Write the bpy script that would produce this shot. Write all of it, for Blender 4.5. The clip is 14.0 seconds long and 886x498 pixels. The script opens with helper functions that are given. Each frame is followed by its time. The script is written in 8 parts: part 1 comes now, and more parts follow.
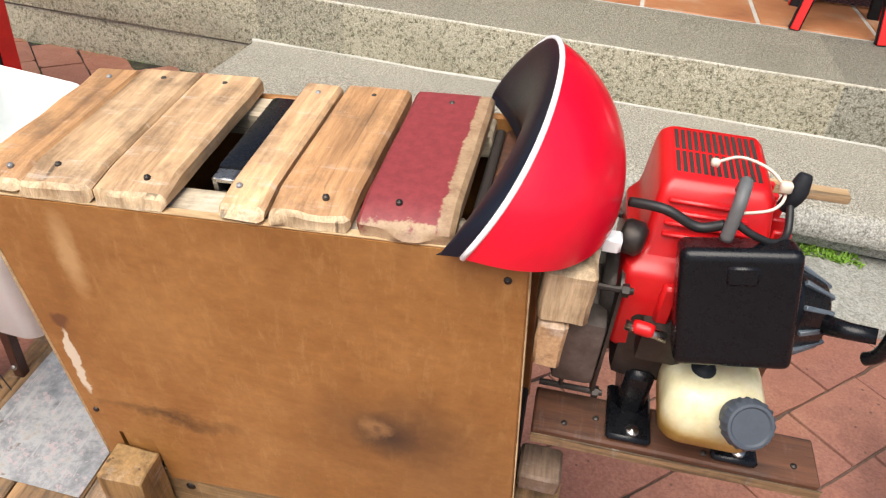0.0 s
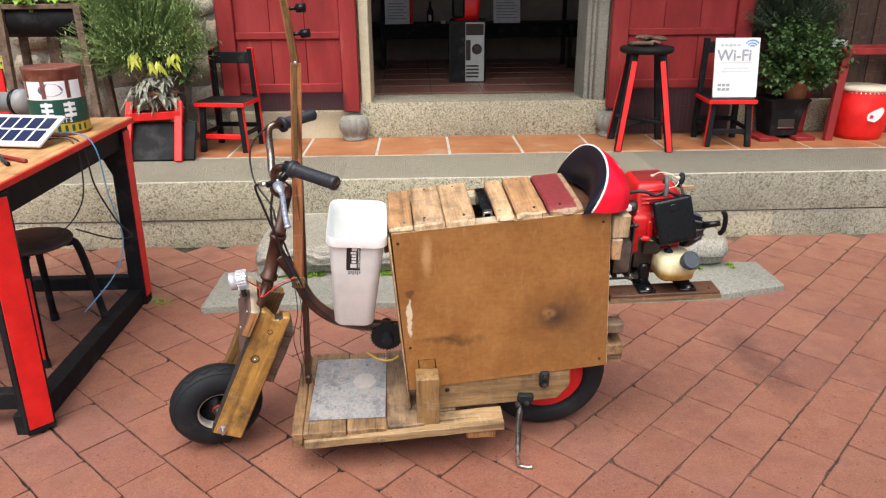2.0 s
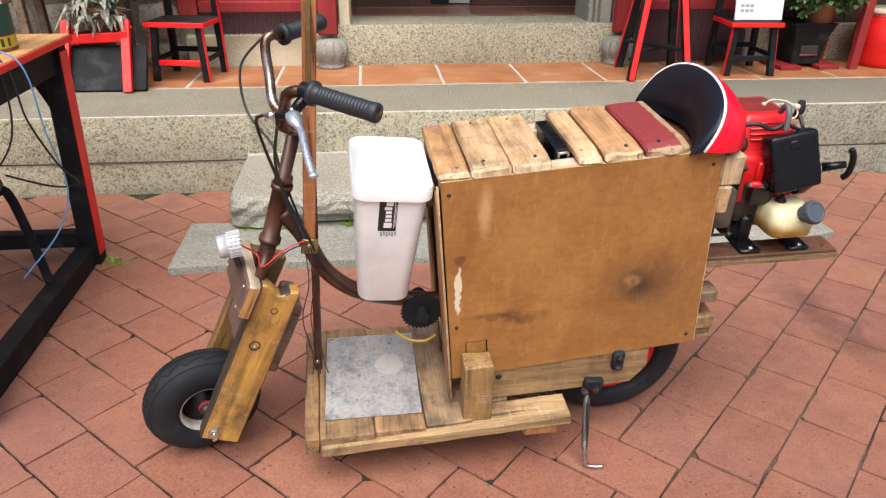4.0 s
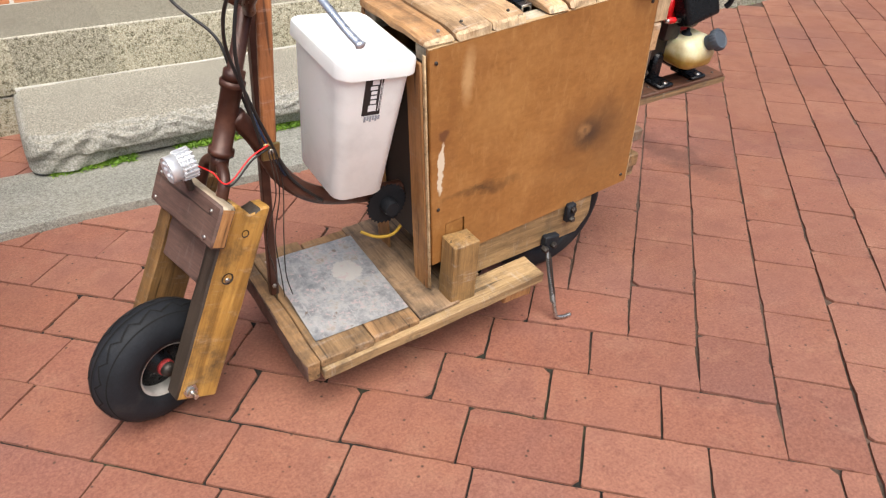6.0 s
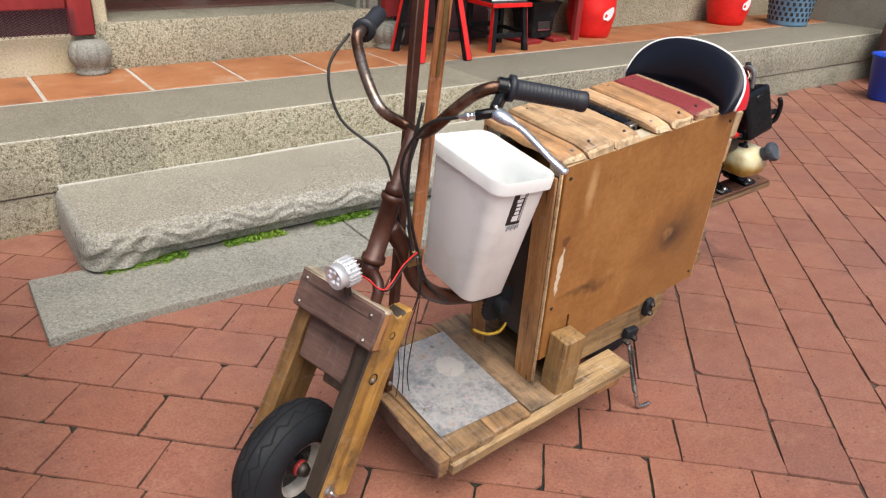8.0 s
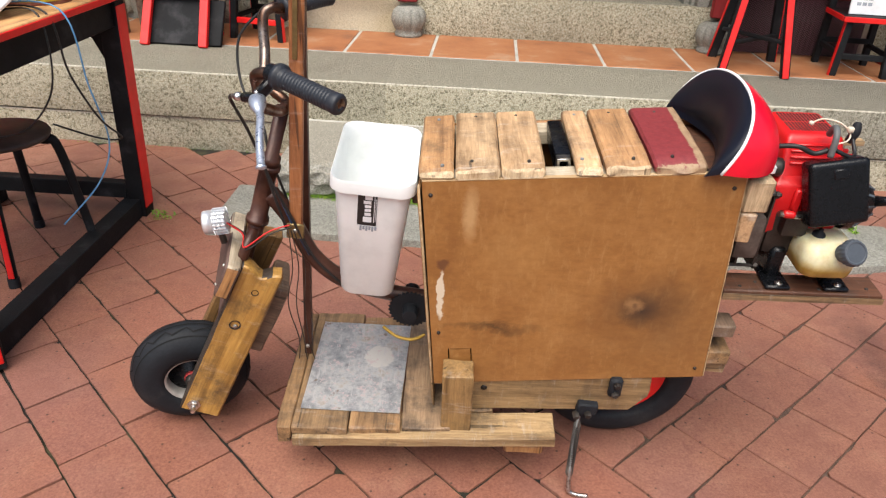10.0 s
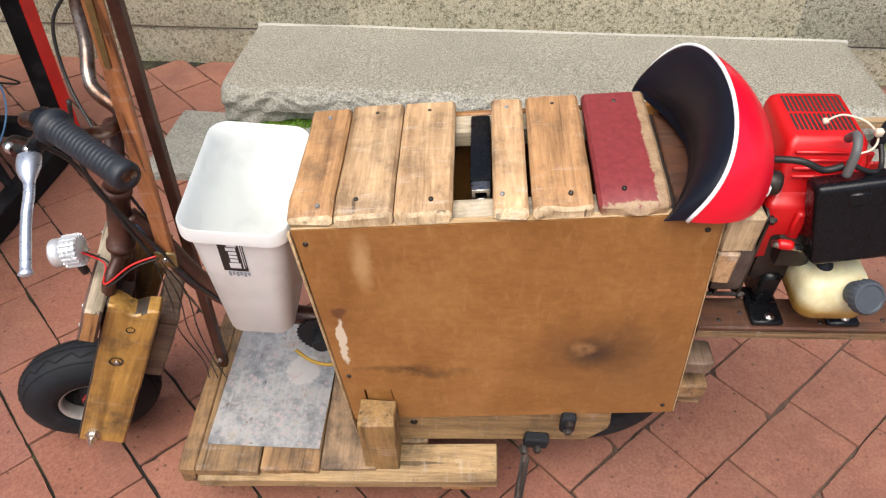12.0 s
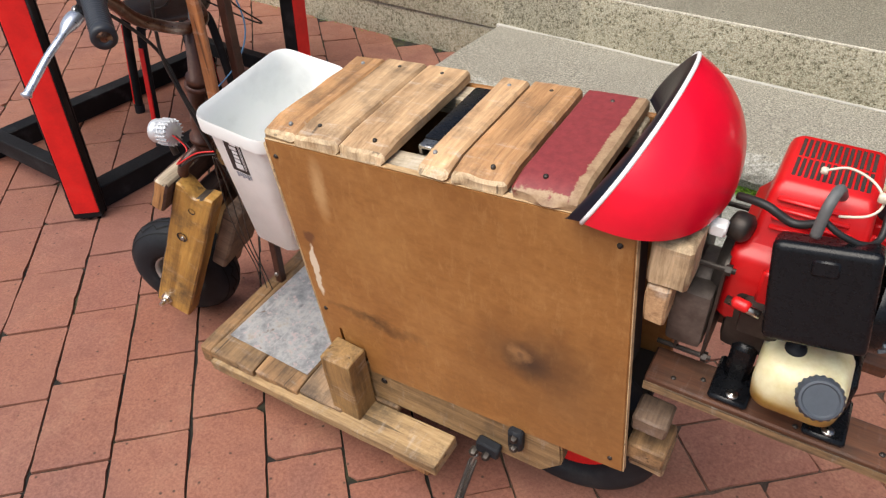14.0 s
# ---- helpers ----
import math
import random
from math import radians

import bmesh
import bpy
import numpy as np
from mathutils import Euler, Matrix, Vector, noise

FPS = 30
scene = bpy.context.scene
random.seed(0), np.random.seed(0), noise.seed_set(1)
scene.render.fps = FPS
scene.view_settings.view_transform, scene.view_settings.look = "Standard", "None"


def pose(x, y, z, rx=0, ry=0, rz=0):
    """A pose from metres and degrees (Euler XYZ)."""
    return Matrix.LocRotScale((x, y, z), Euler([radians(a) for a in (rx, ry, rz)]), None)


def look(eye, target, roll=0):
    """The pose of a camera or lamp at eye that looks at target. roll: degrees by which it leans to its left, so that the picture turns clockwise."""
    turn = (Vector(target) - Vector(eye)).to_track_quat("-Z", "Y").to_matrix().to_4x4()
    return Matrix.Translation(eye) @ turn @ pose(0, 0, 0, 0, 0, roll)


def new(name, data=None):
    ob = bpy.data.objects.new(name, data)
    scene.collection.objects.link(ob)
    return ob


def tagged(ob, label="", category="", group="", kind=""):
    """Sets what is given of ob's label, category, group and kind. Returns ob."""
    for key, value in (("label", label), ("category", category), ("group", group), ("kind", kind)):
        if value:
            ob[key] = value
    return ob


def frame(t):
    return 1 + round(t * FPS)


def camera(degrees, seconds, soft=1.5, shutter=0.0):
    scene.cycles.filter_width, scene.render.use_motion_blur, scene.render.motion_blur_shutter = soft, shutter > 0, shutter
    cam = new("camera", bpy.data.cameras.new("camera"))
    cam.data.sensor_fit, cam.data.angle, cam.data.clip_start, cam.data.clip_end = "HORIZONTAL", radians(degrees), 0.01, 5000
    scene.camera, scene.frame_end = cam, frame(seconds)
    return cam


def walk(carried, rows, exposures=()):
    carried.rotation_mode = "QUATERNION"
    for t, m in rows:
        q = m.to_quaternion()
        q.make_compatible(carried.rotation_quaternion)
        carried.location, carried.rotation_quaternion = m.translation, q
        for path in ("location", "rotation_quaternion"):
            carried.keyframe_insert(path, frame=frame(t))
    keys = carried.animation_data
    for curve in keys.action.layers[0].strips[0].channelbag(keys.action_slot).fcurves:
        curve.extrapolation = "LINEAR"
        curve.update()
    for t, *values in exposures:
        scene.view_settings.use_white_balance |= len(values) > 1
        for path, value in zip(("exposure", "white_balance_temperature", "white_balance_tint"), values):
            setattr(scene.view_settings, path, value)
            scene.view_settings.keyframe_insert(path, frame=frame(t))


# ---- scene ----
cam = camera(63.9, 14.0, soft=1.25)
PATH = [
    (0, (0.113, 0.548, 1.250), (-0.218, 2.176, 0.079), 5.4),
    (0.5, (-0.113, 0.218, 1.311), (-0.073, 1.978, 0.295), 3.1),
    (1, (-0.253, -0.247, 1.415), (-0.258, 1.603, 0.577), 1.2),
    (1.5, (-0.395, -0.612, 1.512), (-0.347, 1.293, 0.805), 0.2),
    (2, (-0.462, -0.812, 1.474), (-0.400, 1.088, 0.755), -0.5),
    (2.5, (-0.454, -0.801, 1.449), (-0.445, 1.092, 0.708), -2.9),
    (2.7, (-0.463, -0.784, 1.449), (-0.468, 1.102, 0.693), -3.3),
    (4.8, (-0.926, -0.121, 1.235), (-0.461, 1.609, 0.276), 1.9),
    (5, (-0.988, -0.120, 1.225), (-0.441, 1.576, 0.249), 1.4),
    (5.5, (-1.060, -0.135, 1.257), (-0.411, 1.515, 0.263), 1.9),
    (6, (-1.211, -0.103, 1.221), (-0.347, 1.373, 0.124), 0.3),
    (6.5, (-1.394, 0.147, 1.252), (-0.414, 1.483, 0.076), 1.2),
    (7, (-1.542, 0.139, 1.246), (-0.373, 1.384, 0.145), -0.4),
    (7.5, (-1.631, 0.074, 1.276), (-0.499, 1.475, 0.337), 1.9),
    (7.7, (-1.649, 0.067, 1.289), (-0.530, 1.500, 0.385), 2.6),
    (9.8, (-0.550, -0.130, 1.352), (-0.516, 1.658, 0.386), -0.1),
    (10, (-0.438, -0.198, 1.355), (-0.522, 1.585, 0.385), 2.6),
    (10.5, (-0.198, -0.216, 1.357), (-0.423, 1.551, 0.378), 1.1),
    (11, (-0.065, -0.115, 1.385), (-0.273, 1.605, 0.322), 3.2),
    (11.5, (-0.114, 0.112, 1.458), (-0.347, 1.715, 0.233), 4.2),
    (12, (-0.242, 0.292, 1.474), (-0.387, 1.822, 0.143), -0.6),
    (12.5, (-0.261, 0.247, 1.448), (-0.371, 1.773, 0.111), -1.4),
    (13, (-0.245, 0.218, 1.446), (-0.475, 1.898, 0.325), -2.3),
    (13.5, (-0.033, 0.245, 1.417), (-0.531, 1.863, 0.294), -4.3),
    (14, (0.287, 0.394, 1.374), (-0.622, 1.722, 0.131), -0.6),
]
walk(cam, [(t, look(eye, target, roll)) for t, eye, target, roll in PATH], [(0, 0.68), (1.0, 0.51), (1.5, 0.49), (2.5, 0.68), (5.0, 0.70), (6.0, 0.69), (6.5, 0.71), (7.5, 0.48), (10.0, 0.55), (11.5, 0.53), (12.5, 0.46), (14.0, 0.40)])

# ---- light ----
world = bpy.data.worlds.new("sky")
scene.world = world
world.use_nodes = True
wt = world.node_tree
sky = wt.nodes.new("ShaderNodeTexSky")
sky.sky_type, sky.sun_disc = "NISHITA", False
SUN_ELEV, SUN_AZ = 62.0, 192.0
sky.sun_elevation, sky.sun_rotation = radians(SUN_ELEV), radians(SUN_AZ)
sky.air_density, sky.dust_density, sky.ozone_density = 1.0, 4.0, 1.0
back = wt.nodes["Background"]
back.inputs["Strength"].default_value = 0.10
wt.links.new(sky.outputs[0], back.inputs["Color"])
sun = new("sun", bpy.data.lights.new("sun", "SUN"))
sun.data.energy, sun.data.angle, sun.data.color = 3.0, radians(56), (1.0, 0.965, 0.90)
sun_way = Vector((math.sin(radians(SUN_AZ)) * math.cos(radians(SUN_ELEV)), math.cos(radians(SUN_AZ)) * math.cos(radians(SUN_ELEV)), math.sin(radians(SUN_ELEV))))
sun.matrix_world = look(sun_way * 20, (0, 0, 0))
scene.view_settings.exposure = 0.68


# ---- materials ----
def shader(name):
    m = bpy.data.materials.new(name)
    m.use_nodes = True
    return m, m.node_tree, m.node_tree.nodes["Principled BSDF"]


def put(nt, kind, **sockets):
    n = nt.nodes.new(kind)
    for k, v in sockets.items():
        n.inputs[k.replace("_", " ")].default_value = v
    return n


def coords(nt, stretch=(1, 1, 1), vary=True):
    tex = nt.nodes.new("ShaderNodeTexCoord")
    mp = nt.nodes.new("ShaderNodeMapping")
    mp.inputs["Scale"].default_value = stretch
    nt.links.new(tex.outputs["Object"], mp.inputs["Vector"])
    if vary:
        info = nt.nodes.new("ShaderNodeObjectInfo")
        mul = nt.nodes.new("ShaderNodeMath")
        mul.operation = "MULTIPLY"
        mul.inputs[1].default_value = 37.0
        nt.links.new(info.outputs["Random"], mul.inputs[0])
        nt.links.new(mul.outputs[0], mp.inputs["Location"])
    return mp.outputs["Vector"]


def noise_fac(nt, vec, scale, detail=6.0, rough=0.6, warp=0.0):
    n = put(nt, "ShaderNodeTexNoise", Scale=scale, Detail=detail, Roughness=rough, Distortion=warp)
    nt.links.new(vec, n.inputs["Vector"])
    return n.outputs["Fac"]


def ramp(nt, fac, stops):
    r = nt.nodes.new("ShaderNodeValToRGB")
    e = r.color_ramp.elements
    while len(e) < len(stops):
        e.new(0.5)
    for el, (p, c) in zip(e, stops):
        el.position, el.color = p, (*c, 1) if len(c) == 3 else c
    nt.links.new(fac, r.inputs["Fac"])
    return r.outputs["Color"]


def mixed(nt, fac, a, b, mode="MIX"):
    n = nt.nodes.new("ShaderNodeMix")
    n.data_type, n.blend_type = "RGBA", mode
    for sock, v in ((n.inputs[0], fac), (n.inputs[6], a), (n.inputs[7], b)):
        if isinstance(v, (int, float)):
            sock.default_value = v
        elif isinstance(v, tuple):
            sock.default_value = (*v, 1)
        else:
            nt.links.new(v, sock)
    return n.outputs[2]


def ranged(nt, fac, a, b, lo=0.0, hi=1.0):
    n = nt.nodes.new("ShaderNodeMapRange")
    for k, v in (("From Min", lo), ("From Max", hi), ("To Min", a), ("To Max", b)):
        n.inputs[k].default_value = v
    nt.links.new(fac, n.inputs["Value"])
    return n.outputs[0]


def bumped(nt, b, fac, strength, dist=0.002):
    n = put(nt, "ShaderNodeBump", Strength=strength, Distance=dist)
    nt.links.new(fac, n.inputs["Height"])
    nt.links.new(n.outputs[0], b.inputs["Normal"])


def surf(name, stops, scale=6.0, grain=60.0, rough=(0.5, 0.8), bump=0.25, metal=0.0, stretch=(1, 1, 1), speck=0.15, dist=0.002, vary=True, coat=0.0):
    """A surface with broad patches of the colours in stops, fine grain and relief."""
    m, nt, b = shader(name)
    vec = coords(nt, stretch, vary)
    broad, fine = noise_fac(nt, vec, scale), noise_fac(nt, vec, grain, 4.0, 0.7)
    col = ramp(nt, ranged(nt, broad, 0, 1, 0.25, 0.75), stops)
    col = mixed(nt, speck, col, ramp(nt, fine, [(0.3, (0, 0, 0)), (0.7, (1, 1, 1))]), "SOFT_LIGHT")
    nt.links.new(col, b.inputs["Base Color"])
    nt.links.new(ranged(nt, fine, *rough), b.inputs["Roughness"])
    b.inputs["Metallic"].default_value = metal
    b.inputs["Coat Weight"].default_value = coat
    if bump:
        bumped(nt, b, fine, bump, dist)
    return m


def wood(name, dark, light, axis=0, knots=0.5, dirt=0.4, rough=(0.5, 0.75), tint=0.18, rings=34.0, scuff=0.3):
    """Sawn wood with grain along an axis, knots, and grey dirt in patches."""
    m, nt, b = shader(name)
    st = [1.0, 1.0, 1.0]
    st[axis] = 0.09
    vec = coords(nt, tuple(st))
    plain = coords(nt)
    g1 = noise_fac(nt, vec, rings, 6, 0.65, 0.6)
    g2 = noise_fac(nt, vec, rings * 6, 4, 0.7)
    big = noise_fac(nt, plain, 5.0, 3)
    col = ramp(nt, ranged(nt, g1, 0, 1, 0.3, 0.7), [(0.0, dark), (0.55, light), (1.0, tuple(min(1, c * 1.25) for c in light))])
    info = nt.nodes.new("ShaderNodeObjectInfo")
    col = mixed(nt, tint, col, ramp(nt, info.outputs["Random"], [(0, (0.25, 0.16, 0.09)), (0.4, (0.62, 0.45, 0.3)), (0.7, (0.55, 0.3, 0.12)), (1, (0.75, 0.6, 0.42))]), "OVERLAY")
    v = put(nt, "ShaderNodeTexVoronoi", Scale=7.0, Randomness=1.0)
    sv = [1.0, 1.0, 1.0]
    sv[axis] = 0.55
    nt.links.new(coords(nt, tuple(sv)), v.inputs["Vector"])
    kn = ranged(nt, v.outputs["Distance"], 1, 0, 0.03, 0.14)
    km = nt.nodes.new("ShaderNodeMath")
    km.operation = "MULTIPLY"
    km.inputs[1].default_value = knots
    nt.links.new(kn, km.inputs[0])
    col = mixed(nt, km.outputs[0], col, tuple(c * 0.28 for c in dark))
    stain = ranged(nt, noise_fac(nt, plain, 13, 6, 0.72), 0, dirt, 0.48, 0.72)
    col = mixed(nt, stain, col, (0.052, 0.038, 0.027))
    col = mixed(nt, 0.25, col, ramp(nt, big, [(0.3, (0.3, 0.3, 0.3)), (0.7, (0.75, 0.72, 0.68))]), "OVERLAY")
    # fine cracks along the grain, pale scuffs across it
    sc = [1.0, 1.0, 1.0]
    sc[axis] = 0.015
    crack = noise_fac(nt, coords(nt, tuple(sc)), 70.0, 2, 0.5)
    col = mixed(nt, ranged(nt, crack, 0, 0.7, 0.66, 0.70), col, tuple(c * 0.2 for c in dark))
    ss = [0.3, 0.3, 0.3]
    ss[axis] = 1.6
    rub = noise_fac(nt, coords(nt, tuple(ss)), 42, 5, 0.75)
    col = mixed(nt, ranged(nt, rub, 0, scuff, 0.56, 0.72), col, tuple(0.5 * c + 0.32 for c in light))
    nt.links.new(col, b.inputs["Base Color"])
    col = mixed(nt, 0.45, col, ramp(nt, g2, [(0.3, (0.12, 0.12, 0.12)), (0.7, (0.85, 0.85, 0.85))]), "SOFT_LIGHT")
    nt.links.new(col, b.inputs["Base Color"])
    nt.links.new(ranged(nt, g2, *rough), b.inputs["Roughness"])
    high = mixed(nt, 0.5, g2, g1)
    bumped(nt, b, high, 0.5, 0.002)
    return m


def plain(name, col, rough=0.45, metal=0.0, wear=0.12, scale=30.0, coat=0.0, bump=0.05):
    return surf(name, [(0, tuple(c * 0.82 for c in col)), (0.5, col), (1, tuple(min(1.0, c * 1.12) for c in col))], scale * 0.3, scale * 4, (max(0.03, rough - 0.08), min(1, rough + 0.1)), bump, metal, speck=wear, coat=coat, dist=0.001)


MAT_slat = wood("sawn pine", (0.26, 0.165, 0.085), (0.50, 0.355, 0.210), 1, 0.9, 0.65, tint=0.25, scuff=0.6)
MAT_slat2 = wood("orange sawn pine", (0.19, 0.098, 0.042), (0.40, 0.230, 0.108), 1, 0.9, 0.65, tint=0.2, scuff=0.45)
MAT_endgrain = wood("furry sawn end grain", (0.30, 0.20, 0.105), (0.56, 0.43, 0.27), 2, 0.0, 0.6, tint=0.1, rings=70, scuff=0.5)
MAT_railgrey = wood("greyed pine rail", (0.22, 0.185, 0.13), (0.46, 0.40, 0.30), 0, 0.5, 0.6, tint=0.1)
# dirt, plus the seat box's shade put into the wood colour
MAT_dirtshade = wood("dirty, shade-darkened pallet wood", (0.0525, 0.0375, 0.027), (0.255, 0.18, 0.112), 1, 0.5, 0.9, scuff=0.2)
MAT_greyx = wood("weathered dark beam wood", (0.038, 0.021, 0.017), (0.105, 0.062, 0.050), 0, 0.5, 0.6, (0.5, 0.8), tint=0.05, scuff=0.14)
MAT_long = wood("pallet wood lengthwise", (0.1126, 0.0759, 0.0429), (0.2772, 0.1980, 0.1126), 0, 0.7, 0.75, tint=0.35)
MAT_swing = wood("yellowed plank wood", (0.135, 0.080, 0.034), (0.30, 0.195, 0.092), 0, 0.6, 0.6, tint=0.1)
MAT_cross = wood("pallet wood crosswise", (0.1012, 0.0651, 0.0334), (0.2640, 0.1760, 0.0924), 1, 0.8, 0.85, tint=0.35)
MAT_rail = wood("pale rail wood", (0.145, 0.09, 0.042), (0.33, 0.23, 0.118), 0, 0.8, 0.9, tint=0.1, scuff=0.4)
MAT_block = wood("olive stained block", (0.1200, 0.0656, 0.0208), (0.2720, 0.1640, 0.0624), 2, 0.5, 0.5, tint=0.1, scuff=0.45)
MAT_up = wood("stained post wood", (0.1920, 0.0896, 0.0307), (0.3456, 0.1888, 0.0768), 2, 0.4, 0.25, (0.35, 0.55))
MAT_fork = wood("varnished yellow wood", (0.16, 0.078, 0.018), (0.43, 0.245, 0.062), 2, 0.9, 0.8, (0.3, 0.5), tint=0.1, rings=16, scuff=0.3)
MAT_forkfar = wood("dark brown fork wood", (0.07, 0.040, 0.015), (0.175, 0.10, 0.038), 2, 0.6, 0.5, (0.35, 0.6))
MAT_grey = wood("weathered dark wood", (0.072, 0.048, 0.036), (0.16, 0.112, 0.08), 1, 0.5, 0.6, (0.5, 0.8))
MAT_greyup = wood("near-black leg wood", (0.0096, 0.0072, 0.0054), (0.0372, 0.0270, 0.0192), 2, 0.5, 0.6, (0.45, 0.7), tint=0.05, scuff=0.06)
MAT_brownbar = wood("brown varnished strip", (0.17, 0.062, 0.026), (0.34, 0.145, 0.058), 2, 0.2, 0.3, (0.3, 0.5))
MAT_board = wood("dark plywood board", (0.040, 0.015, 0.008), (0.098, 0.039, 0.019), 0, 0.3, 0.5, scuff=0.10, tint=0.05)
MAT_edge = wood("plywood edge", (0.304, 0.208, 0.104), (0.496, 0.376, 0.224), 0, 0.1, 0.4)
# near-black: the shade of insides and openings is put into this colour
MAT_dark = plain("shade and dark parts", (0.03, 0.022, 0.018), 0.8)
MAT_rust = surf("rust brown paint", [(0, (0.028, 0.010, 0.007)), (0.5, (0.060, 0.022, 0.014)), (1, (0.105, 0.045, 0.028))], 14, 120, (0.28, 0.5), 0.3, 0.2)
MAT_wornchrome = surf("worn chrome over rust", [(0, (0.055, 0.025, 0.016)), (0.50, (0.095, 0.048, 0.030)), (0.74, (0.26, 0.21, 0.18)), (1, (0.60, 0.58, 0.56))], 9, 90, (0.18, 0.42), 0.2, 0.85)
MAT_steel = surf("worn bright steel", [(0, (0.28, 0.25, 0.22)), (0.5, (0.5, 0.48, 0.45)), (1, (0.68, 0.66, 0.63))], 20, 150, (0.18, 0.4), 0.1, 1.0)
MAT_alu = surf("cast aluminium", [(0, (0.58, 0.59, 0.60)), (1, (0.80, 0.82, 0.84))], 12, 90, (0.2, 0.38), 0.12, 1.0)
MAT_palerim = surf("pale worn rim", [(0, (0.34, 0.33, 0.30)), (0.5, (0.50, 0.48, 0.45)), (1, (0.62, 0.60, 0.56))], 20, 120, (0.4, 0.6), 0.15, 0.4)
MAT_dullalu = surf("dull grey alloy", [(0, (0.16, 0.16, 0.16)), (0.5, (0.27, 0.27, 0.27)), (1, (0.38, 0.37, 0.36))], 20, 120, (0.45, 0.65), 0.15, 0.5)
MAT_lamp = surf("bright satin alloy", [(0, (0.62, 0.63, 0.65)), (1, (0.80, 0.81, 0.83))], 12, 90, (0.28, 0.42), 0.08, 0.55)
MAT_lever = surf("greyed polished alloy", [(0, (0.36, 0.40, 0.47)), (0.5, (0.50, 0.54, 0.62)), (1, (0.70, 0.74, 0.81))], 24, 110, (0.2, 0.38), 0.1, 0.75)
MAT_oldmetal = surf("oily metal", [(0, (0.02, 0.018, 0.016)), (0.5, (0.06, 0.051, 0.045)), (1, (0.13, 0.118, 0.10))], 14, 120, (0.35, 0.6), 0.2, 0.7)
MAT_gearbox = surf("oily cast casing", [(0, (0.045, 0.034, 0.028)), (0.5, (0.10, 0.080, 0.068)), (1, (0.19, 0.16, 0.14))], 16, 110, (0.35, 0.6), 0.2, 0.35)
MAT_rubber = surf("black rubber", [(0, (0.009, 0.010, 0.012)), (0.6, (0.016, 0.018, 0.022)), (1, (0.036, 0.036, 0.036))], 10, 160, (0.5, 0.7), 0.15)
MAT_rubber.node_tree.nodes["Principled BSDF"].inputs["Specular IOR Level"].default_value = 0.2
MAT_groove = plain("groove black", (0.002, 0.002, 0.002), 0.95)
MAT_grip = plain("dark grey grip rubber", (0.016, 0.019, 0.026), 0.5)
MAT_blackplastic = plain("black plastic", (0.005, 0.0055, 0.007), 0.27)
MAT_blackplastic.node_tree.nodes["Principled BSDF"].inputs["Specular IOR Level"].default_value = 0.28
MAT_tape = plain("black cable", (0.012, 0.012, 0.012), 0.5)
MAT_whiteplastic = plain("white plastic", (0.90, 0.90, 0.895), 0.3, wear=0.04)
MAT_binplastic = plain("thin white plastic", (0.94, 0.965, 0.945), 0.3, wear=0.02)
bt = MAT_binplastic.node_tree
glowthrough, blend = put(bt, "ShaderNodeBsdfTranslucent", Color=(0.95, 0.96, 0.97, 1)), put(bt, "ShaderNodeMixShader", Fac=0.12)
bt.links.new(bt.nodes["Principled BSDF"].outputs[0], blend.inputs[1])
bt.links.new(glowthrough.outputs[0], blend.inputs[2])
bt.links.new(blend.outputs[0], bt.nodes["Material Output"].inputs["Surface"])
MAT_navy = plain("navy vinyl", (0.005, 0.006, 0.013), 0.36, scale=60, bump=0.1)
MAT_navy.node_tree.nodes["Principled BSDF"].inputs["Specular IOR Level"].default_value = 0.35
MAT_redvinyl = plain("glossy red vinyl", (0.76, 0.002, 0.024), 0.34, wear=0.03, coat=0.3)
MAT_engred = plain("red engine plastic", (0.55, 0.008, 0.010), 0.33, wear=0.08)
MAT_redpaint = surf("scarlet paint", [(0, (0.58, 0.008, 0.008)), (0.6, (0.80, 0.012, 0.010)), (1, (0.80, 0.035, 0.028))], 9, 120, (0.4, 0.6), 0.15)
MAT_blackpaint = surf("black painted wood", [(0, (0.006, 0.006, 0.007)), (0.6, (0.012, 0.0125, 0.014)), (1, (0.04, 0.04, 0.043))], 9, 100, (0.5, 0.75), 0.25)
MAT_blackpaint.node_tree.nodes["Principled BSDF"].inputs["Specular IOR Level"].default_value = 0.16
MAT_greylid = plain("grey rubber cap", (0.055, 0.066, 0.082), 0.5)
MAT_tank = plain("yellowed translucent tank", (0.46, 0.385, 0.18), 0.35, wear=0.1)
MAT_tank.node_tree.nodes["Principled BSDF"].inputs["Subsurface Weight"].default_value = 0.25
MAT_tank.node_tree.nodes["Principled BSDF"].inputs["Subsurface Radius"].default_value = (0.02, 0.012, 0.005)
tt = MAT_tank.node_tree
where, level = tt.nodes.new("ShaderNodeTexCoord"), tt.nodes.new("ShaderNodeSeparateXYZ")
tt.links.new(where.outputs["Object"], level.inputs[0])
mottle = noise_fac(tt, where.outputs["Object"], 38, 5, 0.65)
hull = ramp(tt, mottle, [(0.3, (0.52, 0.45, 0.24)), (0.7, (0.70, 0.66, 0.46))])
fuel = ramp(tt, mottle, [(0.3, (0.34, 0.20, 0.030)), (0.7, (0.50, 0.34, 0.080))])
tt.links.new(mixed(tt, ranged(tt, level.outputs["Z"], 1, 0, 0.612, 0.634), hull, fuel), tt.nodes["Principled BSDF"].inputs["Base Color"])
MAT_cord = plain("pale plastic tie", (0.68, 0.60, 0.47), 0.5)
MAT_redwire = plain("red wire", (0.6, 0.02, 0.02), 0.4)
MAT_bluewire = plain("blue wire", (0.12, 0.32, 0.58), 0.4)
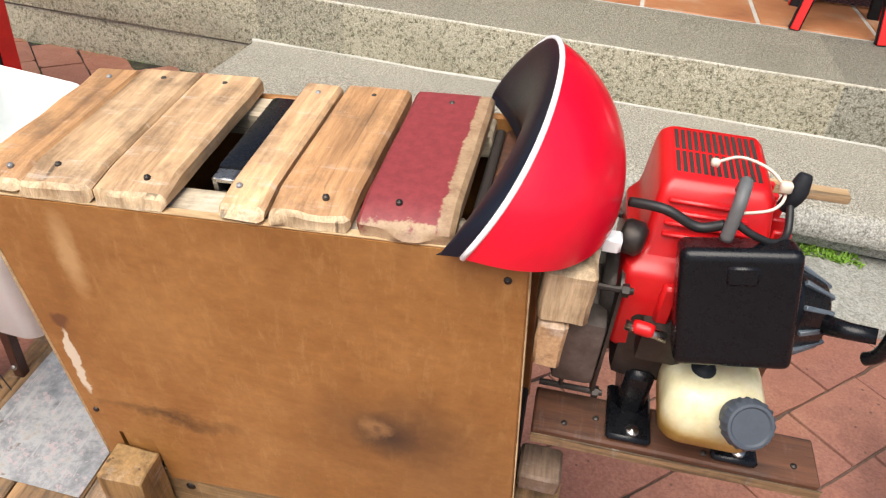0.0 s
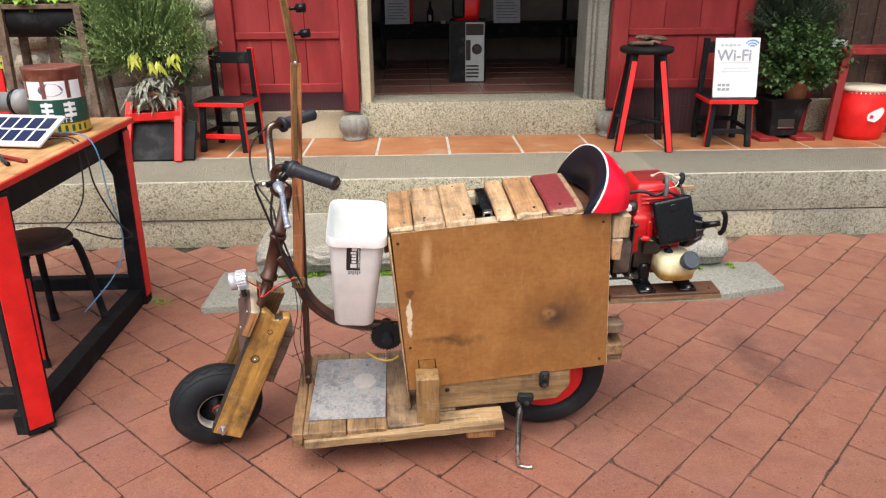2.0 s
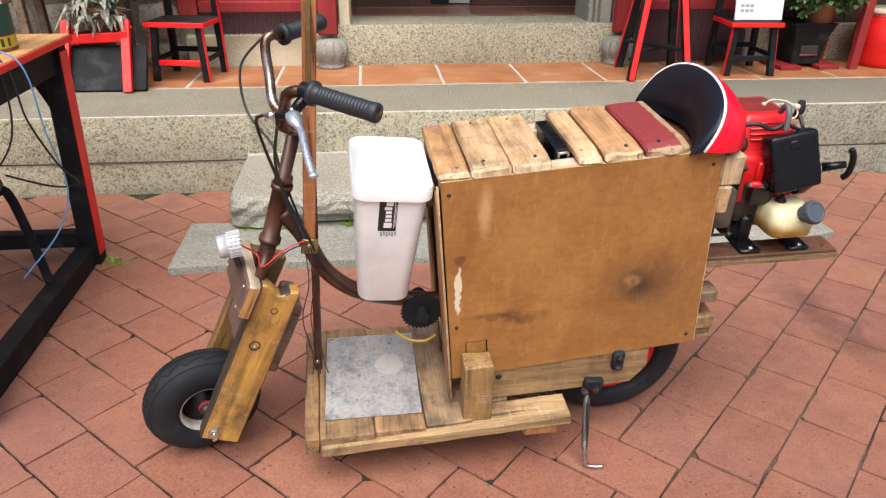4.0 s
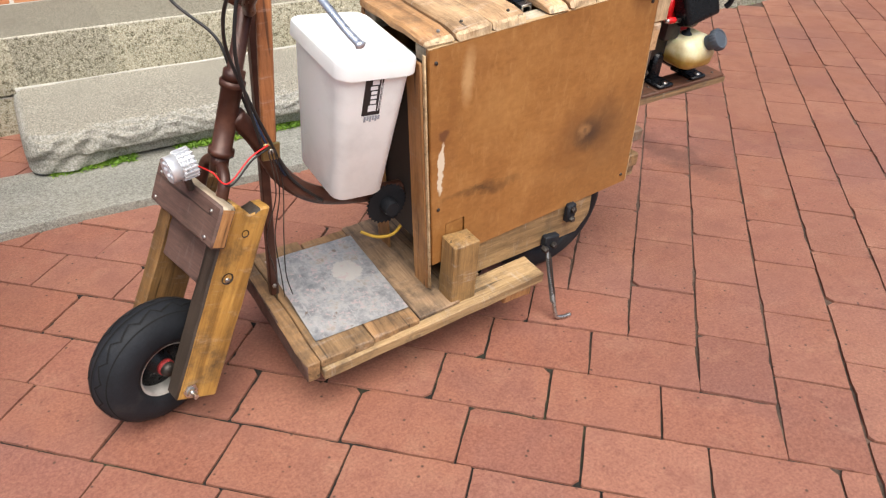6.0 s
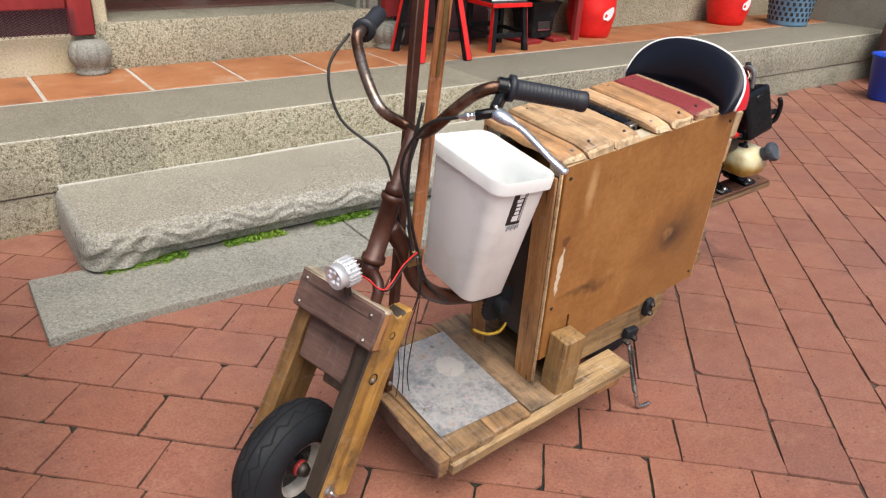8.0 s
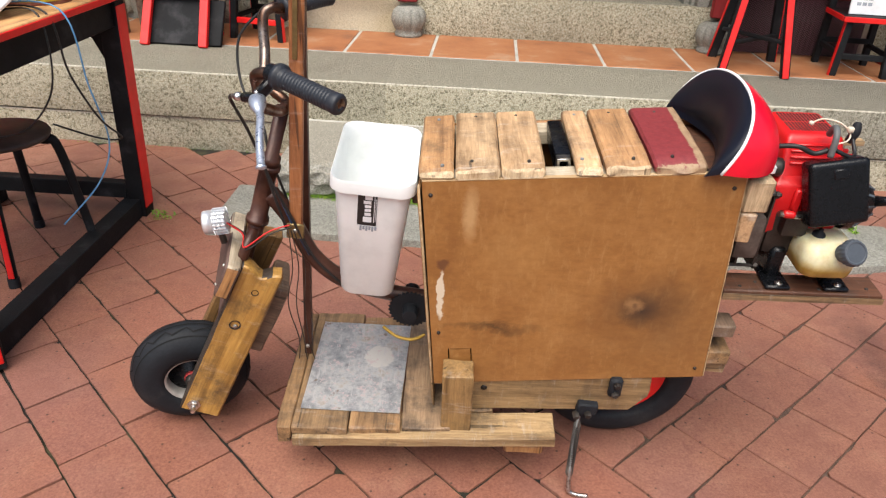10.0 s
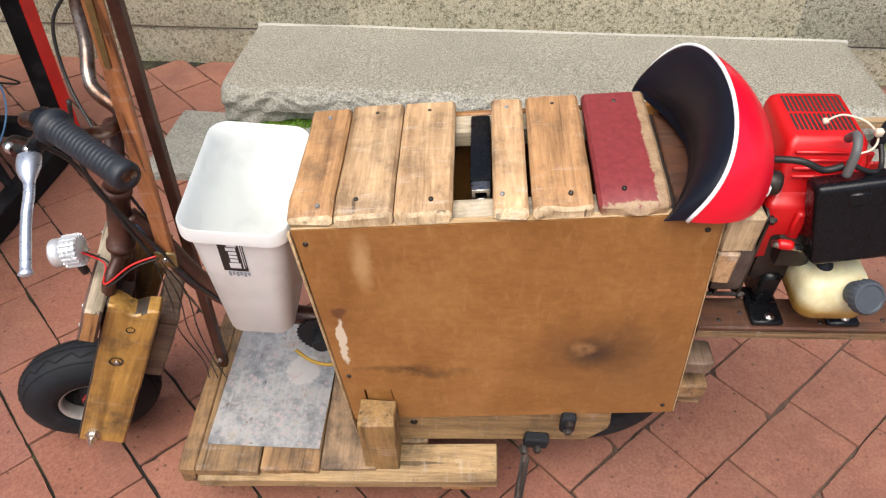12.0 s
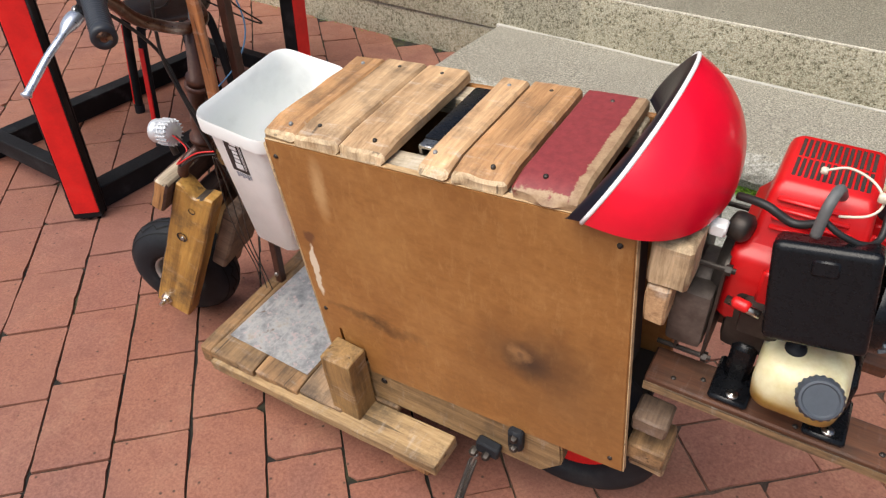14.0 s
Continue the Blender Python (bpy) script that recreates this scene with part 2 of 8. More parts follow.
MAT_darkblue = plain("dark blue cable", (0.02, 0.04, 0.09), 0.45)
MAT_yellowwire = plain("yellow cord", (0.36, 0.22, 0.02), 0.5)
MAT_terracotta = surf("terracotta", [(0, (0.28, 0.10, 0.045)), (0.5, (0.42, 0.17, 0.075)), (1, (0.50, 0.25, 0.13))], 7, 90, (0.7, 0.9), 0.3)
MAT_paper = plain("white card", (0.80, 0.81, 0.82), 0.6, wear=0.03)
MAT_ink = plain("grey print", (0.33, 0.36, 0.40), 0.6)
MAT_blueink = plain("blue print", (0.16, 0.42, 0.66), 0.6)
MAT_blackink = plain("black print", (0.015, 0.015, 0.015), 0.5)
MAT_leaf = surf("dark green leaf", [(0, (0.03, 0.065, 0.02)), (0.5, (0.055, 0.115, 0.03)), (1, (0.12, 0.20, 0.06))], 9, 60, (0.4, 0.65), 0.1)
MAT_needle = surf("grey green needles", [(0, (0.085, 0.15, 0.052)), (0.5, (0.19, 0.285, 0.092)), (1, (0.36, 0.45, 0.17))], 6, 40, (0.5, 0.7), 0.0)
MAT_needledark = surf("dark needles", [(0, (0.015, 0.03, 0.014)), (0.5, (0.035, 0.06, 0.03)), (1, (0.08, 0.12, 0.06))], 6, 40, (0.5, 0.7), 0.0)
MAT_lime = surf("fresh green leaf", [(0, (0.10, 0.20, 0.02)), (0.5, (0.20, 0.36, 0.04)), (1, (0.42, 0.55, 0.08))], 8, 60, (0.4, 0.6), 0.0)
MAT_yellowleaf = surf("yellow leaf", [(0, (0.22, 0.30, 0.03)), (0.6, (0.48, 0.50, 0.05)), (1, (0.60, 0.60, 0.16))], 8, 60, (0.4, 0.6), 0.0)
MAT_stripeleaf = surf("striped pale leaf", [(0, (0.06, 0.07, 0.05)), (0.5, (0.22, 0.22, 0.17)), (1, (0.55, 0.53, 0.44))], 40, 60, (0.4, 0.6), 0.0)
MAT_moss = surf("grass and moss", [(0, (0.07, 0.15, 0.012)), (0.5, (0.16, 0.30, 0.025)), (1, (0.34, 0.46, 0.06))], 8, 60, (0.5, 0.8), 0.0)


def brick_material(name="worn red clay brick", shade=(1.0, 1.0, 1.0)):
    m, nt, b = shader(name)
    vec = coords(nt)
    tex = nt.nodes.new("ShaderNodeNewGeometry")
    info = nt.nodes.new("ShaderNodeObjectInfo")
    isl = tex.outputs["Random Per Island"]
    both = nt.nodes.new("ShaderNodeMath")
    both.operation = "ADD"
    nt.links.new(info.outputs["Random"], both.inputs[0])
    nt.links.new(isl, both.inputs[1])
    fr = nt.nodes.new("ShaderNodeMath")
    fr.operation = "FRACT"
    nt.links.new(both.outputs[0], fr.inputs[0])
    col = ramp(nt, fr.outputs[0], [(0, (0.236, 0.096, 0.064)), (0.25, (0.264, 0.112, 0.073)), (0.5, (0.287, 0.127, 0.084)), (0.7, (0.248, 0.103, 0.071)), (0.88, (0.276, 0.123, 0.081)), (1, (0.212, 0.088, 0.062))])
    col = mixed(nt, 1.0, col, shade, "MULTIPLY")
    geo = tex.outputs["Position"]
    patch = noise_fac(nt, geo, 2.6, 7, 0.68)
    col = mixed(nt, ranged(nt, patch, 0, 0.55, 0.50, 0.72), col, (0.146, 0.062, 0.046))
    pale = noise_fac(nt, geo, 7.5, 7, 0.7)
    col = mixed(nt, ranged(nt, pale, 0, 0.5, 0.52, 0.74), col, (0.330, 0.180, 0.120))
    dusk = noise_fac(nt, geo, 1.3, 4, 0.6)
    col = mixed(nt, ranged(nt, dusk, 0, 0.5, 0.48, 0.66), col, (0.215, 0.105, 0.090))
    mott = noise_fac(nt, geo, 16, 6, 0.75)
    col = mixed(nt, ranged(nt, mott, 0, 0.45, 0.52, 0.68), col, (0.165, 0.062, 0.047))
    # an old spill behind the scooter
    rough_edge = put(nt, "ShaderNodeTexNoise", Scale=7.0, Detail=5.0, Roughness=0.65)
    nt.links.new(geo, rough_edge.inputs["Vector"])
    warp = nt.nodes.new("ShaderNodeVectorMath")
    warp.operation = "MULTIPLY_ADD"
    warp.inputs[1].default_value = (0.3, 0.3, 0.0)
    nt.links.new(rough_edge.outputs["Color"], warp.inputs[0])
    nt.links.new(geo, warp.inputs[2])
    spill = nt.nodes.new("ShaderNodeMapping")
    spill.vector_type = "TEXTURE"
    spill.inputs["Location"].default_value = (1.07, 1.86, 0)
    spill.inputs["Scale"].default_value = (0.10, 0.33, 1)
    nt.links.new(warp.outputs[0], spill.inputs["Vector"])
    far = nt.nodes.new("ShaderNodeVectorMath")
    far.operation = "LENGTH"
    nt.links.new(spill.outputs[0], far.inputs[0])
    col = mixed(nt, ranged(nt, far.outputs["Value"], 0.6, 0, 0.45, 1.1), col, (0.094, 0.044, 0.035))
    fine = noise_fac(nt, geo, 140, 5, 0.75)
    col = mixed(nt, 0.45, col, ramp(nt, fine, [(0.3, (0.05, 0.05, 0.05)), (0.7, (0.95, 0.95, 0.95))]), "SOFT_LIGHT")
    grit = noise_fac(nt, geo, 38, 7, 0.72)
    col = mixed(nt, ranged(nt, grit, 0, 0.45, 0.55, 0.7), col, (0.157, 0.065, 0.046))
    spot = put(nt, "ShaderNodeTexVoronoi", Scale=26.0)
    nt.links.new(geo, spot.inputs["Vector"])
    col = mixed(nt, ranged(nt, spot.outputs["Distance"], 0.85, 0, 0.05, 0.12), col, (0.039, 0.025, 0.018))
    # pale scrapes and crumbs of mortar
    crumb = noise_fac(nt, geo, 24, 8, 0.8)
    col = mixed(nt, ranged(nt, crumb, 0, 0.7, 0.67, 0.70), col, (0.426, 0.271, 0.205))
    hollow = noise_fac(nt, geo, 5.2, 4, 0.55)
    col = mixed(nt, ranged(nt, hollow, 0, 0.4, 0.52, 0.64), col, (0.228, 0.096, 0.066))
    nt.links.new(col, b.inputs["Base Color"])
    nt.links.new(ranged(nt, hollow, 0.36, 0.72, 0.3, 0.7), b.inputs["Roughness"])
    b.inputs["Specular IOR Level"].default_value = 0.36
    bumped(nt, b, mixed(nt, 0.5, grit, fine), 0.6, 0.0026)
    return m


def granite(name, stops, pit=0.7, dist=0.006, speck=0.55, trodden=None):
    """Rough-hewn granite: salt-and-pepper grains, chisel pits, warm stains."""
    m, nt, b = shader(name)
    tex = nt.nodes.new("ShaderNodeNewGeometry")
    geo = tex.outputs["Position"]
    big = noise_fac(nt, geo, 2.2, 6, 0.6)
    pits = noise_fac(nt, geo, 78, 5, 0.75)
    grain = noise_fac(nt, geo, 170, 3, 0.7)
    col = ramp(nt, ranged(nt, big, 0, 1, 0.3, 0.7), stops)
    col = mixed(nt, speck, col, ramp(nt, grain, [(0.36, (0.1, 0.1, 0.1)), (0.5, (0.5, 0.5, 0.5)), (0.64, (0.92, 0.92, 0.92))]), "OVERLAY")
    col = mixed(nt, min(1.0, pit), col, ramp(nt, pits, [(0.37, (0.24, 0.23, 0.18)), (0.47, (0.82, 0.82, 0.78)), (0.55, (1, 1, 1))]), "MULTIPLY")
    stain = noise_fac(nt, geo, 1.1, 7, 0.7)
    col = mixed(nt, ranged(nt, stain, 0, 0.55, 0.5, 0.72), col, (0.17, 0.155, 0.11))
    nt.links.new(col, b.inputs["Base Color"])
    b.inputs["Roughness"].default_value = 0.85
    if trodden:
        # the walked upper side is worn smooth and brown with dust
        up = nt.nodes.new("ShaderNodeSeparateXYZ")
        nt.links.new(tex.outputs["True Normal"], up.inputs[0])
        flat = ranged(nt, up.outputs["Z"], 0, 0.85, 0.75, 0.95)
        worn = mixed(nt, 0.9, trodden, ramp(nt, grain, [(0.34, (0.08, 0.08, 0.08)), (0.66, (0.92, 0.92, 0.92))]), "OVERLAY")
        worn = mixed(nt, 0.35, worn, ramp(nt, pits, [(0.38, (0.4, 0.38, 0.32)), (0.55, (1, 1, 1))]), "MULTIPLY")
        worn = mixed(nt, ranged(nt, big, 0, 0.5, 0.45, 0.7), worn, tuple(c * 0.6 for c in trodden))
        col = mixed(nt, flat, col, worn)
        nt.links.new(col, b.inputs["Base Color"])
    bumped(nt, b, pits, pit, dist)
    return m


MAT_brick = brick_material()
# rear field: the same brick multiplied slightly darker and greyer
MAT_brick_rear = brick_material("worn plum-red clay brick", (0.95, 0.97, 0.98))


def joint_material():
    """Sand in the joints: dark and mossy to the front, dry and pale to the rear."""
    m, nt, b = shader("sand and moss joint")
    tex = nt.nodes.new("ShaderNodeNewGeometry")
    geo = tex.outputs["Position"]
    sep = nt.nodes.new("ShaderNodeSeparateXYZ")
    nt.links.new(geo, sep.inputs[0])
    patch, fine = noise_fac(nt, geo, 3.0, 6, 0.7), noise_fac(nt, geo, 120, 4, 0.7)
    wet = ramp(nt, patch, [(0.3, (0.006, 0.005, 0.004)), (0.5, (0.014, 0.012, 0.009)), (0.60, (0.022, 0.027, 0.009)), (0.72, (0.045, 0.07, 0.016))])
    dry = ramp(nt, patch, [(0.35, (0.03, 0.019, 0.014)), (0.5, (0.08, 0.050, 0.036)), (0.65, (0.14, 0.092, 0.068))])
    at = nt.nodes.new("ShaderNodeMath")
    at.operation = "ADD"
    nt.links.new(ranged(nt, sep.outputs["X"], 0, 0.55, -0.35, 0.45), at.inputs[0])
    nt.links.new(patch, at.inputs[1])
    col = mixed(nt, ranged(nt, at.outputs[0], 0, 1, 0.52, 0.95), wet, dry)
    col = mixed(nt, 0.5, col, ramp(nt, fine, [(0.3, (0.1, 0.1, 0.1)), (0.7, (0.9, 0.9, 0.9))]), "OVERLAY")
    nt.links.new(col, b.inputs["Base Color"])
    b.inputs["Roughness"].default_value = 0.95
    bumped(nt, b, fine, 0.6, 0.004)
    return m


MAT_mortar = joint_material()
MAT_kerbface = granite("hewn granite", [(0, (0.50, 0.455, 0.330)), (0.5, (0.60, 0.555, 0.420)), (1, (0.67, 0.615, 0.460))], 1.0, 0.016, 0.6, (0.295, 0.274, 0.212))
# darker copy of the hewn granite; the right end's shade as colour
MAT_kerbshade = granite("shade-toned granite", [(0, (0.317, 0.308, 0.242)), (0.5, (0.440, 0.422, 0.343)), (1, (0.502, 0.475, 0.392))], 1.0, 0.016, 0.6, (0.238, 0.220, 0.173))
MAT_kerbstain = granite("soot-stained granite", [(0, (0.37, 0.345, 0.26)), (0.5, (0.48, 0.445, 0.34)), (1, (0.56, 0.515, 0.395))], 1.0, 0.016, 0.6, (0.29, 0.268, 0.208))
MAT_arris = granite("pale worn granite edge", [(0, (0.44, 0.41, 0.335)), (0.5, (0.54, 0.505, 0.42)), (1, (0.62, 0.58, 0.485))], 0.6, 0.004, 0.3)
MAT_slab = granite("dull grey slab", [(0, (0.184, 0.181, 0.155)), (0.5, (0.258, 0.255, 0.225)), (1, (0.310, 0.306, 0.273))], 0.5, 0.005, 0.45)
MAT_step = granite("grey step stone", [(0, (0.271, 0.262, 0.23)), (0.5, (0.361, 0.353, 0.316)), (1, (0.47, 0.455, 0.41))], 0.7, 0.010, 0.5, (0.33, 0.305, 0.245))
MAT_jamb = granite("cream granite", [(0, (0.50, 0.44, 0.29)), (0.5, (0.60, 0.54, 0.39)), (1, (0.66, 0.60, 0.45))], 0.3, 0.004, 0.25)
MAT_rubble = granite("rubble stone", [(0, (0.32, 0.267, 0.181)), (0.5, (0.49, 0.447, 0.352)), (1, (0.586, 0.554, 0.49))], 0.8, 0.01, 0.35)
MAT_lime_mortar = granite("pale wall mortar", [(0, (0.234, 0.213, 0.181)), (1, (0.384, 0.363, 0.309))], 0.5, 0.005, 0.2)
MAT_tile = surf("orange clay tile", [(0, (0.197, 0.0779, 0.0369)), (0.35, (0.328, 0.127, 0.0508)), (0.65, (0.369, 0.156, 0.0656)), (1, (0.426, 0.279, 0.18))], 4.5, 80, (0.5, 0.75), 0.2)
MAT_tilejoint = surf("white tile joint", [(0, (0.344, 0.328, 0.287)), (1, (0.508, 0.492, 0.443))], 9, 90, (0.8, 0.95), 0.3)
MAT_door = surf("faded red door paint", [(0, (0.15, 0.010, 0.010)), (0.5, (0.25, 0.014, 0.015)), (0.85, (0.31, 0.03, 0.028)), (1, (0.36, 0.10, 0.08))], 5, 90, (0.6, 0.85), 0.25, stretch=(1, 1, 0.25))
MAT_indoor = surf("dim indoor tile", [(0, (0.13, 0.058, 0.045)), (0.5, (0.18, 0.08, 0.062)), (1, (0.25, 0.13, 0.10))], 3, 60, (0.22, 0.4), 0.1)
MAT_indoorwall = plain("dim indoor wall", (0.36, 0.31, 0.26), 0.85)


def panel_material():
    """Varnished brown plywood: lengthwise grain, scrapes, a knot with a dark burn, a flaked edge; shade put into the
    lower right.
    """
    m, nt, b = shader("varnished brown plywood")
    tex = nt.nodes.new("ShaderNodeTexCoord")
    ob = tex.outputs["Object"]
    st = nt.nodes.new("ShaderNodeMapping")
    st.inputs["Scale"].default_value = (1.0, 1.0, 1.7)
    nt.links.new(ob, st.inputs["Vector"])
    g1, g2 = noise_fac(nt, st.outputs[0], 5.0, 7, 0.62, 0.4), noise_fac(nt, st.outputs[0], 42, 5, 0.7)
    up = nt.nodes.new("ShaderNodeMapping")
    up.inputs["Scale"].default_value = (1.0, 1.0, 0.25)
    nt.links.new(ob, up.inputs["Vector"])
    cloud = noise_fac(nt, up.outputs[0], 7.0, 5, 0.6)
    col = ramp(nt, ranged(nt, g1, 0, 1, 0.3, 0.7), [(0, (0.2707, 0.1157, 0.0295)), (0.5, (0.3192, 0.1433, 0.0394)), (1, (0.3667, 0.1753, 0.0541))])
    col = mixed(nt, ranged(nt, cloud, 0, 0.5, 0.5, 0.75), col, (0.2327, 0.0926, 0.0238))
    col = mixed(nt, 0.3, col, ramp(nt, g2, [(0.3, (0.15, 0.15, 0.15)), (0.7, (0.85, 0.85, 0.85))]), "SOFT_LIGHT")

    fleck = nt.nodes.new("ShaderNodeMapping")
    fleck.inputs["Scale"].default_value = (3.2, 1.0, 1.0)
    nt.links.new(ob, fleck.inputs["Vector"])
    pale = noise_fac(nt, fleck.outputs[0], 16.0, 8, 0.78)
    col = mixed(nt, ranged(nt, pale, 0, 0.75, 0.52, 0.70), col, (0.4389, 0.2367, 0.0828))
    dull = noise_fac(nt, ob, 4.0, 6, 0.6)
    col = mixed(nt, ranged(nt, dull, 0, 0.6, 0.50, 0.70), col, (0.1900, 0.0739, 0.0205))

    def spot(at, size, soft, warp, warp_scale=9.0):
        w = put(nt, "ShaderNodeTexNoise", Scale=warp_scale, Detail=5.0, Roughness=0.65)
        nt.links.new(ob, w.inputs["Vector"])
        add = nt.nodes.new("ShaderNodeVectorMath")
        add.operation = "MULTIPLY_ADD"
        add.inputs[1].default_value = (warp, warp, warp)
        nt.links.new(w.outputs["Color"], add.inputs[0])
        nt.links.new(ob, add.inputs[2])
        mp = nt.nodes.new("ShaderNodeMapping")
        mp.vector_type = "TEXTURE"
        mp.inputs["Location"].default_value = tuple(p + warp * 0.5 for p in at)
        mp.inputs["Scale"].default_value = size
        nt.links.new(add.outputs[0], mp.inputs["Vector"])
        ln = nt.nodes.new("ShaderNodeVectorMath")
        ln.operation = "LENGTH"
        nt.links.new(mp.outputs[0], ln.inputs[0])
        return ranged(nt, ln.outputs["Value"], 1, 0, soft, 1.0)

    def faded(fac, k):
        n = nt.nodes.new("ShaderNodeMath")
        n.operation = "MULTIPLY"
        n.inputs[1].default_value = k
        nt.links.new(fac, n.inputs[0])
        return n.outputs[0]
    # broad darkening of the lower right: shade put into the colour
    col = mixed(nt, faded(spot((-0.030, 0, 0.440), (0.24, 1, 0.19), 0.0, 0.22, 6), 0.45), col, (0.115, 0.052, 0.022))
    col = mixed(nt, faded(spot((-0.078, 0, 0.505), (0.115, 1, 0.085), 0.0, 0.12), 0.6), col, (0.049, 0.029, 0.018))
    col = mixed(nt, faded(spot((-0.098, 0, 0.494), (0.052, 1, 0.054), 0.1, 0.06, 26), 0.75), col, (0.025, 0.018, 0.015))
    col = mixed(nt, faded(spot((-0.113, 0, 0.506), (0.026, 1, 0.026), 0.35, 0.04, 40), 0.7), col, (0.36, 0.19, 0.075))
    col = mixed(nt, faded(spot((-0.110, 0, 0.504), (0.009, 1, 0.010), 0.3, 0.02, 60), 0.6), col, (0.10, 0.05, 0.025))
    col = mixed(nt, faded(spot((-0.42, 0, 0.43), (0.13, 1, 0.018), 0.0, 0.10, 14), 0.85), col, (0.057, 0.029, 0.012))
    col = mixed(nt, faded(spot((-0.485, 0, 0.725), (0.020, 1, 0.080), 0.3, 0.02, 60), 0.85), col, (0.5225, 0.3160, 0.1386))
    col = mixed(nt, faded(spot((-0.39, 0, 0.64), (0.12, 1, 0.10), 0.0, 0.2, 40), 0.5), col, (0.4750, 0.2474, 0.0787))
    col = mixed(nt, spot((-0.540, 0, 0.515), (0.0085, 1, 0.075), 0.8, 0.03, 38), col, (0.66, 0.56, 0.42))
    col = mixed(nt, faded(spot((-0.537, 0, 0.600), (0.016, 1, 0.016), 0.55, 0.03, 40), 0.8), col, (0.115, 0.045, 0.021))
    nt.links.new(col, b.inputs["Base Color"])
    nt.links.new(ranged(nt, pale, 0.28, 0.6), b.inputs["Roughness"])
    bumped(nt, b, g2, 0.12, 0.001)
    return m


def redslat_material():
    """Dull red paint over pine, worn to bare wood along the ends and edges."""
    m, nt, b = shader("worn red paint on pine")
    tex = nt.nodes.new("ShaderNodeTexCoord")
    ob = tex.outputs["Object"]
    sep = nt.nodes.new("ShaderNodeSeparateXYZ")
    w = noise_fac(nt, ob, 55, 6, 0.75)
    n2 = noise_fac(nt, ob, 90, 4, 0.7)
    nt.links.new(ob, sep.inputs[0])
    near = ranged(nt, sep.outputs["Y"], 1, 0, -0.012, 0.036)
    side = ranged(nt, sep.outputs["X"], 0, 1, -0.060, -0.040)
    mx = nt.nodes.new("ShaderNodeMath")
    mx.operation = "MAXIMUM"
    nt.links.new(near, mx.inputs[0])
    nt.links.new(side, mx.inputs[1])
    ad = nt.nodes.new("ShaderNodeMath")
    ad.operation = "ADD"
    nt.links.new(mx.outputs[0], ad.inputs[0])
    nt.links.new(w, ad.inputs[1])
    worn = ranged(nt, ad.outputs[0], 0, 1, 0.98, 1.08)
    pine = ramp(nt, w, [(0.3, (0.20, 0.11, 0.06)), (0.7, (0.42, 0.29, 0.17))])
    paint = ramp(nt, n2, [(0.3, (0.17, 0.020, 0.024)), (0.7, (0.25, 0.036, 0.038))])
    nt.links.new(mixed(nt, worn, paint, pine), b.inputs["Base Color"])
    nt.links.new(ranged(nt, w, 0.4, 0.7), b.inputs["Roughness"])
    bumped(nt, b, n2, 0.2, 0.001)
    return m


def sheet_material():
    """Dull galvanised sheet, scuffed, with whitish blotches."""
    m, nt, b = shader("scuffed galvanised sheet")
    vec = coords(nt)
    v = put(nt, "ShaderNodeTexVoronoi", Scale=70.0)
    nt.links.new(vec, v.inputs["Vector"])
    n1, n2 = noise_fac(nt, vec, 16, 9, 0.78, 0.1), noise_fac(nt, vec, 60, 6, 0.7)
    col = ramp(nt, n1, [(0.36, (0.32, 0.335, 0.36)), (0.47, (0.50, 0.505, 0.515)), (0.55, (0.70, 0.70, 0.69)), (0.68, (0.55, 0.45, 0.35))])
    col = mixed(nt, 0.35, col, ramp(nt, v.outputs["Distance"], [(0.1, (0.25, 0.25, 0.25)), (0.6, (0.8, 0.8, 0.8))]), "SOFT_LIGHT")
    # one dried pale blotch
    near = nt.nodes.new("ShaderNodeTexCoord")
    mp = nt.nodes.new("ShaderNodeMapping")
    mp.vector_type = "TEXTURE"
    mp.inputs["Location"].default_value = (-0.696, 0.172, 0.166)
    mp.inputs["Scale"].default_value = (0.040, 0.042, 1)
    nt.links.new(near.outputs["Object"], mp.inputs["Vector"])
    ln = nt.nodes.new("ShaderNodeVectorMath")
    ln.operation = "LENGTH"
    nt.links.new(mp.outputs[0], ln.inputs[0])
    add = nt.nodes.new("ShaderNodeMath")
    add.operation = "ADD"
    nt.links.new(ln.outputs["Value"], add.inputs[0])
    nt.links.new(n2, add.inputs[1])
    col = mixed(nt, ranged(nt, add.outputs[0], 0.9, 0, 1.4, 1.5), col, (0.88, 0.85, 0.80))
    scr = nt.nodes.new("ShaderNodeMapping")
    scr.inputs["Rotation"].default_value = (0, 0, 0.6)
    scr.inputs["Scale"].default_value = (1.0, 0.12, 1.0)
    nt.links.new(vec, scr.inputs["Vector"])
    lines = noise_fac(nt, scr.outputs[0], 130, 3, 0.6)
    col = mixed(nt, ranged(nt, lines, 0, 0.7, 0.62, 0.65), col, (0.80, 0.78, 0.77))
    col = mixed(nt, ranged(nt, n2, 0, 0.8, 0.57, 0.59), col, (0.82, 0.70, 0.69))
    rusty = noise_fac(nt, vec, 33, 4, 0.6)
    col = mixed(nt, ranged(nt, rusty, 0, 0.7, 0.66, 0.72), col, (0.24, 0.14, 0.08))
    nt.links.new(col, b.inputs["Base Color"])
    b.inputs["Metallic"].default_value = 0.25
    nt.links.new(ranged(nt, n1, 0.28, 0.55), b.inputs["Roughness"])
    bumped(nt, b, n1, 0.2, 0.002)
    return m


MAT_panel, MAT_redslat, MAT_sheet = panel_material(), redslat_material(), sheet_material()


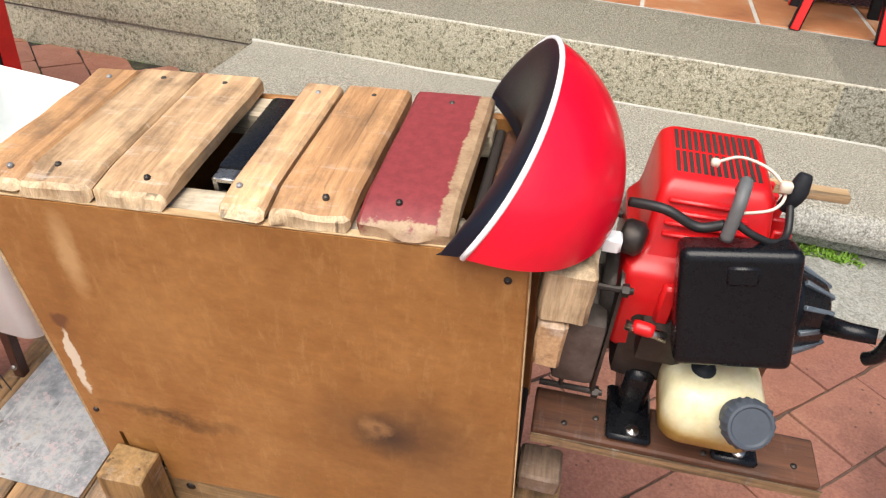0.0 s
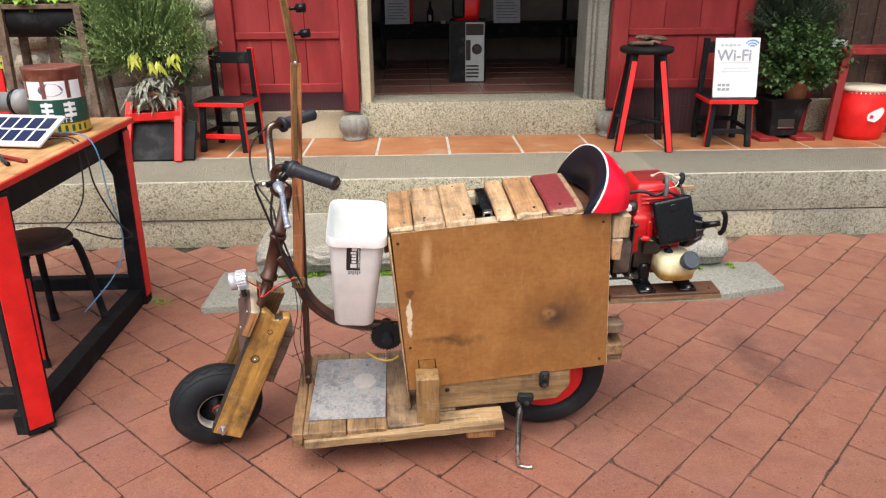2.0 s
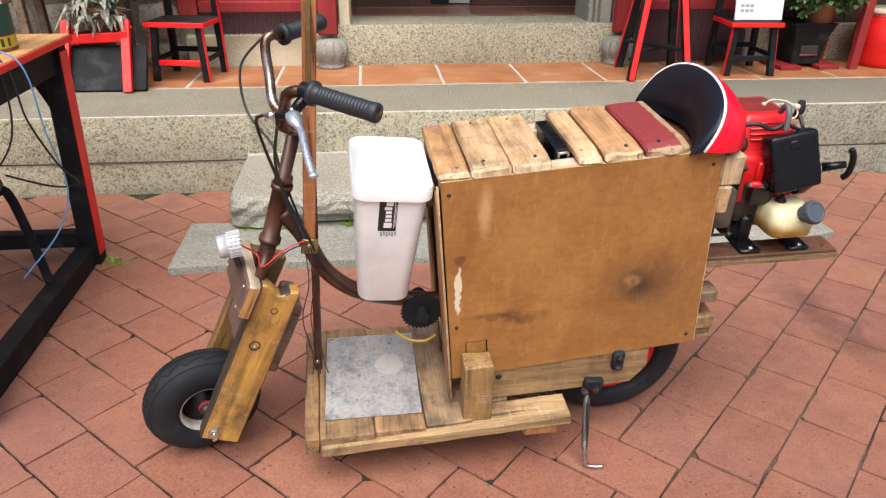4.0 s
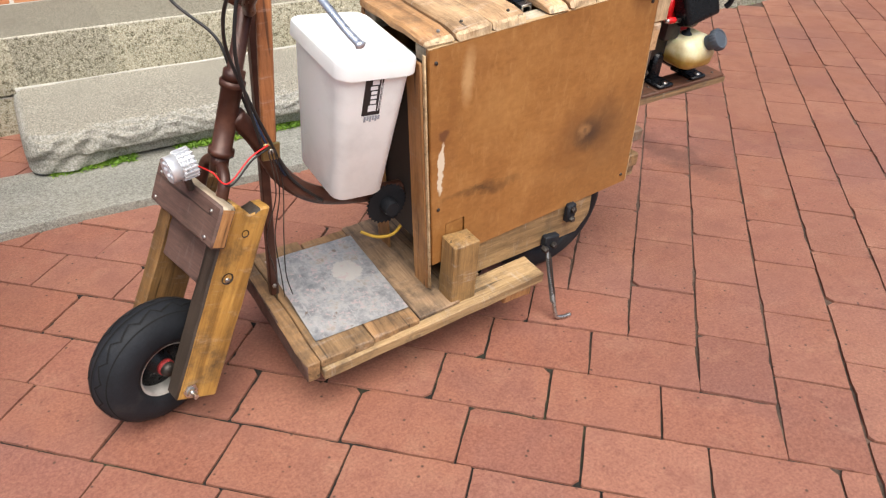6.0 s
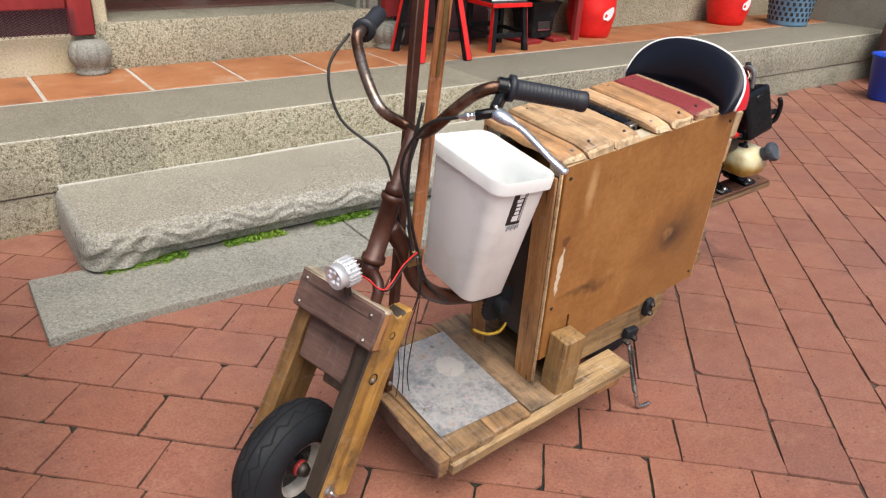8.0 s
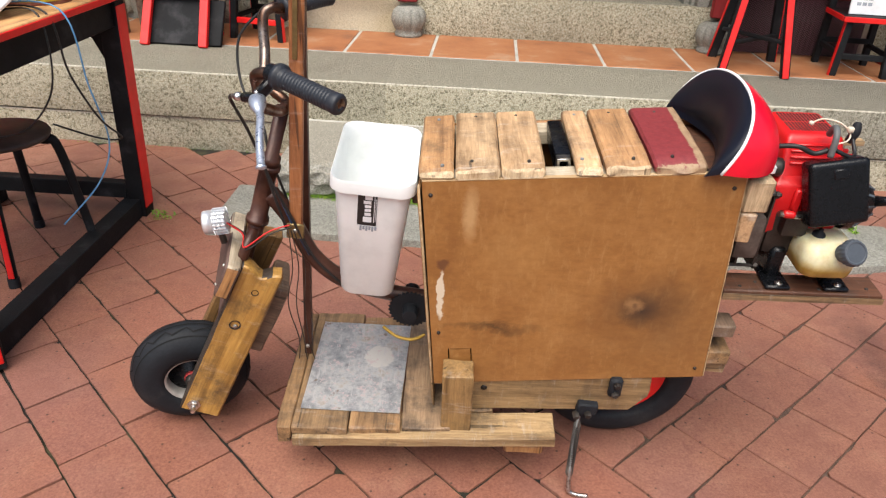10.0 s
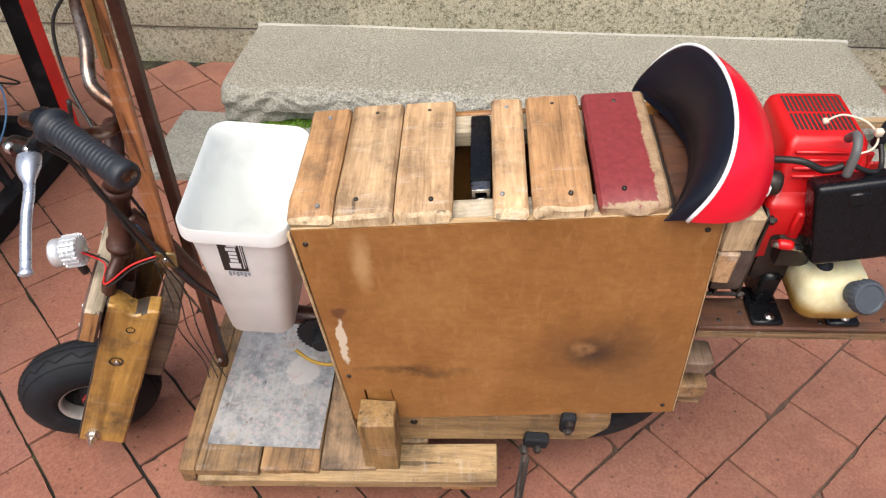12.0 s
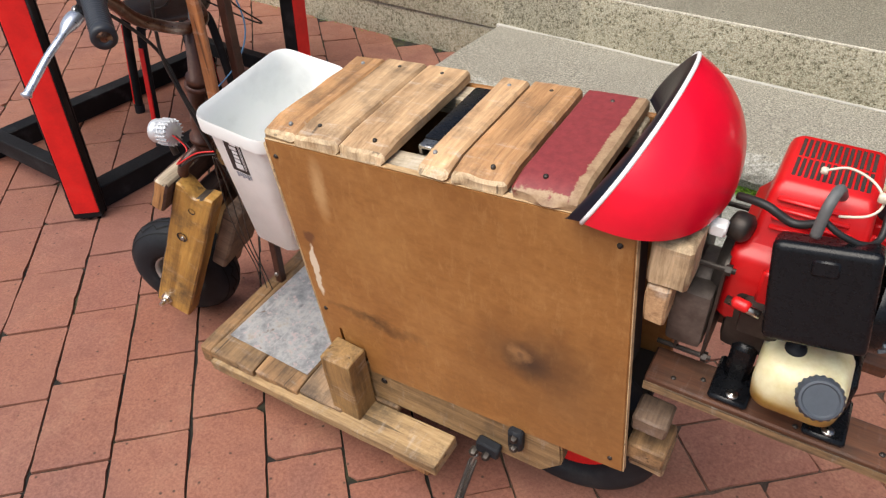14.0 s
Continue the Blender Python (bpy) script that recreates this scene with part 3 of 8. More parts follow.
# ---- mesh helpers ----
def part(name, bm, material, parent=None, label="", smooth=False):
    me = bpy.data.meshes.new(name)
    bm.to_mesh(me)
    bm.free()
    me.materials.append(material)
    me.polygons.foreach_set("use_smooth", [True] * len(me.polygons))
    if not smooth:
        me.set_sharp_from_angle(angle=radians(40))
    ob = new(name, me)
    ob.parent = parent
    if label:
        ob["label"] = label
    return ob


def thing(name, m, label, category, group="", kind=""):
    ob = new(name)
    ob.matrix_world = m
    return tagged(ob, label, category, group, kind)


def box(bm, a, b, bevel=0.003, m=None, cuts=0, rough=0.0, segs=1):
    """A block between two corners, edges rounded, optionally subdivided and made uneven."""
    was = set(bm.verts)
    vs = bmesh.ops.create_cube(bm, size=1.0)["verts"]
    c, s = [(p + q) / 2 for p, q in zip(a, b)], [abs(q - p) for p, q in zip(a, b)]
    for v in vs:
        v.co = Vector((c[0] + v.co.x * s[0], c[1] + v.co.y * s[1], c[2] + v.co.z * s[2]))
    if bevel:
        geo = list({e for v in vs for e in v.link_edges})
        bmesh.ops.bevel(bm, geom=geo, offset=min(bevel, min(s) * 0.45), segments=segs, affect="EDGES", profile=0.6)
    vs = [v for v in bm.verts if v not in was]
    if cuts:
        long = [e for e in {e for v in vs for e in v.link_edges} if e.calc_length() > max(s) * 0.25]
        bmesh.ops.subdivide_edges(bm, edges=long, cuts=cuts, use_grid_fill=True)
        vs = [v for v in bm.verts if v not in was]
    if rough:
        for v in vs:
            v.co += noise.noise_vector(v.co * 23.0) * rough
    if m is not None:
        for v in vs:
            v.co = m @ v.co
    return vs


def tube(bm, pts, r, seg=10, closed=False, caps=True):
    """A round bar along points; r is one radius, or one for each point."""
    pts = [Vector(p) for p in pts]
    n = len(pts)
    rs = r if isinstance(r, (list, tuple)) else [r] * n
    rings, ref = [], None
    for i, p in enumerate(pts):
        d = (pts[(i + 1) % n] - pts[i - 1]) if closed else (pts[min(i + 1, n - 1)] - pts[max(i - 1, 0)])
        d.normalize()
        if ref is None:
            ref = d.orthogonal().normalized()
        ref = (ref - d * ref.dot(d)).normalized()
        side = d.cross(ref)
        rings.append([bm.verts.new(p + (ref * math.cos(2 * math.pi * k / seg) + side * math.sin(2 * math.pi * k / seg)) * rs[i]) for k in range(seg)])
    for i in range(n if closed else n - 1):
        a, b = rings[i], rings[(i + 1) % n]
        for k in range(seg):
            bm.faces.new((a[k], a[(k + 1) % seg], b[(k + 1) % seg], b[k]))
    if caps and not closed:
        bm.faces.new(rings[0][::-1])
        bm.faces.new(rings[-1])


def curve(pts, n=6):
    """Points of a smooth line through pts."""
    pts = [Vector(p) for p in pts]
    out = []
    for i in range(len(pts) - 1):
        p0, p1, p2, p3 = pts[max(i - 1, 0)], pts[i], pts[i + 1], pts[min(i + 2, len(pts) - 1)]
        for k in range(n):
            t = k / n
            out.append(0.5 * (2 * p1 + (p2 - p0) * t + (2 * p0 - 5 * p1 + 4 * p2 - p3) * t * t + (3 * p1 - p0 - 3 * p2 + p3) * t ** 3))
    return out + [pts[-1]]


def lathe(bm, prof, seg=32, m=None):
    """Turns (radius, height) pairs about z; the first and last are closed if their radius is 0."""
    rings = []
    for r, z in prof:
        if r <= 1e-6:
            rings.append([bm.verts.new((0, 0, z))])
        else:
            rings.append([bm.verts.new((r * math.cos(2 * math.pi * k / seg), r * math.sin(2 * math.pi * k / seg), z)) for k in range(seg)])
    for a, b in zip(rings, rings[1:]):
        for k in range(seg):
            k2 = (k + 1) % seg
            f = [a[k % len(a)], a[k2 % len(a)], b[k2 % len(b)], b[k % len(b)]]
            f = [v for i, v in enumerate(f) if v not in f[:i]]
            if len(f) > 2:
                bm.faces.new(f)
    if m is not None:
        for ring in rings:
            for v in ring:
                v.co = m @ v.co


def prism(bm, outline, z0, z1, m=None, bevel=0.0):
    """An outline in x and y, raised from z0 to z1."""
    was = set(bm.verts)
    lo = [bm.verts.new((x, y, z0)) for x, y in outline]
    hi = [bm.verts.new((x, y, z1)) for x, y in outline]
    fs = [bm.faces.new(lo[::-1]), bm.faces.new(hi)]
    n = len(lo)
    fs += [bm.faces.new((lo[i], lo[(i + 1) % n], hi[(i + 1) % n], hi[i])) for i in range(n)]
    if bevel:
        bmesh.ops.bevel(bm, geom=list(set(fs[0].edges) | set(fs[1].edges)), offset=bevel, segments=2, affect="EDGES")
    if m is not None:
        for v in bm.verts:
            if v not in was:
                v.co = m @ v.co


def frame_of(origin, z, x=None):
    """A pose at origin whose z axis points along z."""
    z = Vector(z).normalized()
    x = Vector(x) if x is not None else z.orthogonal()
    x = (x - z * x.dot(z)).normalized()
    y = z.cross(x)
    return Matrix(((x.x, y.x, z.x, origin[0]), (x.y, y.y, z.y, origin[1]), (x.z, y.z, z.z, origin[2]), (0, 0, 0, 1)))


def bar(bm, p, q, wide, deep, up=(0, 1, 0), bevel=0.002, cuts=0, rough=0.0):
    """A rectangular bar from p to q; wide across, deep along up."""
    p, q = Vector(p), Vector(q)
    m = frame_of(p, q - p, up)
    box(bm, (-deep / 2, -wide / 2, 0), (deep / 2, wide / 2, (q - p).length), bevel, m, cuts, rough)


def rounded(w, d, r, n=5):
    """A rounded rectangle about the origin."""
    out = []
    for cx, cy, a0 in ((w / 2 - r, d / 2 - r, 0), (-w / 2 + r, d / 2 - r, 90), (-w / 2 + r, -d / 2 + r, 180), (w / 2 - r, -d / 2 + r, 270)):
        out += [(cx + r * math.cos(radians(a0 + 90 * k / n)), cy + r * math.sin(radians(a0 + 90 * k / n))) for k in range(n + 1)]
    return out


def letters(name, text, size, material, m, parent, depth=0.0008, bold=0.018):
    cu = bpy.data.curves.new(name, "FONT")
    cu.body, cu.size, cu.extrude, cu.align_x, cu.align_y = text, size, depth, "CENTER", "CENTER"
    cu.offset = size * bold
    tmp = bpy.data.objects.new(name, cu)
    scene.collection.objects.link(tmp)
    me = bpy.data.meshes.new_from_object(tmp.evaluated_get(bpy.context.evaluated_depsgraph_get()))
    bpy.data.objects.remove(tmp)
    me.materials.clear()
    me.materials.append(material)
    ob = new(name, me)
    ob.parent = parent
    ob.matrix_local = m
    return ob


def leaf(bm, p, way, length, width, up=(0, 0, 1), bend=0.2):
    """One folded leaf: a midrib and two halves."""
    way = Vector(way).normalized()
    side = way.cross(Vector(up))
    side = side.normalized() if side.length > 1e-4 else way.orthogonal().normalized()
    nrm = side.cross(way)
    p = Vector(p)
    a, c = p, p + way * length - nrm * length * bend
    mid = p + way * length * 0.45 + nrm * length * bend * 0.3
    l, r = bm.verts.new(mid + side * width / 2 + nrm * width * 0.15), bm.verts.new(mid - side * width / 2 + nrm * width * 0.15)
    va, vm, vc = bm.verts.new(a), bm.verts.new(mid), bm.verts.new(c)
    bm.faces.new((va, vm, l))
    bm.faces.new((l, vm, vc))
    bm.faces.new((va, r, vm))
    bm.faces.new((r, vc, vm))


rng = random.Random(7)


def rand_dir(zmin=-0.3, zmax=1.0):
    z, a = rng.uniform(zmin, zmax), rng.uniform(0, 2 * math.pi)
    r = math.sqrt(max(0, 1 - z * z))
    return Vector((r * math.cos(a), r * math.sin(a), z))

# ---- setting ----
KERB_Y, KERB_Z, TILE_Y, WALL_Y, SILL_Z = 3.200, 0.402, 3.795, 4.36, 0.655
KERB_X0, KERB_X1 = -7.0, 5.6

bm = bmesh.new()
bmesh.ops.create_grid(bm, x_segments=1, y_segments=1, size=300)
ground = tagged(part("ground", bm, MAT_mortar), "dark mossy sand bed under the paving", "ground", kind="structure")
ground.location.z = -0.007

platform = tagged(thing("platform", Matrix(), "raised granite terrace in front of the shop", "terrace"), kind="structure")


def stone_block(x0, x1, y0, y1, z0, z1, mat, parent, rough=0.004):
    bm = bmesh.new()
    box(bm, (x0 - 0.0064, y0, z0 + 0.002), (x1 + 0.0064, y1, z1 - 0.002), 0.007, cuts=3, segs=2)
    for v in bm.verts:
        v.co += noise.noise_vector(v.co * 4.0) * rough
    ob = part("stone", bm, mat, parent, smooth=False)
    ob.data.materials.append(MAT_arris)
    for p in ob.data.polygons:
        p.material_index = 1 if p.normal.y < -0.25 and p.normal.z > 0.25 else 0
    return ob


top_joints = [KERB_X0, -5.0, -2.9, -1.29, -0.915, 0.95, 2.7, 4.3, KERB_X1]
low_joints = [KERB_X0, -4.1, -2.2, 0.35, 1.67, 3.5, KERB_X1]
# right-hand stones get the granite copy darkened for shade
for a, b in zip(low_joints, low_joints[1:]):
    stone_block(a, b, KERB_Y + 0.012, KERB_Y + 0.4, -0.05, 0.163, MAT_kerbshade if a > 1.0 else MAT_kerbface, platform)
for a, b in zip(top_joints, top_joints[1:]):
    stone_block(a, b, KERB_Y, TILE_Y - 0.012, 0.166, KERB_Z, MAT_kerbstain if a == -1.29 else MAT_kerbshade if a > 0.7 else MAT_kerbface, platform, 0.003)
bm = bmesh.new()
box(bm, (KERB_X0, KERB_Y + 0.03, -0.05), (KERB_X1 - 0.02, WALL_Y + 0.3, KERB_Z - 0.03), 0)
part("core", bm, MAT_tilejoint, platform)
x = -0.259 - 14 * 0.486
while x < KERB_X1 - 0.1:
    bm = bmesh.new()
    box(bm, (x + 0.008, TILE_Y + 0.006, KERB_Z - 0.03), (min(x + 0.476, KERB_X1 - 0.02), WALL_Y - 0.005, KERB_Z + 0.002), 0.004)
    part("tile", bm, MAT_tile, platform)
    x += 0.486
bm = bmesh.new()
box(bm, (KERB_X0, TILE_Y - 0.012, KERB_Z - 0.04), (KERB_X1 - 0.02, TILE_Y + 0.007, KERB_Z - 0.004), 0)
part("joint", bm, MAT_tilejoint, platform)
bm = bmesh.new()
box(bm, (KERB_X0, TILE_Y + 0.0075, KERB_Z - 0.045), (KERB_X1 - 0.02, WALL_Y - 0.004, KERB_Z - 0.0025), 0)
part("joint", bm, MAT_tilejoint, platform)

# carved step before the door, on a flat slab
slab = tagged(thing("slab", Matrix(), "flat grey granite slab set level with the paving", "slab"), kind="structure")
for a, b in ((-1.52, -0.30), (-0.30, 1.36)):
    bm = bmesh.new()
    box(bm, (a + 0.003, 2.285, -0.05), (b - 0.003, 2.72, 0.032), 0.012, cuts=4, segs=2)
    for v in bm.verts:
        if v.co.y < 2.45:
            v.co.y += 0.24 * max(0.0, v.co.x - 0.95) + 0.004
        v.co += Vector((0, noise.noise(v.co * 3.0) * 0.016, noise.noise(v.co * 7.0) * 0.003))
    part("stone", bm, MAT_slab, slab)
step = tagged(thing("door_step", Matrix(), "grey granite step with rounded ends and a carved scroll edge", "step"), kind="structure")
bm = bmesh.new()
rows, cols = [], 340
LIP = 16                                           # rows of the carved, rounded lip
prof = [(0.10, -0.01), (0.075, 0.040), (0.052, 0.045), (0.046, 0.060), (0.044, 0.076), (0.042, 0.092), (0.018, 0.097)]
turns = [radians(-22 + 110 * k / (LIP - 1)) for k in range(LIP)]
prof += [(0.060 - 0.060 * math.cos(a), 0.124 + 0.066 * math.sin(a)) for a in turns]
prof += [(0.085, 0.1915), (0.16, 0.192), (0.36, 0.193), (0.575, 0.194)]
X0, X1, YF = -1.335, 1.185, 2.615
for i in range(cols + 1):
    u = i / cols
    x = X0 + (X1 - X0) * u
    end = min(x - X0, X1 - x)
    ring = []
    for j, (d, z) in enumerate(prof):
        y = YF + d
        if end < 0.10:
            y += 0.10 - math.sqrt(max(0, 0.01 - (0.10 - end) ** 2)) if j < 24 else 0
        round_end = max(0.0, 1 - end / 0.06)
        z2 = z - (0.055 * (1 - math.sqrt(max(0.0, 1 - round_end ** 2))) if z > 0.12 else 0)
        out_y, out_z = 0.003 * noise.noise(Vector((x * 14, z * 20, 2))), 0.0
        from_left = x - X0
        if 7 <= j < 7 + LIP:
            # a vine in low relief, running out to plain stone past the middle
            a, w = turns[j - 7], (j - 7) / (LIP - 1)
            mid = 0.50 + 0.20 * math.sin(x * 21.0)
            stem = math.exp(-((w - mid) / 0.07) ** 2)
            leafy = math.sin(x * 46.0 + 9.0 * (w - mid)) * math.sin(x * 29.0 - 11.0 * (w - mid) + 1.0)
            fade = math.sin(math.pi * min(1.0, (w + 0.08) * 0.9)) * min(1.0, max(0.12, (1.65 - from_left) / 0.5))
            h = fade * (0.007 * stem + 0.010 * max(-0.45, leafy) * (1 - stem)) + 0.003 * noise.noise(Vector((x * 40, z * 40, 5)))
            out_y, out_z = h * math.cos(a), h * math.sin(a)
        elif 1 < j < 7 and from_left < 0.30:
            # the left end sweeps down to the ground in a ribbed scroll
            swell = min(1.0, (0.30 - from_left) / 0.14)
            out_y += swell * (prof[j][0] - 0.008)
        if from_left < 0.30 and 1 < j < 7 + LIP:
            sweep = from_left * 0.62 + (0.19 - z) * 0.9
            out_y += 0.006 * math.sin(sweep * 95) * min(1.0, (0.30 - from_left) / 0.10)
        ring.append(bm.verts.new((x, y - out_y, z2 + out_z + noise.noise(Vector((x * 4, d * 6, z * 8))) * 0.004)))
    rows.append(ring)
for a, b in zip(rows, rows[1:]):
    for j in range(len(prof) - 1):
        bm.faces.new((a[j], b[j], b[j + 1], a[j + 1]))
for ring in (rows[0], rows[-1]):
    foot = bm.verts.new((ring[0].co.x, YF + 0.575, -0.01))
    bm.faces.new(ring + [foot])
part("stone", bm, MAT_step, step)

bm = bmesh.new()
box(bm, (X0 + 0.02, KERB_Y - 0.016, 0.180), (X1 - 0.02, KERB_Y + 0.004, 0.1970), 0.002, None, 9, 0.005)
part("mortar_seam", bm, MAT_tilejoint, step)

# grass in the seams
bm = bmesh.new()
spots = [((-1.27, 0.05), (2.625, 2.675), 0.034, 3000), ((0.35, 1.20), (2.61, 2.68), 0.034, 1400), ((-1.80, -1.70), (2.38, 2.46), 0.0, 50)]
for (xa, xb), (ya, yb), z, n in spots:
    for _ in range(n):
        x = rng.uniform(xa, xb)
        if noise.noise(Vector((x * 5, 3, 0))) < -0.12:
            continue
        d = rand_dir(0.2, 1.0)
        leaf(bm, (x, rng.uniform(ya, yb), z - 0.004), d, rng.uniform(0.012, 0.035), rng.uniform(0.004, 0.010))
for _ in range(260):
    x = rng.uniform(-3.2, 4.5)
    leaf(bm, (x, KERB_Y - rng.uniform(-0.005, 0.02), -0.004), rand_dir(0.1, 0.9), rng.uniform(0.008, 0.02), 0.006)
tagged(part("grass", bm, MAT_moss), "short green grass and moss along the step", "grass", kind="stuff")

# front wall of the shop, with its doorway
DX0, DX1 = -0.795, 0.742
wall = tagged(thing("wall_front", Matrix(), "old shop front with rubble stone and a granite door frame", "wall"), kind="structure")
for a, b, z0, z1 in ((-7.0, -0.87, 0.36, 3.2), (0.89, 6.6, 0.36, 3.2), (-0.87, 0.89, 2.75, 3.2)):
    bm = bmesh.new()
    box(bm, (a, WALL_Y + 0.045, z0), (b, WALL_Y + 0.40, z1), 0)
    part("backing", bm, MAT_lime_mortar, wall)
stones = random.Random(3)
MAT_darkboard = wood("near-black boards for shade", (0.025, 0.014, 0.010), (0.06, 0.032, 0.022), 2, 0.2, 0.4)


def rubble(x0, x1, z0, z1):
    z = z0
    while z < z1 - 0.04:
        h = min(stones.uniform(0.13, 0.26), z1 - z)
        x = x0 + stones.uniform(-0.05, 0.0)
        while x < x1 - 0.05:
            w = min(stones.uniform(0.16, 0.42), x1 - x)
            bm = bmesh.new()
            n = 11
            out = []
            for k in range(n):
                t = 2 * math.pi * k / n
                e = 1 / max(abs(math.cos(t)), abs(math.sin(t))) ** 0.9
                out.append((math.cos(t) * w * 0.47 * e * stones.uniform(0.84, 1.04), math.sin(t) * h * 0.47 * e * stones.uniform(0.82, 1.04)))
            lo = [bm.verts.new((px, 0, pz)) for px, pz in out]
            mid = [bm.verts.new((px * 0.94, -0.025 - stones.uniform(0, 0.012), pz * 0.92)) for px, pz in out]
            cen = bm.verts.new((0, -0.034, 0))
            for k in range(n):
                k2 = (k + 1) % n
                bm.faces.new((lo[k], lo[k2], mid[k2], mid[k]))
                bm.faces.new((mid[k], mid[k2], cen))
            ob = part("stone", bm, MAT_rubble, wall, smooth=True)
            ob.location = (x + w / 2, WALL_Y + 0.052, z + h / 2)
            x += w
        z += h


rubble(-4.6, -1.82, 0.40, 1.9)
# dark boards put the shade behind the plants into the wall colour
for k in range(26):
    bm = bmesh.new()
    a = 1.90 + 0.15 * k
    box(bm, (a + 0.002, WALL_Y + 0.015, 0.64), (a + 0.148, WALL_Y + 0.045, 2.9), 0.003)
    part("board", bm, MAT_darkboard, wall)
bm = bmesh.new()
box(bm, (-1.82, WALL_Y + 0.0, KERB_Z - 0.02), (-0.87, WALL_Y + 0.05, 0.60), 0.012, cuts=3, rough=0.006)
part("stone", bm, MAT_jamb, wall)
bm = bmesh.new()
box(bm, (0.89, WALL_Y + 0.0, KERB_Z - 0.02), (1.015, WALL_Y + 0.05, 0.64), 0.012, cuts=3, rough=0.006)
part("stone", bm, MAT_kerbface, wall)
bm = bmesh.new()
box(bm, (1.83, WALL_Y + 0.0, KERB_Z - 0.02), (6.6, WALL_Y + 0.05, 0.64), 0.012, cuts=3, rough=0.006)
part("stone", bm, MAT_kerbface, wall)
# dark sheet added for the shade behind the right-hand mesh
bm = bmesh.new()
box(bm, (1.017, WALL_Y + 0.012, KERB_Z - 0.02), (1.828, WALL_Y + 0.044, 0.600), 0)
part("recess", bm, MAT_dark, wall)

door_frame = tagged(thing("door_frame", Matrix(), "cream and grey granite door jambs with a high sill", "door frame"), kind="structure")
bm = bmesh.new()
box(bm, (-0.872, WALL_Y - 0.0, SILL_Z - 0.02), (DX0, WALL_Y + 0.36, 2.8), 0.008)
part("jamb", bm, MAT_jamb, door_frame)
bm = bmesh.new()
box(bm, (0.802, WALL_Y - 0.0, SILL_Z - 0.02), (0.892, WALL_Y + 0.36, 2.8), 0.012)
box(bm, (0.775, WALL_Y + 0.02, SILL_Z - 0.02), (0.804, WALL_Y + 0.36, 2.8), 0.006)
box(bm, (DX1, WALL_Y + 0.05, SILL_Z - 0.02), (0.777, WALL_Y + 0.36, 2.8), 0.004)
part("jamb", bm, MAT_slab, door_frame)
bm = bmesh.new()
box(bm, (-0.90, WALL_Y - 0.005, KERB_Z - 0.01), (0.912, WALL_Y + 0.36, SILL_Z), 0.014, cuts=4, segs=2)
for v in bm.verts:
    v.co += noise.noise_vector(v.co * 5) * 0.003
part("sill", bm, MAT_kerbface, door_frame)
bm = bmesh.new()
box(bm, (-0.872, WALL_Y, 2.55), (0.892, WALL_Y + 0.36, 2.8), 0.01)
part("lintel", bm, MAT_jamb, door_frame)
for x in (-0.925, 0.93):
    drum = tagged(thing("door_bearing_stone", pose(x, WALL_Y - 0.06, KERB_Z), "grey melon-shaped bearing stone under the door post", "stone", "bearing stones"), kind="")
    bm = bmesh.new()
    lathe(bm, [(0, 0), (0.085, 0.0), (0.086, 0.018), (0.076, 0.030), (0.090, 0.050), (0.106, 0.085), (0.108, 0.115), (0.098, 0.150), (0.075, 0.172), (0, 0.176)], 96)
    for v in bm.verts:
        a = math.atan2(v.co.y, v.co.x)
        k = 1 - 0.10 * abs(math.cos(a * 5)) ** 8 if 0.035 < v.co.z < 0.174 else 1
        v.co.x *= k
        v.co.y *= k
    part("stone", bm, MAT_slab, drum, smooth=True)


def door_leaf(name, x0, x1, label, hinge_left):
    d = tagged(thing(name, Matrix(), label, "door"), kind="structure")
    y, zt = WALL_Y - 0.045, 2.5
    pw = 0.12
    for a, b in ((x0, x0 + pw), (x1 - pw, x1)):
        bm = bmesh.new()
        low = 0.60 if (a == x0) == hinge_left else 0.72
        box(bm, (a, y - 0.012, low), (b, y + 0.04, zt), 0.006)
        part("stile", bm, MAT_door, d)
    for z0, z1 in ((0.735, 0.80), (1.10, 1.15), (1.85, 1.92)):
        bm = bmesh.new()
        box(bm, (x0 + pw, y + 0.0, z0), (x1 - pw, y + 0.036, z1), 0.006)
        part("rail", bm, MAT_door, d)
    n = 3
    for k in range(n):
        a = x0 + pw + (x1 - x0 - 2 * pw) * k / n
        b = x0 + pw + (x1 - x0 - 2 * pw) * (k + 1) / n
        bm = bmesh.new()
        box(bm, (a + 0.001, y + 0.016, 0.74), (b - 0.001, y + 0.032, zt - 0.02), 0.002)
        part("board", bm, MAT_door, d)
    return d


door_leaf("door_1", -1.83, -0.877, "faded red wooden door leaf folded back against the wall", False)
door_leaf("door_2", 0.895, 1.89, "faded red wooden door leaf beside the doorway", True)


def mesh_strip(x0, x1, z0, z1, label):
    t = thing("wire_mesh", Matrix(), label, "wire mesh", "wire meshes")
    y = WALL_Y - 0.075
    nx = int((x1 - x0) / 0.028)
    nz = int((z1 - z0) / 0.013)
    for j in range(nz + 1):
        pts = [(x0 + (x1 - x0) * i / (nx * 2), y - 0.004 * math.sin(i * 0.4), z0 + (z1 - z0) * j / nz + (0.007 if i % 2 else -0.007)) for i in range(nx * 2 + 1)]
        bm = bmesh.new()
        tube(bm, pts, 0.0026, 4)
        part("wire", bm, MAT_meshwire, t)


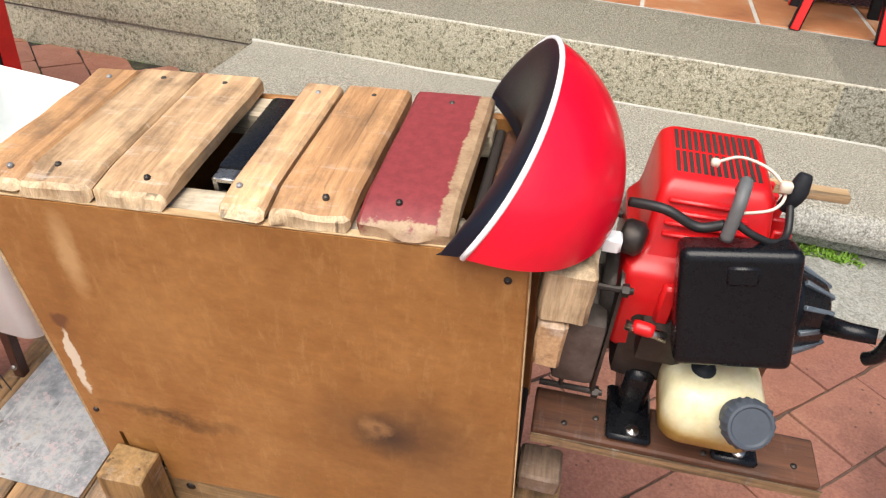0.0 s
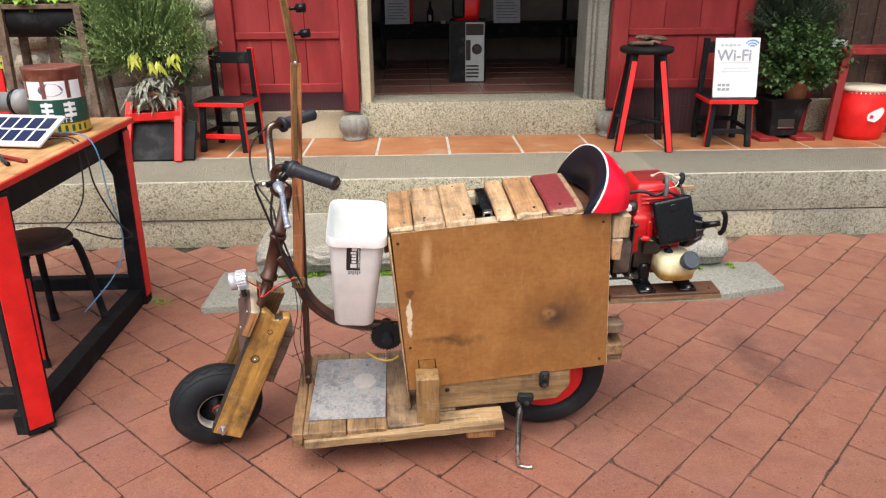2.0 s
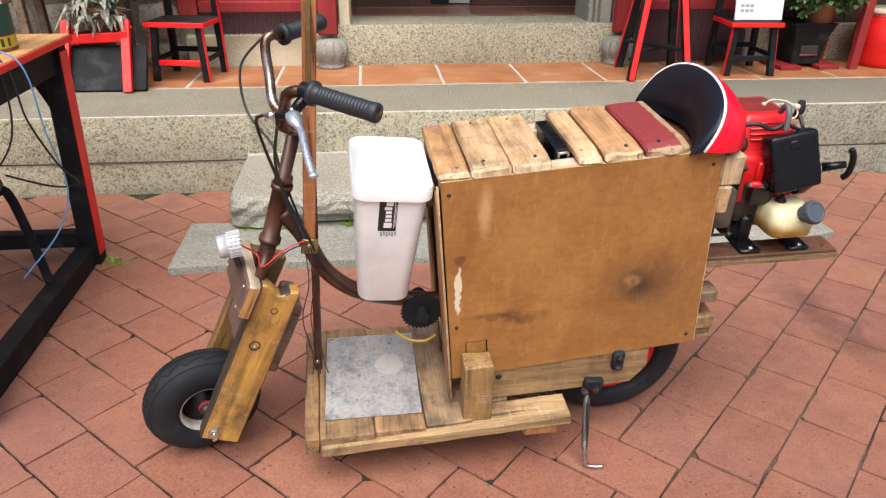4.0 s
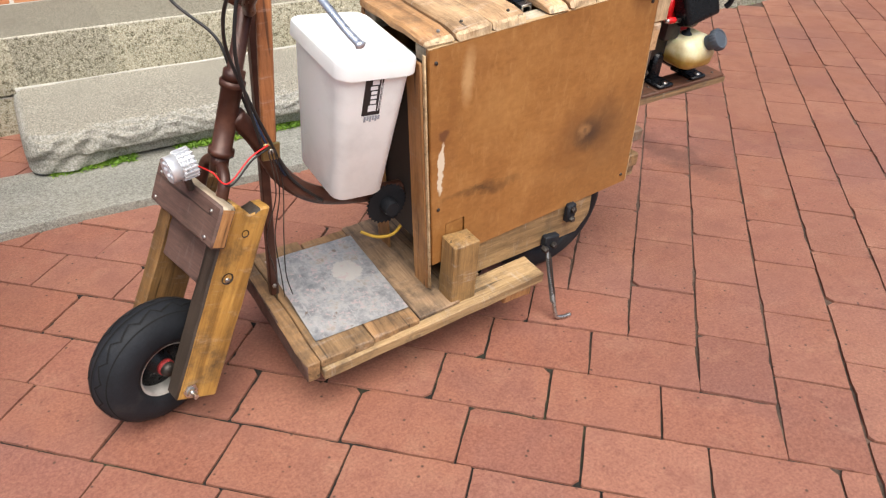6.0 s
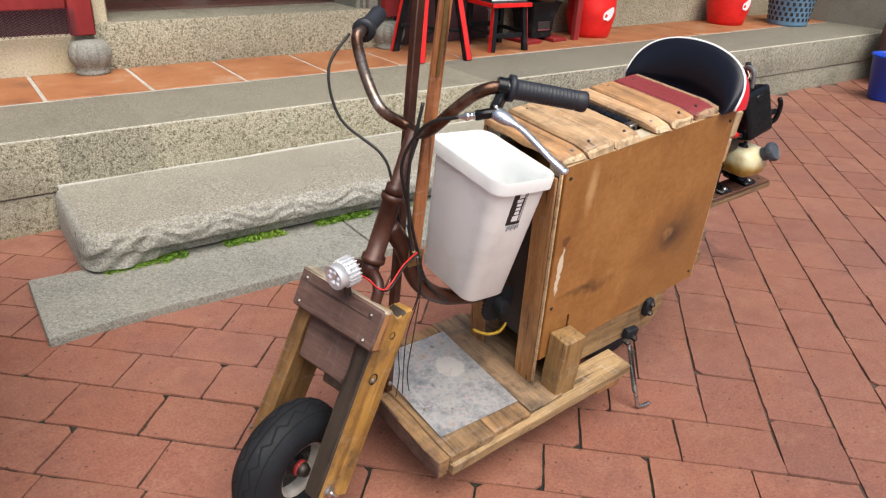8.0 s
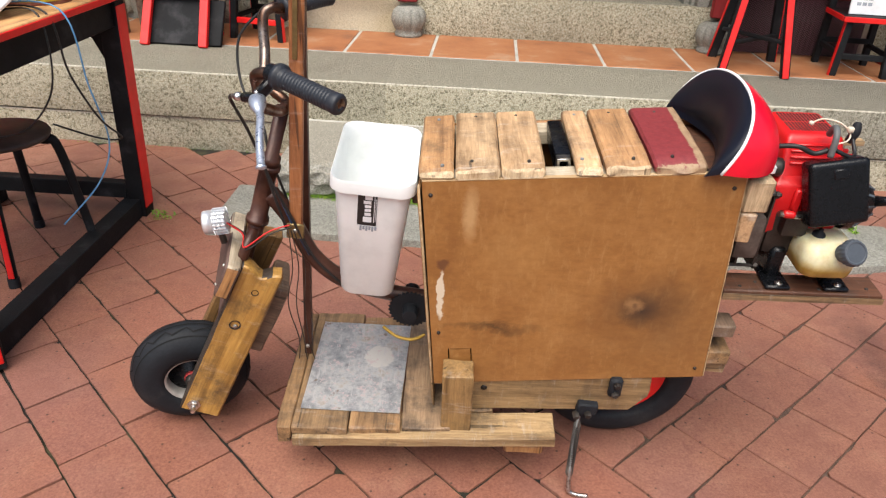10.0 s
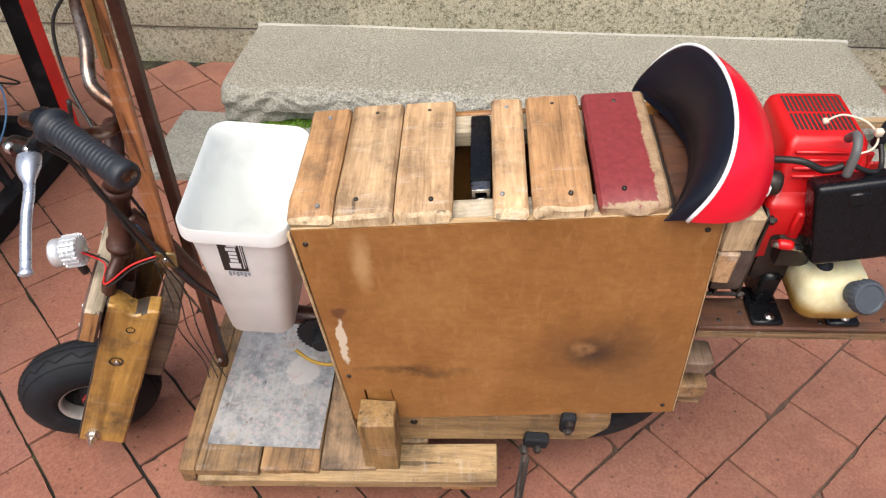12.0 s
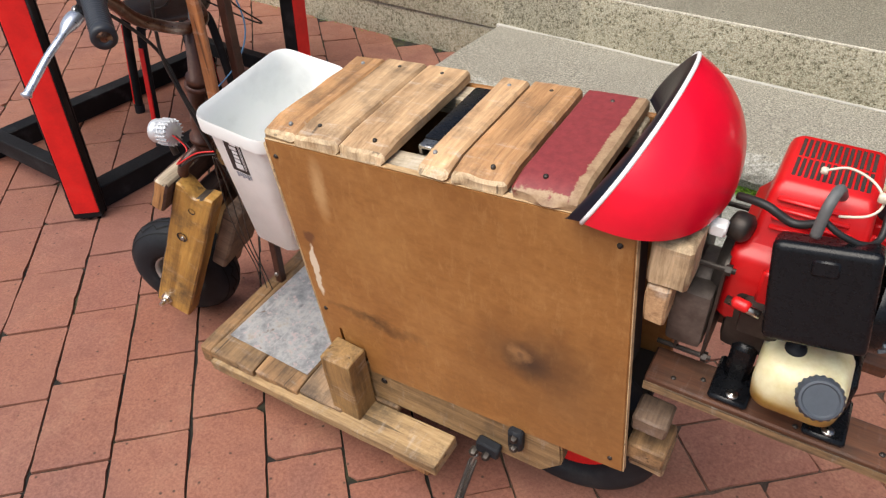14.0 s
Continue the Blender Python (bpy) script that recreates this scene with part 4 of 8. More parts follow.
MAT_meshwire = plain("plum painted wire", (0.11, 0.04, 0.055), 0.55)
# flat dark sheets stand in for the shaded gaps behind both strips
for xa, xb in ((-1.64, -0.96), (1.01, 1.81)):
    bm = bmesh.new()
    box(bm, (xa, WALL_Y + 0.012, 0.602), (xb, WALL_Y + 0.044, 0.745), 0)
    part("recess", bm, MAT_dark, wall)
mesh_strip(-1.62, -0.97, 0.615, 0.735, "plum-brown wire mesh strip below the red door")
mesh_strip(1.02, 1.82, 0.425, 0.735, "dark wire mesh strip below the red door")

# shop room seen through the doorway
room = tagged(thing("shop_room", Matrix(), "dim shop interior with dark tiled floor", "room"), kind="structure")
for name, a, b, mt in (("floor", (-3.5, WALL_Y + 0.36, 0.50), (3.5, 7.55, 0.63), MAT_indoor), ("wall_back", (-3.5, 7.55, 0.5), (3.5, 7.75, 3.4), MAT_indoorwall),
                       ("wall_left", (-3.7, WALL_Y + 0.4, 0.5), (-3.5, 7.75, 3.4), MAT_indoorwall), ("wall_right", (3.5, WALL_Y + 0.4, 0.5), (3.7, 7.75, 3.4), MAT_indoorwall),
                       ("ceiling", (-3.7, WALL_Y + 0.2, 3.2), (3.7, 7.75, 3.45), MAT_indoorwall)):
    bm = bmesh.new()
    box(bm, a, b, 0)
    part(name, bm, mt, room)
for name, a, b in (("wall_left_end", (-7.2, KERB_Y + 0.4, 0.3), (-7.0, 6, 3.2)), ("wall_right_end", (5.6, KERB_Y - 0.3, -0.05), (6.6, 6, 3.2))):
    bm = bmesh.new()
    box(bm, a, b, 0.02, cuts=3, rough=0.01)
    tagged(part(name, bm, MAT_lime_mortar), "plain plastered side wall closing the terrace", "wall", kind="structure")
# unseen overhang, added to keep light off the right of the front
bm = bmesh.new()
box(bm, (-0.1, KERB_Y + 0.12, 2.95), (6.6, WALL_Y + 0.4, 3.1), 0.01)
tagged(part("eave", bm, MAT_darkboard), "unseen dark overhang added to shade the shop front", "eave", kind="structure")
# joints of the indoor floor
bm = bmesh.new()
for k in range(14):
    yy = WALL_Y + 0.6 + k * 0.42
    box(bm, (-3.4, yy, 0.630), (3.4, yy + 0.008, 0.6325), 0)
for k in range(16):
    xx = -3.3 + k * 0.42
    box(bm, (xx, WALL_Y + 0.4, 0.630), (xx + 0.008, 10.4, 0.6315), 0)
part("floor_joints", bm, plain("pale floor joint", (0.16, 0.13, 0.11), 0.8), room)

# ---- the scooter ----
# Its frame: x to the rear, y away from its left side, z up; it leans on its stand.
LEANED = pose(0.039, 1.1995, 0.013, 5.7, -0.41, 2.97)
BOXED = pose(0.004, 0, 0.006, 0, -4.1, 0)          # the seat box is pitched up at the rear
scooter = thing("scooter", LEANED, "home-built wooden scooter with a red engine, leaning on its stand", "scooter")


def piece(name, a, b, mat, label="", bevel=0.003, cuts=2, rough=0.0012, m=None, parent=scooter):
    bm = bmesh.new()
    box(bm, a, b, bevel, m, cuts, rough)
    return part(name, bm, mat, parent, label)


def screw(p, normal, parent, r=0.0045, mat=None):
    bm = bmesh.new()
    m = frame_of(p, normal)
    lathe(bm, [(0, 0.0022), (r * 0.35, 0.0022), (r * 0.4, 0.001), (r * 0.8, 0.0018), (r, 0.0), (r, -0.003)], 10, m)
    return part("screw", bm, mat or MAT_steel, parent, smooth=True)


# side panels of the seat box
UA, UB, WB, WT = -0.533, 0.102, 0.284, 0.830
out = [(UA, WB - 0.006), (-0.497, WB - 0.006), (-0.497, WB + 0.108), (-0.440, WB + 0.108), (-0.440, WB - 0.002), (UB, WB + 0.004), (UB + 0.001, WT), (UA + 0.002, WT)]
bm = bmesh.new()
prism(bm, out, -0.012, 0.0, BOXED @ pose(0, 0, 0, 90), 0.0015)
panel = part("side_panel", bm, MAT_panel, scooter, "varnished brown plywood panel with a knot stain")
bm = bmesh.new()
prism(bm, [(-0.4935, WB + 0.037), (-0.4435, WB + 0.037), (-0.4435, WB + 0.1045), (-0.4935, WB + 0.1035)], -0.012, -0.003, BOXED @ pose(0, 0, 0, 90), 0.001)
part("filler_piece", bm, MAT_panel, scooter)
piece("far_panel", (UA, 0.268, WB), (UB, 0.280, WT), MAT_panel, "varnished brown plywood panel", m=BOXED, cuts=0, rough=0)
for u, w in ((UA + 0.018, WT - 0.030), (UB - 0.022, WB + 0.033), (UB - 0.02, WT - 0.032), (UA + 0.018, 0.44)):
    screw(BOXED @ Vector((u, -0.001, w)), (0, -1, 0), scooter, mat=MAT_oldmetal)
# corner posts, rails, and near-black boards that put shade inside the box
for v0, v1 in ((0.014, 0.075), (0.205, 0.266)):
    piece("corner_post", (-0.5430, v0, 0.165), (-0.5360, v1, 0.800 if v0 < 0.1 else 0.70), MAT_up, "brown stained corner post", m=BOXED)
piece("edge_strip", (-0.5400, 0.002, 0.20), (-0.5355, 0.013, 0.82), MAT_edge, m=BOXED)
piece("front_rail", (-0.560, 0.076, 0.735), (-0.53, 0.204, 0.772), MAT_grey, "grey weathered front rail", m=BOXED)
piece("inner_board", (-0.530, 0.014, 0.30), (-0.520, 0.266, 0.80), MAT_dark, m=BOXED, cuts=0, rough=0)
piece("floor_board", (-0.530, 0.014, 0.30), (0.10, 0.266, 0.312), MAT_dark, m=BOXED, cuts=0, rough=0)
piece("top_strip", (UA + 0.002, 0.0006, WT + 0.0002), (UB, 0.0115, WT + 0.0013), MAT_edge, m=BOXED, cuts=0, rough=0, bevel=0)
piece("end_strip", (UB + 0.0012, 0.0006, WB + 0.006), (UB + 0.0028, 0.0115, WT), MAT_edge, m=BOXED, cuts=0, rough=0, bevel=0)
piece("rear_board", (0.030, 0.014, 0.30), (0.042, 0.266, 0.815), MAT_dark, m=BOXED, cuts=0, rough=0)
for v0, v1 in ((0.013, 0.055), (0.222, 0.266)):
    piece("top_rail", (-0.53, v0, 0.795), (0.03, v1, 0.8295), MAT_railgrey, "greyed pine rail", m=BOXED)
# dark board added so the gap under the backrest reads as shaded
piece("shelf_board", (0.043, 0.014, 0.800), (0.100, 0.266, 0.814), MAT_board, "added dark board closing the gap behind the slats", m=BOXED, cuts=0, rough=0)
# seat slats
SLATS = [(-0.537, -0.467, 0.004), (-0.463, -0.3755, 0.0), (-0.3735, -0.287, 0.0), (-0.227, -0.1755, 0.002), (-0.1695, -0.0825, 0.0), (-0.076, 0.026, 0.001)]
for k, (u0, u1, drop) in enumerate(SLATS):
    bm = bmesh.new()
    box(bm, (u0, -0.004 + drop, 0.8315), (u1, 0.277, 0.8555 - drop), 0.005, None, 5, 0.0012)
    for v in bm.verts:
        if k == 0 and v.co.x < u0 + 0.02:
            v.co.x += noise.noise(v.co * 40) * 0.003
            v.co.z -= 0.006 * max(0, noise.noise(v.co * 25))
        if v.co.y < 0.012:
            v.co.z -= (0.006 + 0.004 * noise.noise(v.co * 30)) if v.co.z > 0.845 else 0
            v.co.y += (0.007 if v.co.z > 0.836 else 0.0) + 0.003 * noise.noise(v.co * 45)
        v.co = BOXED @ v.co
    slat = part("slat", bm, MAT_redslat if k == 5 else MAT_slat2 if k in (0, 4) else MAT_slat, scooter, "dull red painted slat worn at its ends" if k == 5 else "")
    if k != 5:
        slat.data.materials.append(MAT_endgrain)
        for p in slat.data.polygons:
            p.material_index = 1 if p.normal.y < -0.3 else 0
    for v in (0.030 + 0.006 * (k % 2), 0.250):
        screw(BOXED @ Vector(((u0 + u1) / 2 + 0.012 * (-1) ** k * (v < 0.1), v, 0.8550 - drop)), (0, 0, 1), slat, 0.0038, MAT_oldmetal if k % 3 else MAT_dullalu)
# black webbing handle and buckle in the gap
bm = bmesh.new()
box(bm, (-0.262, 0.078, 0.80), (-0.229, 0.245, 0.845), 0.006, BOXED, 0, 0, 2)
handle = part("lid_handle", bm, MAT_blackplastic, scooter, "black plastic case handle in the gap of the seat")
bm = bmesh.new()
for a, b in (((-0.260, 0.058, 0.800), (-0.254, 0.079, 0.842)), ((-0.237, 0.058, 0.800), (-0.231, 0.079, 0.842)), ((-0.260, 0.058, 0.836), (-0.231, 0.079, 0.842)), ((-0.256, 0.060, 0.815), (-0.235, 0.066, 0.822))):
    box(bm, a, b, 0.001, BOXED)
part("latch", bm, MAT_steel, handle, "worn chrome latch")

# backrest: half a padded bowl
bm, bm2 = bmesh.new(), bmesh.new()
C, HW, HH, DD = Vector((-0.022, 0.146, 0.850)), 0.174, 0.139, 0.155


def bowl(theta, phi, k=1.0):
    s = math.sin(theta) ** 0.68 if math.sin(theta) > 0 else 0
    return C + Vector((s * math.sin(phi) * DD * k + 0.006 * math.cos(theta), -math.cos(theta) * HW * k, s * math.cos(phi) * HH * k))


NT, NP = 44, 22
grid = [[bm.verts.new(bowl(math.pi * i / NT, radians(26 + (97 - 26) * j / NP))) for j in range(NP + 1)] for i in range(NT + 1)]
for i in range(NT):
    for j in range(NP):
        bm.faces.new((grid[i][j], grid[i + 1][j], grid[i + 1][j + 1], grid[i][j + 1]))
bmesh.ops.remove_doubles(bm, verts=bm.verts[:], dist=0.0005)
backrest = part("backrest", bm, MAT_redvinyl, scooter, "padded half-bowl backrest, glossy red outside", True)
def lining(i, j):
    """The padded inner face: from the rim down to a shallow curve behind the last slat."""
    th, t = math.pi * i / NT, j / NP
    rim = bowl(th, radians(24.5), 0.985)
    low = Vector((C.x - 0.014 + 0.056 * math.sin(th) ** 2 + 0.006 * math.cos(th) - 0.014 * max(0, math.cos(th)), rim.y * 0.94 + C.y * 0.06, C.z - 0.012))
    p = rim.lerp(low, t)
    p.x -= 0.016 * math.sin(math.pi * min(1.0, t * 1.15)) ** 0.6 * math.sin(th) ** 0.5
    return p


grid = [[bm2.verts.new(lining(i, j)) for j in range(NP + 1)] for i in range(NT + 1)]
for i in range(NT):
    for j in range(NP):
        bm2.faces.new((grid[i][j], grid[i][j + 1], grid[i + 1][j + 1], grid[i + 1][j]))
bmesh.ops.remove_doubles(bm2, verts=bm2.verts[:], dist=0.0005)
part("lining", bm2, MAT_navy, backrest, "navy padded vinyl lining", True)
bm = bmesh.new()
tube(bm, [bowl(math.pi * i / 60, radians(25.5), 0.997) for i in range(61)], 0.0031, 8)
part("piping", bm, MAT_whiteplastic, backrest, "white edge piping", True)

# deck
for k, (u0, u1) in enumerate(((-0.885, -0.752), (-0.749, -0.625), (-0.622, -0.505), (-0.502, -0.40))):
    piece("deck_plank", (u0, -0.002 if k == 3 else -0.078 + 0.006 * (k % 3), 0.139), (u1, 0.352 - 0.012 * (k % 2), 0.163 - 0.001 * (k % 2)), MAT_dirtshade if k == 2 else MAT_cross, bevel=0.0025, cuts=7, rough=0.0028)
front_beam = piece("front_beam", (-0.922, -0.078, 0.110), (-0.887, 0.350, 0.162), MAT_cross, "worn yellowish front beam", 0.003, 7, 0.003)
# forward faces take the dark beam wood
front_beam.data.materials.append(MAT_greyx)
for p in front_beam.data.polygons:
    p.material_index = 1 if p.normal.x < -0.7 else 0
piece("side_rail", (-0.020, -0.088, -0.029), (0.612, -0.004, 0.0), MAT_rail, "pale pallet plank side rail", 0.002, 9, 0.0028, pose(-0.865, 0, 0.138, 0, -2.66, 0))
piece("side_rail", (-0.865, 0.300, 0.104), (-0.245, 0.352, 0.1385), MAT_long, bevel=0.004, cuts=3)
piece("spacer", (-0.372, -0.080, 0.098), (-0.278, -0.04, 0.1325), MAT_up, "reddish offcut under the rail", 0.006, 2, 0.003)
piece("upright_block", (-0.528, -0.062, 0.150), (-0.457, -0.002, 0.330), MAT_block, "olive-brown square wooden block", 0.0025, 5, 0.002)
for v, label in ((0.004, "yellowish plank below the box, its end sawn off at a slant"), (0.234, "")):
    bm = bmesh.new()
    prism(bm, [(-0.466, 0.176), (-0.060, 0.176), (-0.020, 0.222), (-0.017, 0.240), (-0.019, 0.292), (-0.466, 0.292)], -0.032, 0.0, pose(0, v, 0) @ pose(0, 0, 0, 0, -2.0, 0) @ pose(0, 0, 0, 90), 0.004)
    part("swing_board", bm, MAT_swing, scooter, label)
screw((-0.427, 0.003, 0.236), (0, -1, 0), scooter, 0.008, MAT_oldmetal)

# rear plank ends and blocks
piece("plank_end", (0.080, 0.02, 0.322), (0.146, 0.095, 0.362), MAT_cross, "grey weathered plank end", 0.004, 2, 0.002)
piece("plank_end", (0.085, 0.03, 0.285), (0.148, 0.11, 0.3235), MAT_long, "", 0.004, 2, 0.002)
piece("plank_end", (0.080, 0.02, 0.405), (0.138, 0.075, 0.440), MAT_grey, "", 0.004, 2, 0.002)
piece("rear_block", (0.062, 0.016, 0.742), (0.118, 0.085, 0.818), MAT_endgrain, "pale wooden block", 0.005, 2, 0.003, pose(0, 0, 0))
piece("rear_block", (0.066, 0.014, 0.672), (0.100, 0.085, 0.741), MAT_slat, "pale wooden block", 0.004, 2, 0.003)

# rear wheel
def tyre(bm, R, r, wide, m, seg=64):
    prof = []
    for k in range(17):
        a = radians(-118 + 236 * k / 16)
        prof.append((R - r + r * math.cos(a), wide / 2 * math.sin(a) * (1 if abs(a) < 1.4 else 0.97)))
    rings = [[bm.verts.new((p[0] * math.cos(2 * math.pi * i / seg), p[0] * math.sin(2 * math.pi * i / seg), p[1])) for p in prof] for i in range(seg)]
    for i in range(seg):
        a, b = rings[i], rings[(i + 1) % seg]
        for k in range(len(prof) - 1):
            bm.faces.new((a[k], b[k], b[k + 1], a[k + 1]))
        bm.faces.new((a[-1], b[-1], b[0], a[0]))
    for v in bm.verts:
        v.co = m @ v.co


RW = frame_of((-0.075, 0.140, 0.181), (0, 1, 0), (1, 0, 0))
bm = bmesh.new()
tyre(bm, 0.205, 0.053, 0.092, RW)
rear = part("rear_wheel", bm, MAT_rubber, scooter, "black scooter tyre", True)
bm = bmesh.new()
lathe(bm, [(0.020, -0.05), (0.05, -0.038), (0.055, -0.02), (0.125, -0.018), (0.150, -0.036), (0.163, -0.036), (0.163, 0.036), (0.150, 0.036), (0.125, 0.018), (0.055, 0.02), (0.05, 0.038), (0.02, 0.05)], 48, RW)
part("rim", bm, MAT_redpaint, rear, "red painted rim", True)

# stand with spring
bm = bmesh.new()
box(bm, (-0.218, -0.020, 0.158), (-0.168, 0.002, 0.192), 0.004, pose(0, 0, 0, 0, 6, 0))
box(bm, (-0.13, -0.016, 0.235), (-0.100, 0.004, 0.292), 0.005)
part("stand_bracket", bm, MAT_rubber, scooter, "black bolted bracket")
for p in ((-0.115, -0.017, 0.278), (-0.115, -0.017, 0.248), (-0.172, -0.025, 0.185), (-0.20, -0.025, 0.18)):
    bm = bmesh.new()
    lathe(bm, [(0, 0.008), (0.006, 0.008), (0.009, 0.004), (0.009, -0.004), (0.009, -0.01)], 6, frame_of(p, (0, -1, 0)))
    part("bolt", bm, MAT_oldmetal, scooter)
bm = bmesh.new()
tube(bm, curve([(-0.192, -0.024, 0.178), (-0.203, -0.050, 0.135), (-0.208, -0.086, 0.075), (-0.210, -0.112, 0.026), (-0.205, -0.118, 0.012), (-0.185, -0.123, 0.008), (-0.163, -0.125, 0.008)], 5), [0.0042] * 11 + [0.0058] * 20, 10)
stand = part("side_stand", bm, MAT_steel, scooter, "bright steel side stand", True)
bm = bmesh.new()
pts = []
for k in range(24 * 10 + 1):
    t = k / 240
    p = Vector((-0.196, -0.036, 0.165)).lerp(Vector((-0.210, -0.096, 0.055)), t)
    a = 2 * math.pi * 24 * t
    pts.append(p + Vector((math.cos(a), math.sin(a) * 0.83, math.sin(a) * 0.55)) * 0.0080)
tube(bm, pts, 0.0017, 5)
part("spring", bm, MAT_oldmetal, stand, "coil spring", True)

# front wheel and wooden fork, steered to the left
AX = Vector((-1.190, 0.135, 0.138))
LEG = Vector((0.425, 0.123, 0.897)).normalized()
ACR = Vector((-0.194, 0.978, -0.042))
ACR = (ACR - LEG * ACR.dot(LEG)).normalized()
FWD = ACR.cross(LEG)
FWD = FWD if FWD.x < 0 else -FWD
AXLE = Vector((-0.32, 0.945, 0.0)).normalized()


FORK = Matrix(((ACR.x, FWD.x, LEG.x, AX.x), (ACR.y, FWD.y, LEG.y, AX.y), (ACR.z, FWD.z, LEG.z, AX.z), (0, 0, 0, 1)))


def fk(a, l, f):
    """A point of the fork: across from near to far, up along the legs, forward."""
    return AX + ACR * a + LEG * l + FWD * f


FW = frame_of(AX - ACR * 0.004, AXLE, (1, 0, 0))
bm = bmesh.new()
tyre(bm, 0.150, 0.056, 0.106, FW)
front = part("front_wheel", bm, MAT_rubber, scooter, "fat black pneumatic tyre", True)
bm = bmesh.new()


def tread_at(w, a):
    r = 0.0951 + 0.056 * math.sqrt(1 - (w / 0.053) ** 2)
    return FW @ Vector((r * math.cos(a), r * math.sin(a), w))


NZ = 180
for w0, amp, wide in ((0.0, 0.0, 0.0045), (0.018, 0.0065, 0.0040), (-0.018, 0.0065, 0.0040), (0.034, 0.0, 0.0022), (-0.034, 0.0, 0.0022)):
    ring = []
    for k in range(NZ):
        saw = (k % 10) / 10
        z = w0 + amp * (2 * saw / 0.7 - 1 if saw < 0.7 else 1 - 2 * (saw - 0.7) / 0.3)
        ring.append([bm.verts.new(tread_at(z + d * wide / 2, 2 * math.pi * k / NZ)) for d in (-1, 1)])
    for p, q in zip(ring, ring[1:] + ring[:1]):
        bm.faces.new((p[0], q[0], q[1], p[1]))
part("tread", bm, MAT_groove, front, "zigzag tread grooves")
bm = bmesh.new()
lathe(bm, [(0.060, -0.010), (0.060, -0.034), (0.063, -0.043), (0.074, -0.045), (0.079, -0.038), (0.079, 0.038), (0.074, 0.045), (0.063, 0.043), (0.060, 0.034), (0.060, 0.010), (0.060, -0.010)], 40, FW)
part("rim", bm, MAT_palerim, front, "pale worn aluminium rim", True)
bm = bmesh.new()
lathe(bm, [(0, -0.056), (0.012, -0.056), (0.017, -0.046), (0.017, 0.046), (0.012, 0.056), (0, 0.056)], 20, FW)
part("hub", bm, MAT_oldmetal, front, "oily dark hub", True)
bm = bmesh.new()
lathe(bm, [(0.0172, -0.040), (0.0195, -0.038), (0.0195, -0.030), (0.0172, -0.030)], 20, FW)
part("hub_ring", bm, MAT_door, front, "red ring on the hub", True)
bm = bmesh.new()
lathe(bm, [(0, -0.030), (0.024, -0.030), (0.030, -0.016), (0.0598, -0.012), (0.0598, 0.012), (0.030, 0.016), (0.024, 0.030), (0, 0.030)], 32, FW)
part("rim_dish", bm, MAT_blackplastic, front, "black rim dish", True)
for a0, a1, tl, lab in ((-0.122, -0.076, 0.427, "yellow varnished wooden fork leg"), (0.076, 0.118, 0.418, "stained wooden fork leg")):
    bm = bmesh.new()
    m = FORK
    box(bm, (a0, -0.0920, -0.034), (a1, 0.0060, tl), 0.004, None, 7, 0.002)
    bmesh.ops.subdivide_edges(bm, edges=[e for e in bm.edges if abs(e.verts[0].co.y - e.verts[1].co.y) > 0.05], cuts=8, use_grid_fill=True)
    for v in bm.verts:
        if v.co.z > tl - 0.02:
            # the sawn top is hollowed between its two corners
            v.co.z -= (0.020 if a0 < 0 else 0.004) * math.exp(-((v.co.y + 0.045) / 0.022) ** 2) - 0.003 * noise.noise(v.co * 60)
        if a0 > 0:
            v.co.x += 0.016 * (1 - v.co.z / 0.35)
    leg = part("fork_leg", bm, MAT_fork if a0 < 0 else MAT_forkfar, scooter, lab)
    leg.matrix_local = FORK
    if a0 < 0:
        # faces turned forward take a much darker wood
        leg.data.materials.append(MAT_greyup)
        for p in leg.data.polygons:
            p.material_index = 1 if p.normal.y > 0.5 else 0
        for l, f, r in ((0.262, -0.034, 0.011), (0.365, -0.046, 0.007)):
            bm = bmesh.new()
            lathe(bm, [(0, -0.010), (r * 0.9, -0.010), (r, 0.0005), (r * 1.25, 0.0008)], 16, frame_of(fk(a0 - 0.001, l, f), -ACR))
            part("knot_hole", bm, MAT_dark, leg, smooth=True).matrix_parent_inverse = FORK.inverted()
        screw(fk(a0 - 0.0015, 0.258, -0.036), -ACR, leg, 0.006).matrix_parent_inverse = FORK.inverted()
for a, d in ((-0.122, -1), (0.134, 1)):
    bm = bmesh.new()
    lathe(bm, [(0.006, -0.04), (0.006, 0.026), (0, 0.026)], 12, frame_of(fk(a, -0.010, -0.022), ACR * d))
    lathe(bm, [(0.017, 0.0), (0.017, 0.002), (0.011, 0.003), (0.011, 0.012), (0.006, 0.012)], 6, frame_of(fk(a, -0.010, -0.022), ACR * d))
    part("axle_nut", bm, MAT_steel, scooter, "bright axle bolt")


def fork_board(a0, a1, l0, l1, f0, f1, mat, label=""):
    bm = bmesh.new()
    box(bm, (a0, f0, l0), (a1, f1, l1), 0.005, None, 4, 0.002)
    ob = part("fork_beam", bm, mat, scooter, label)
    ob.matrix_local = FORK
    return ob


beam = fork_board(-0.148, 0.108, 0.340, 0.430, 0.0075, 0.042, MAT_greyx, "weathered dark cross beam")
beam.data.materials.append(MAT_up)
beam.data.materials.append(MAT_railgrey)
for p in beam.data.polygons:
    p.material_index = 1 if abs(p.normal.x) > 0.8 else 2 if p.normal.z > 0.7 else 0
for a in (-0.118, 0.085):
    for l in (0.354, 0.410):
        screw(fk(a, l, 0.0435), FWD, beam).matrix_parent_inverse = FORK.inverted()
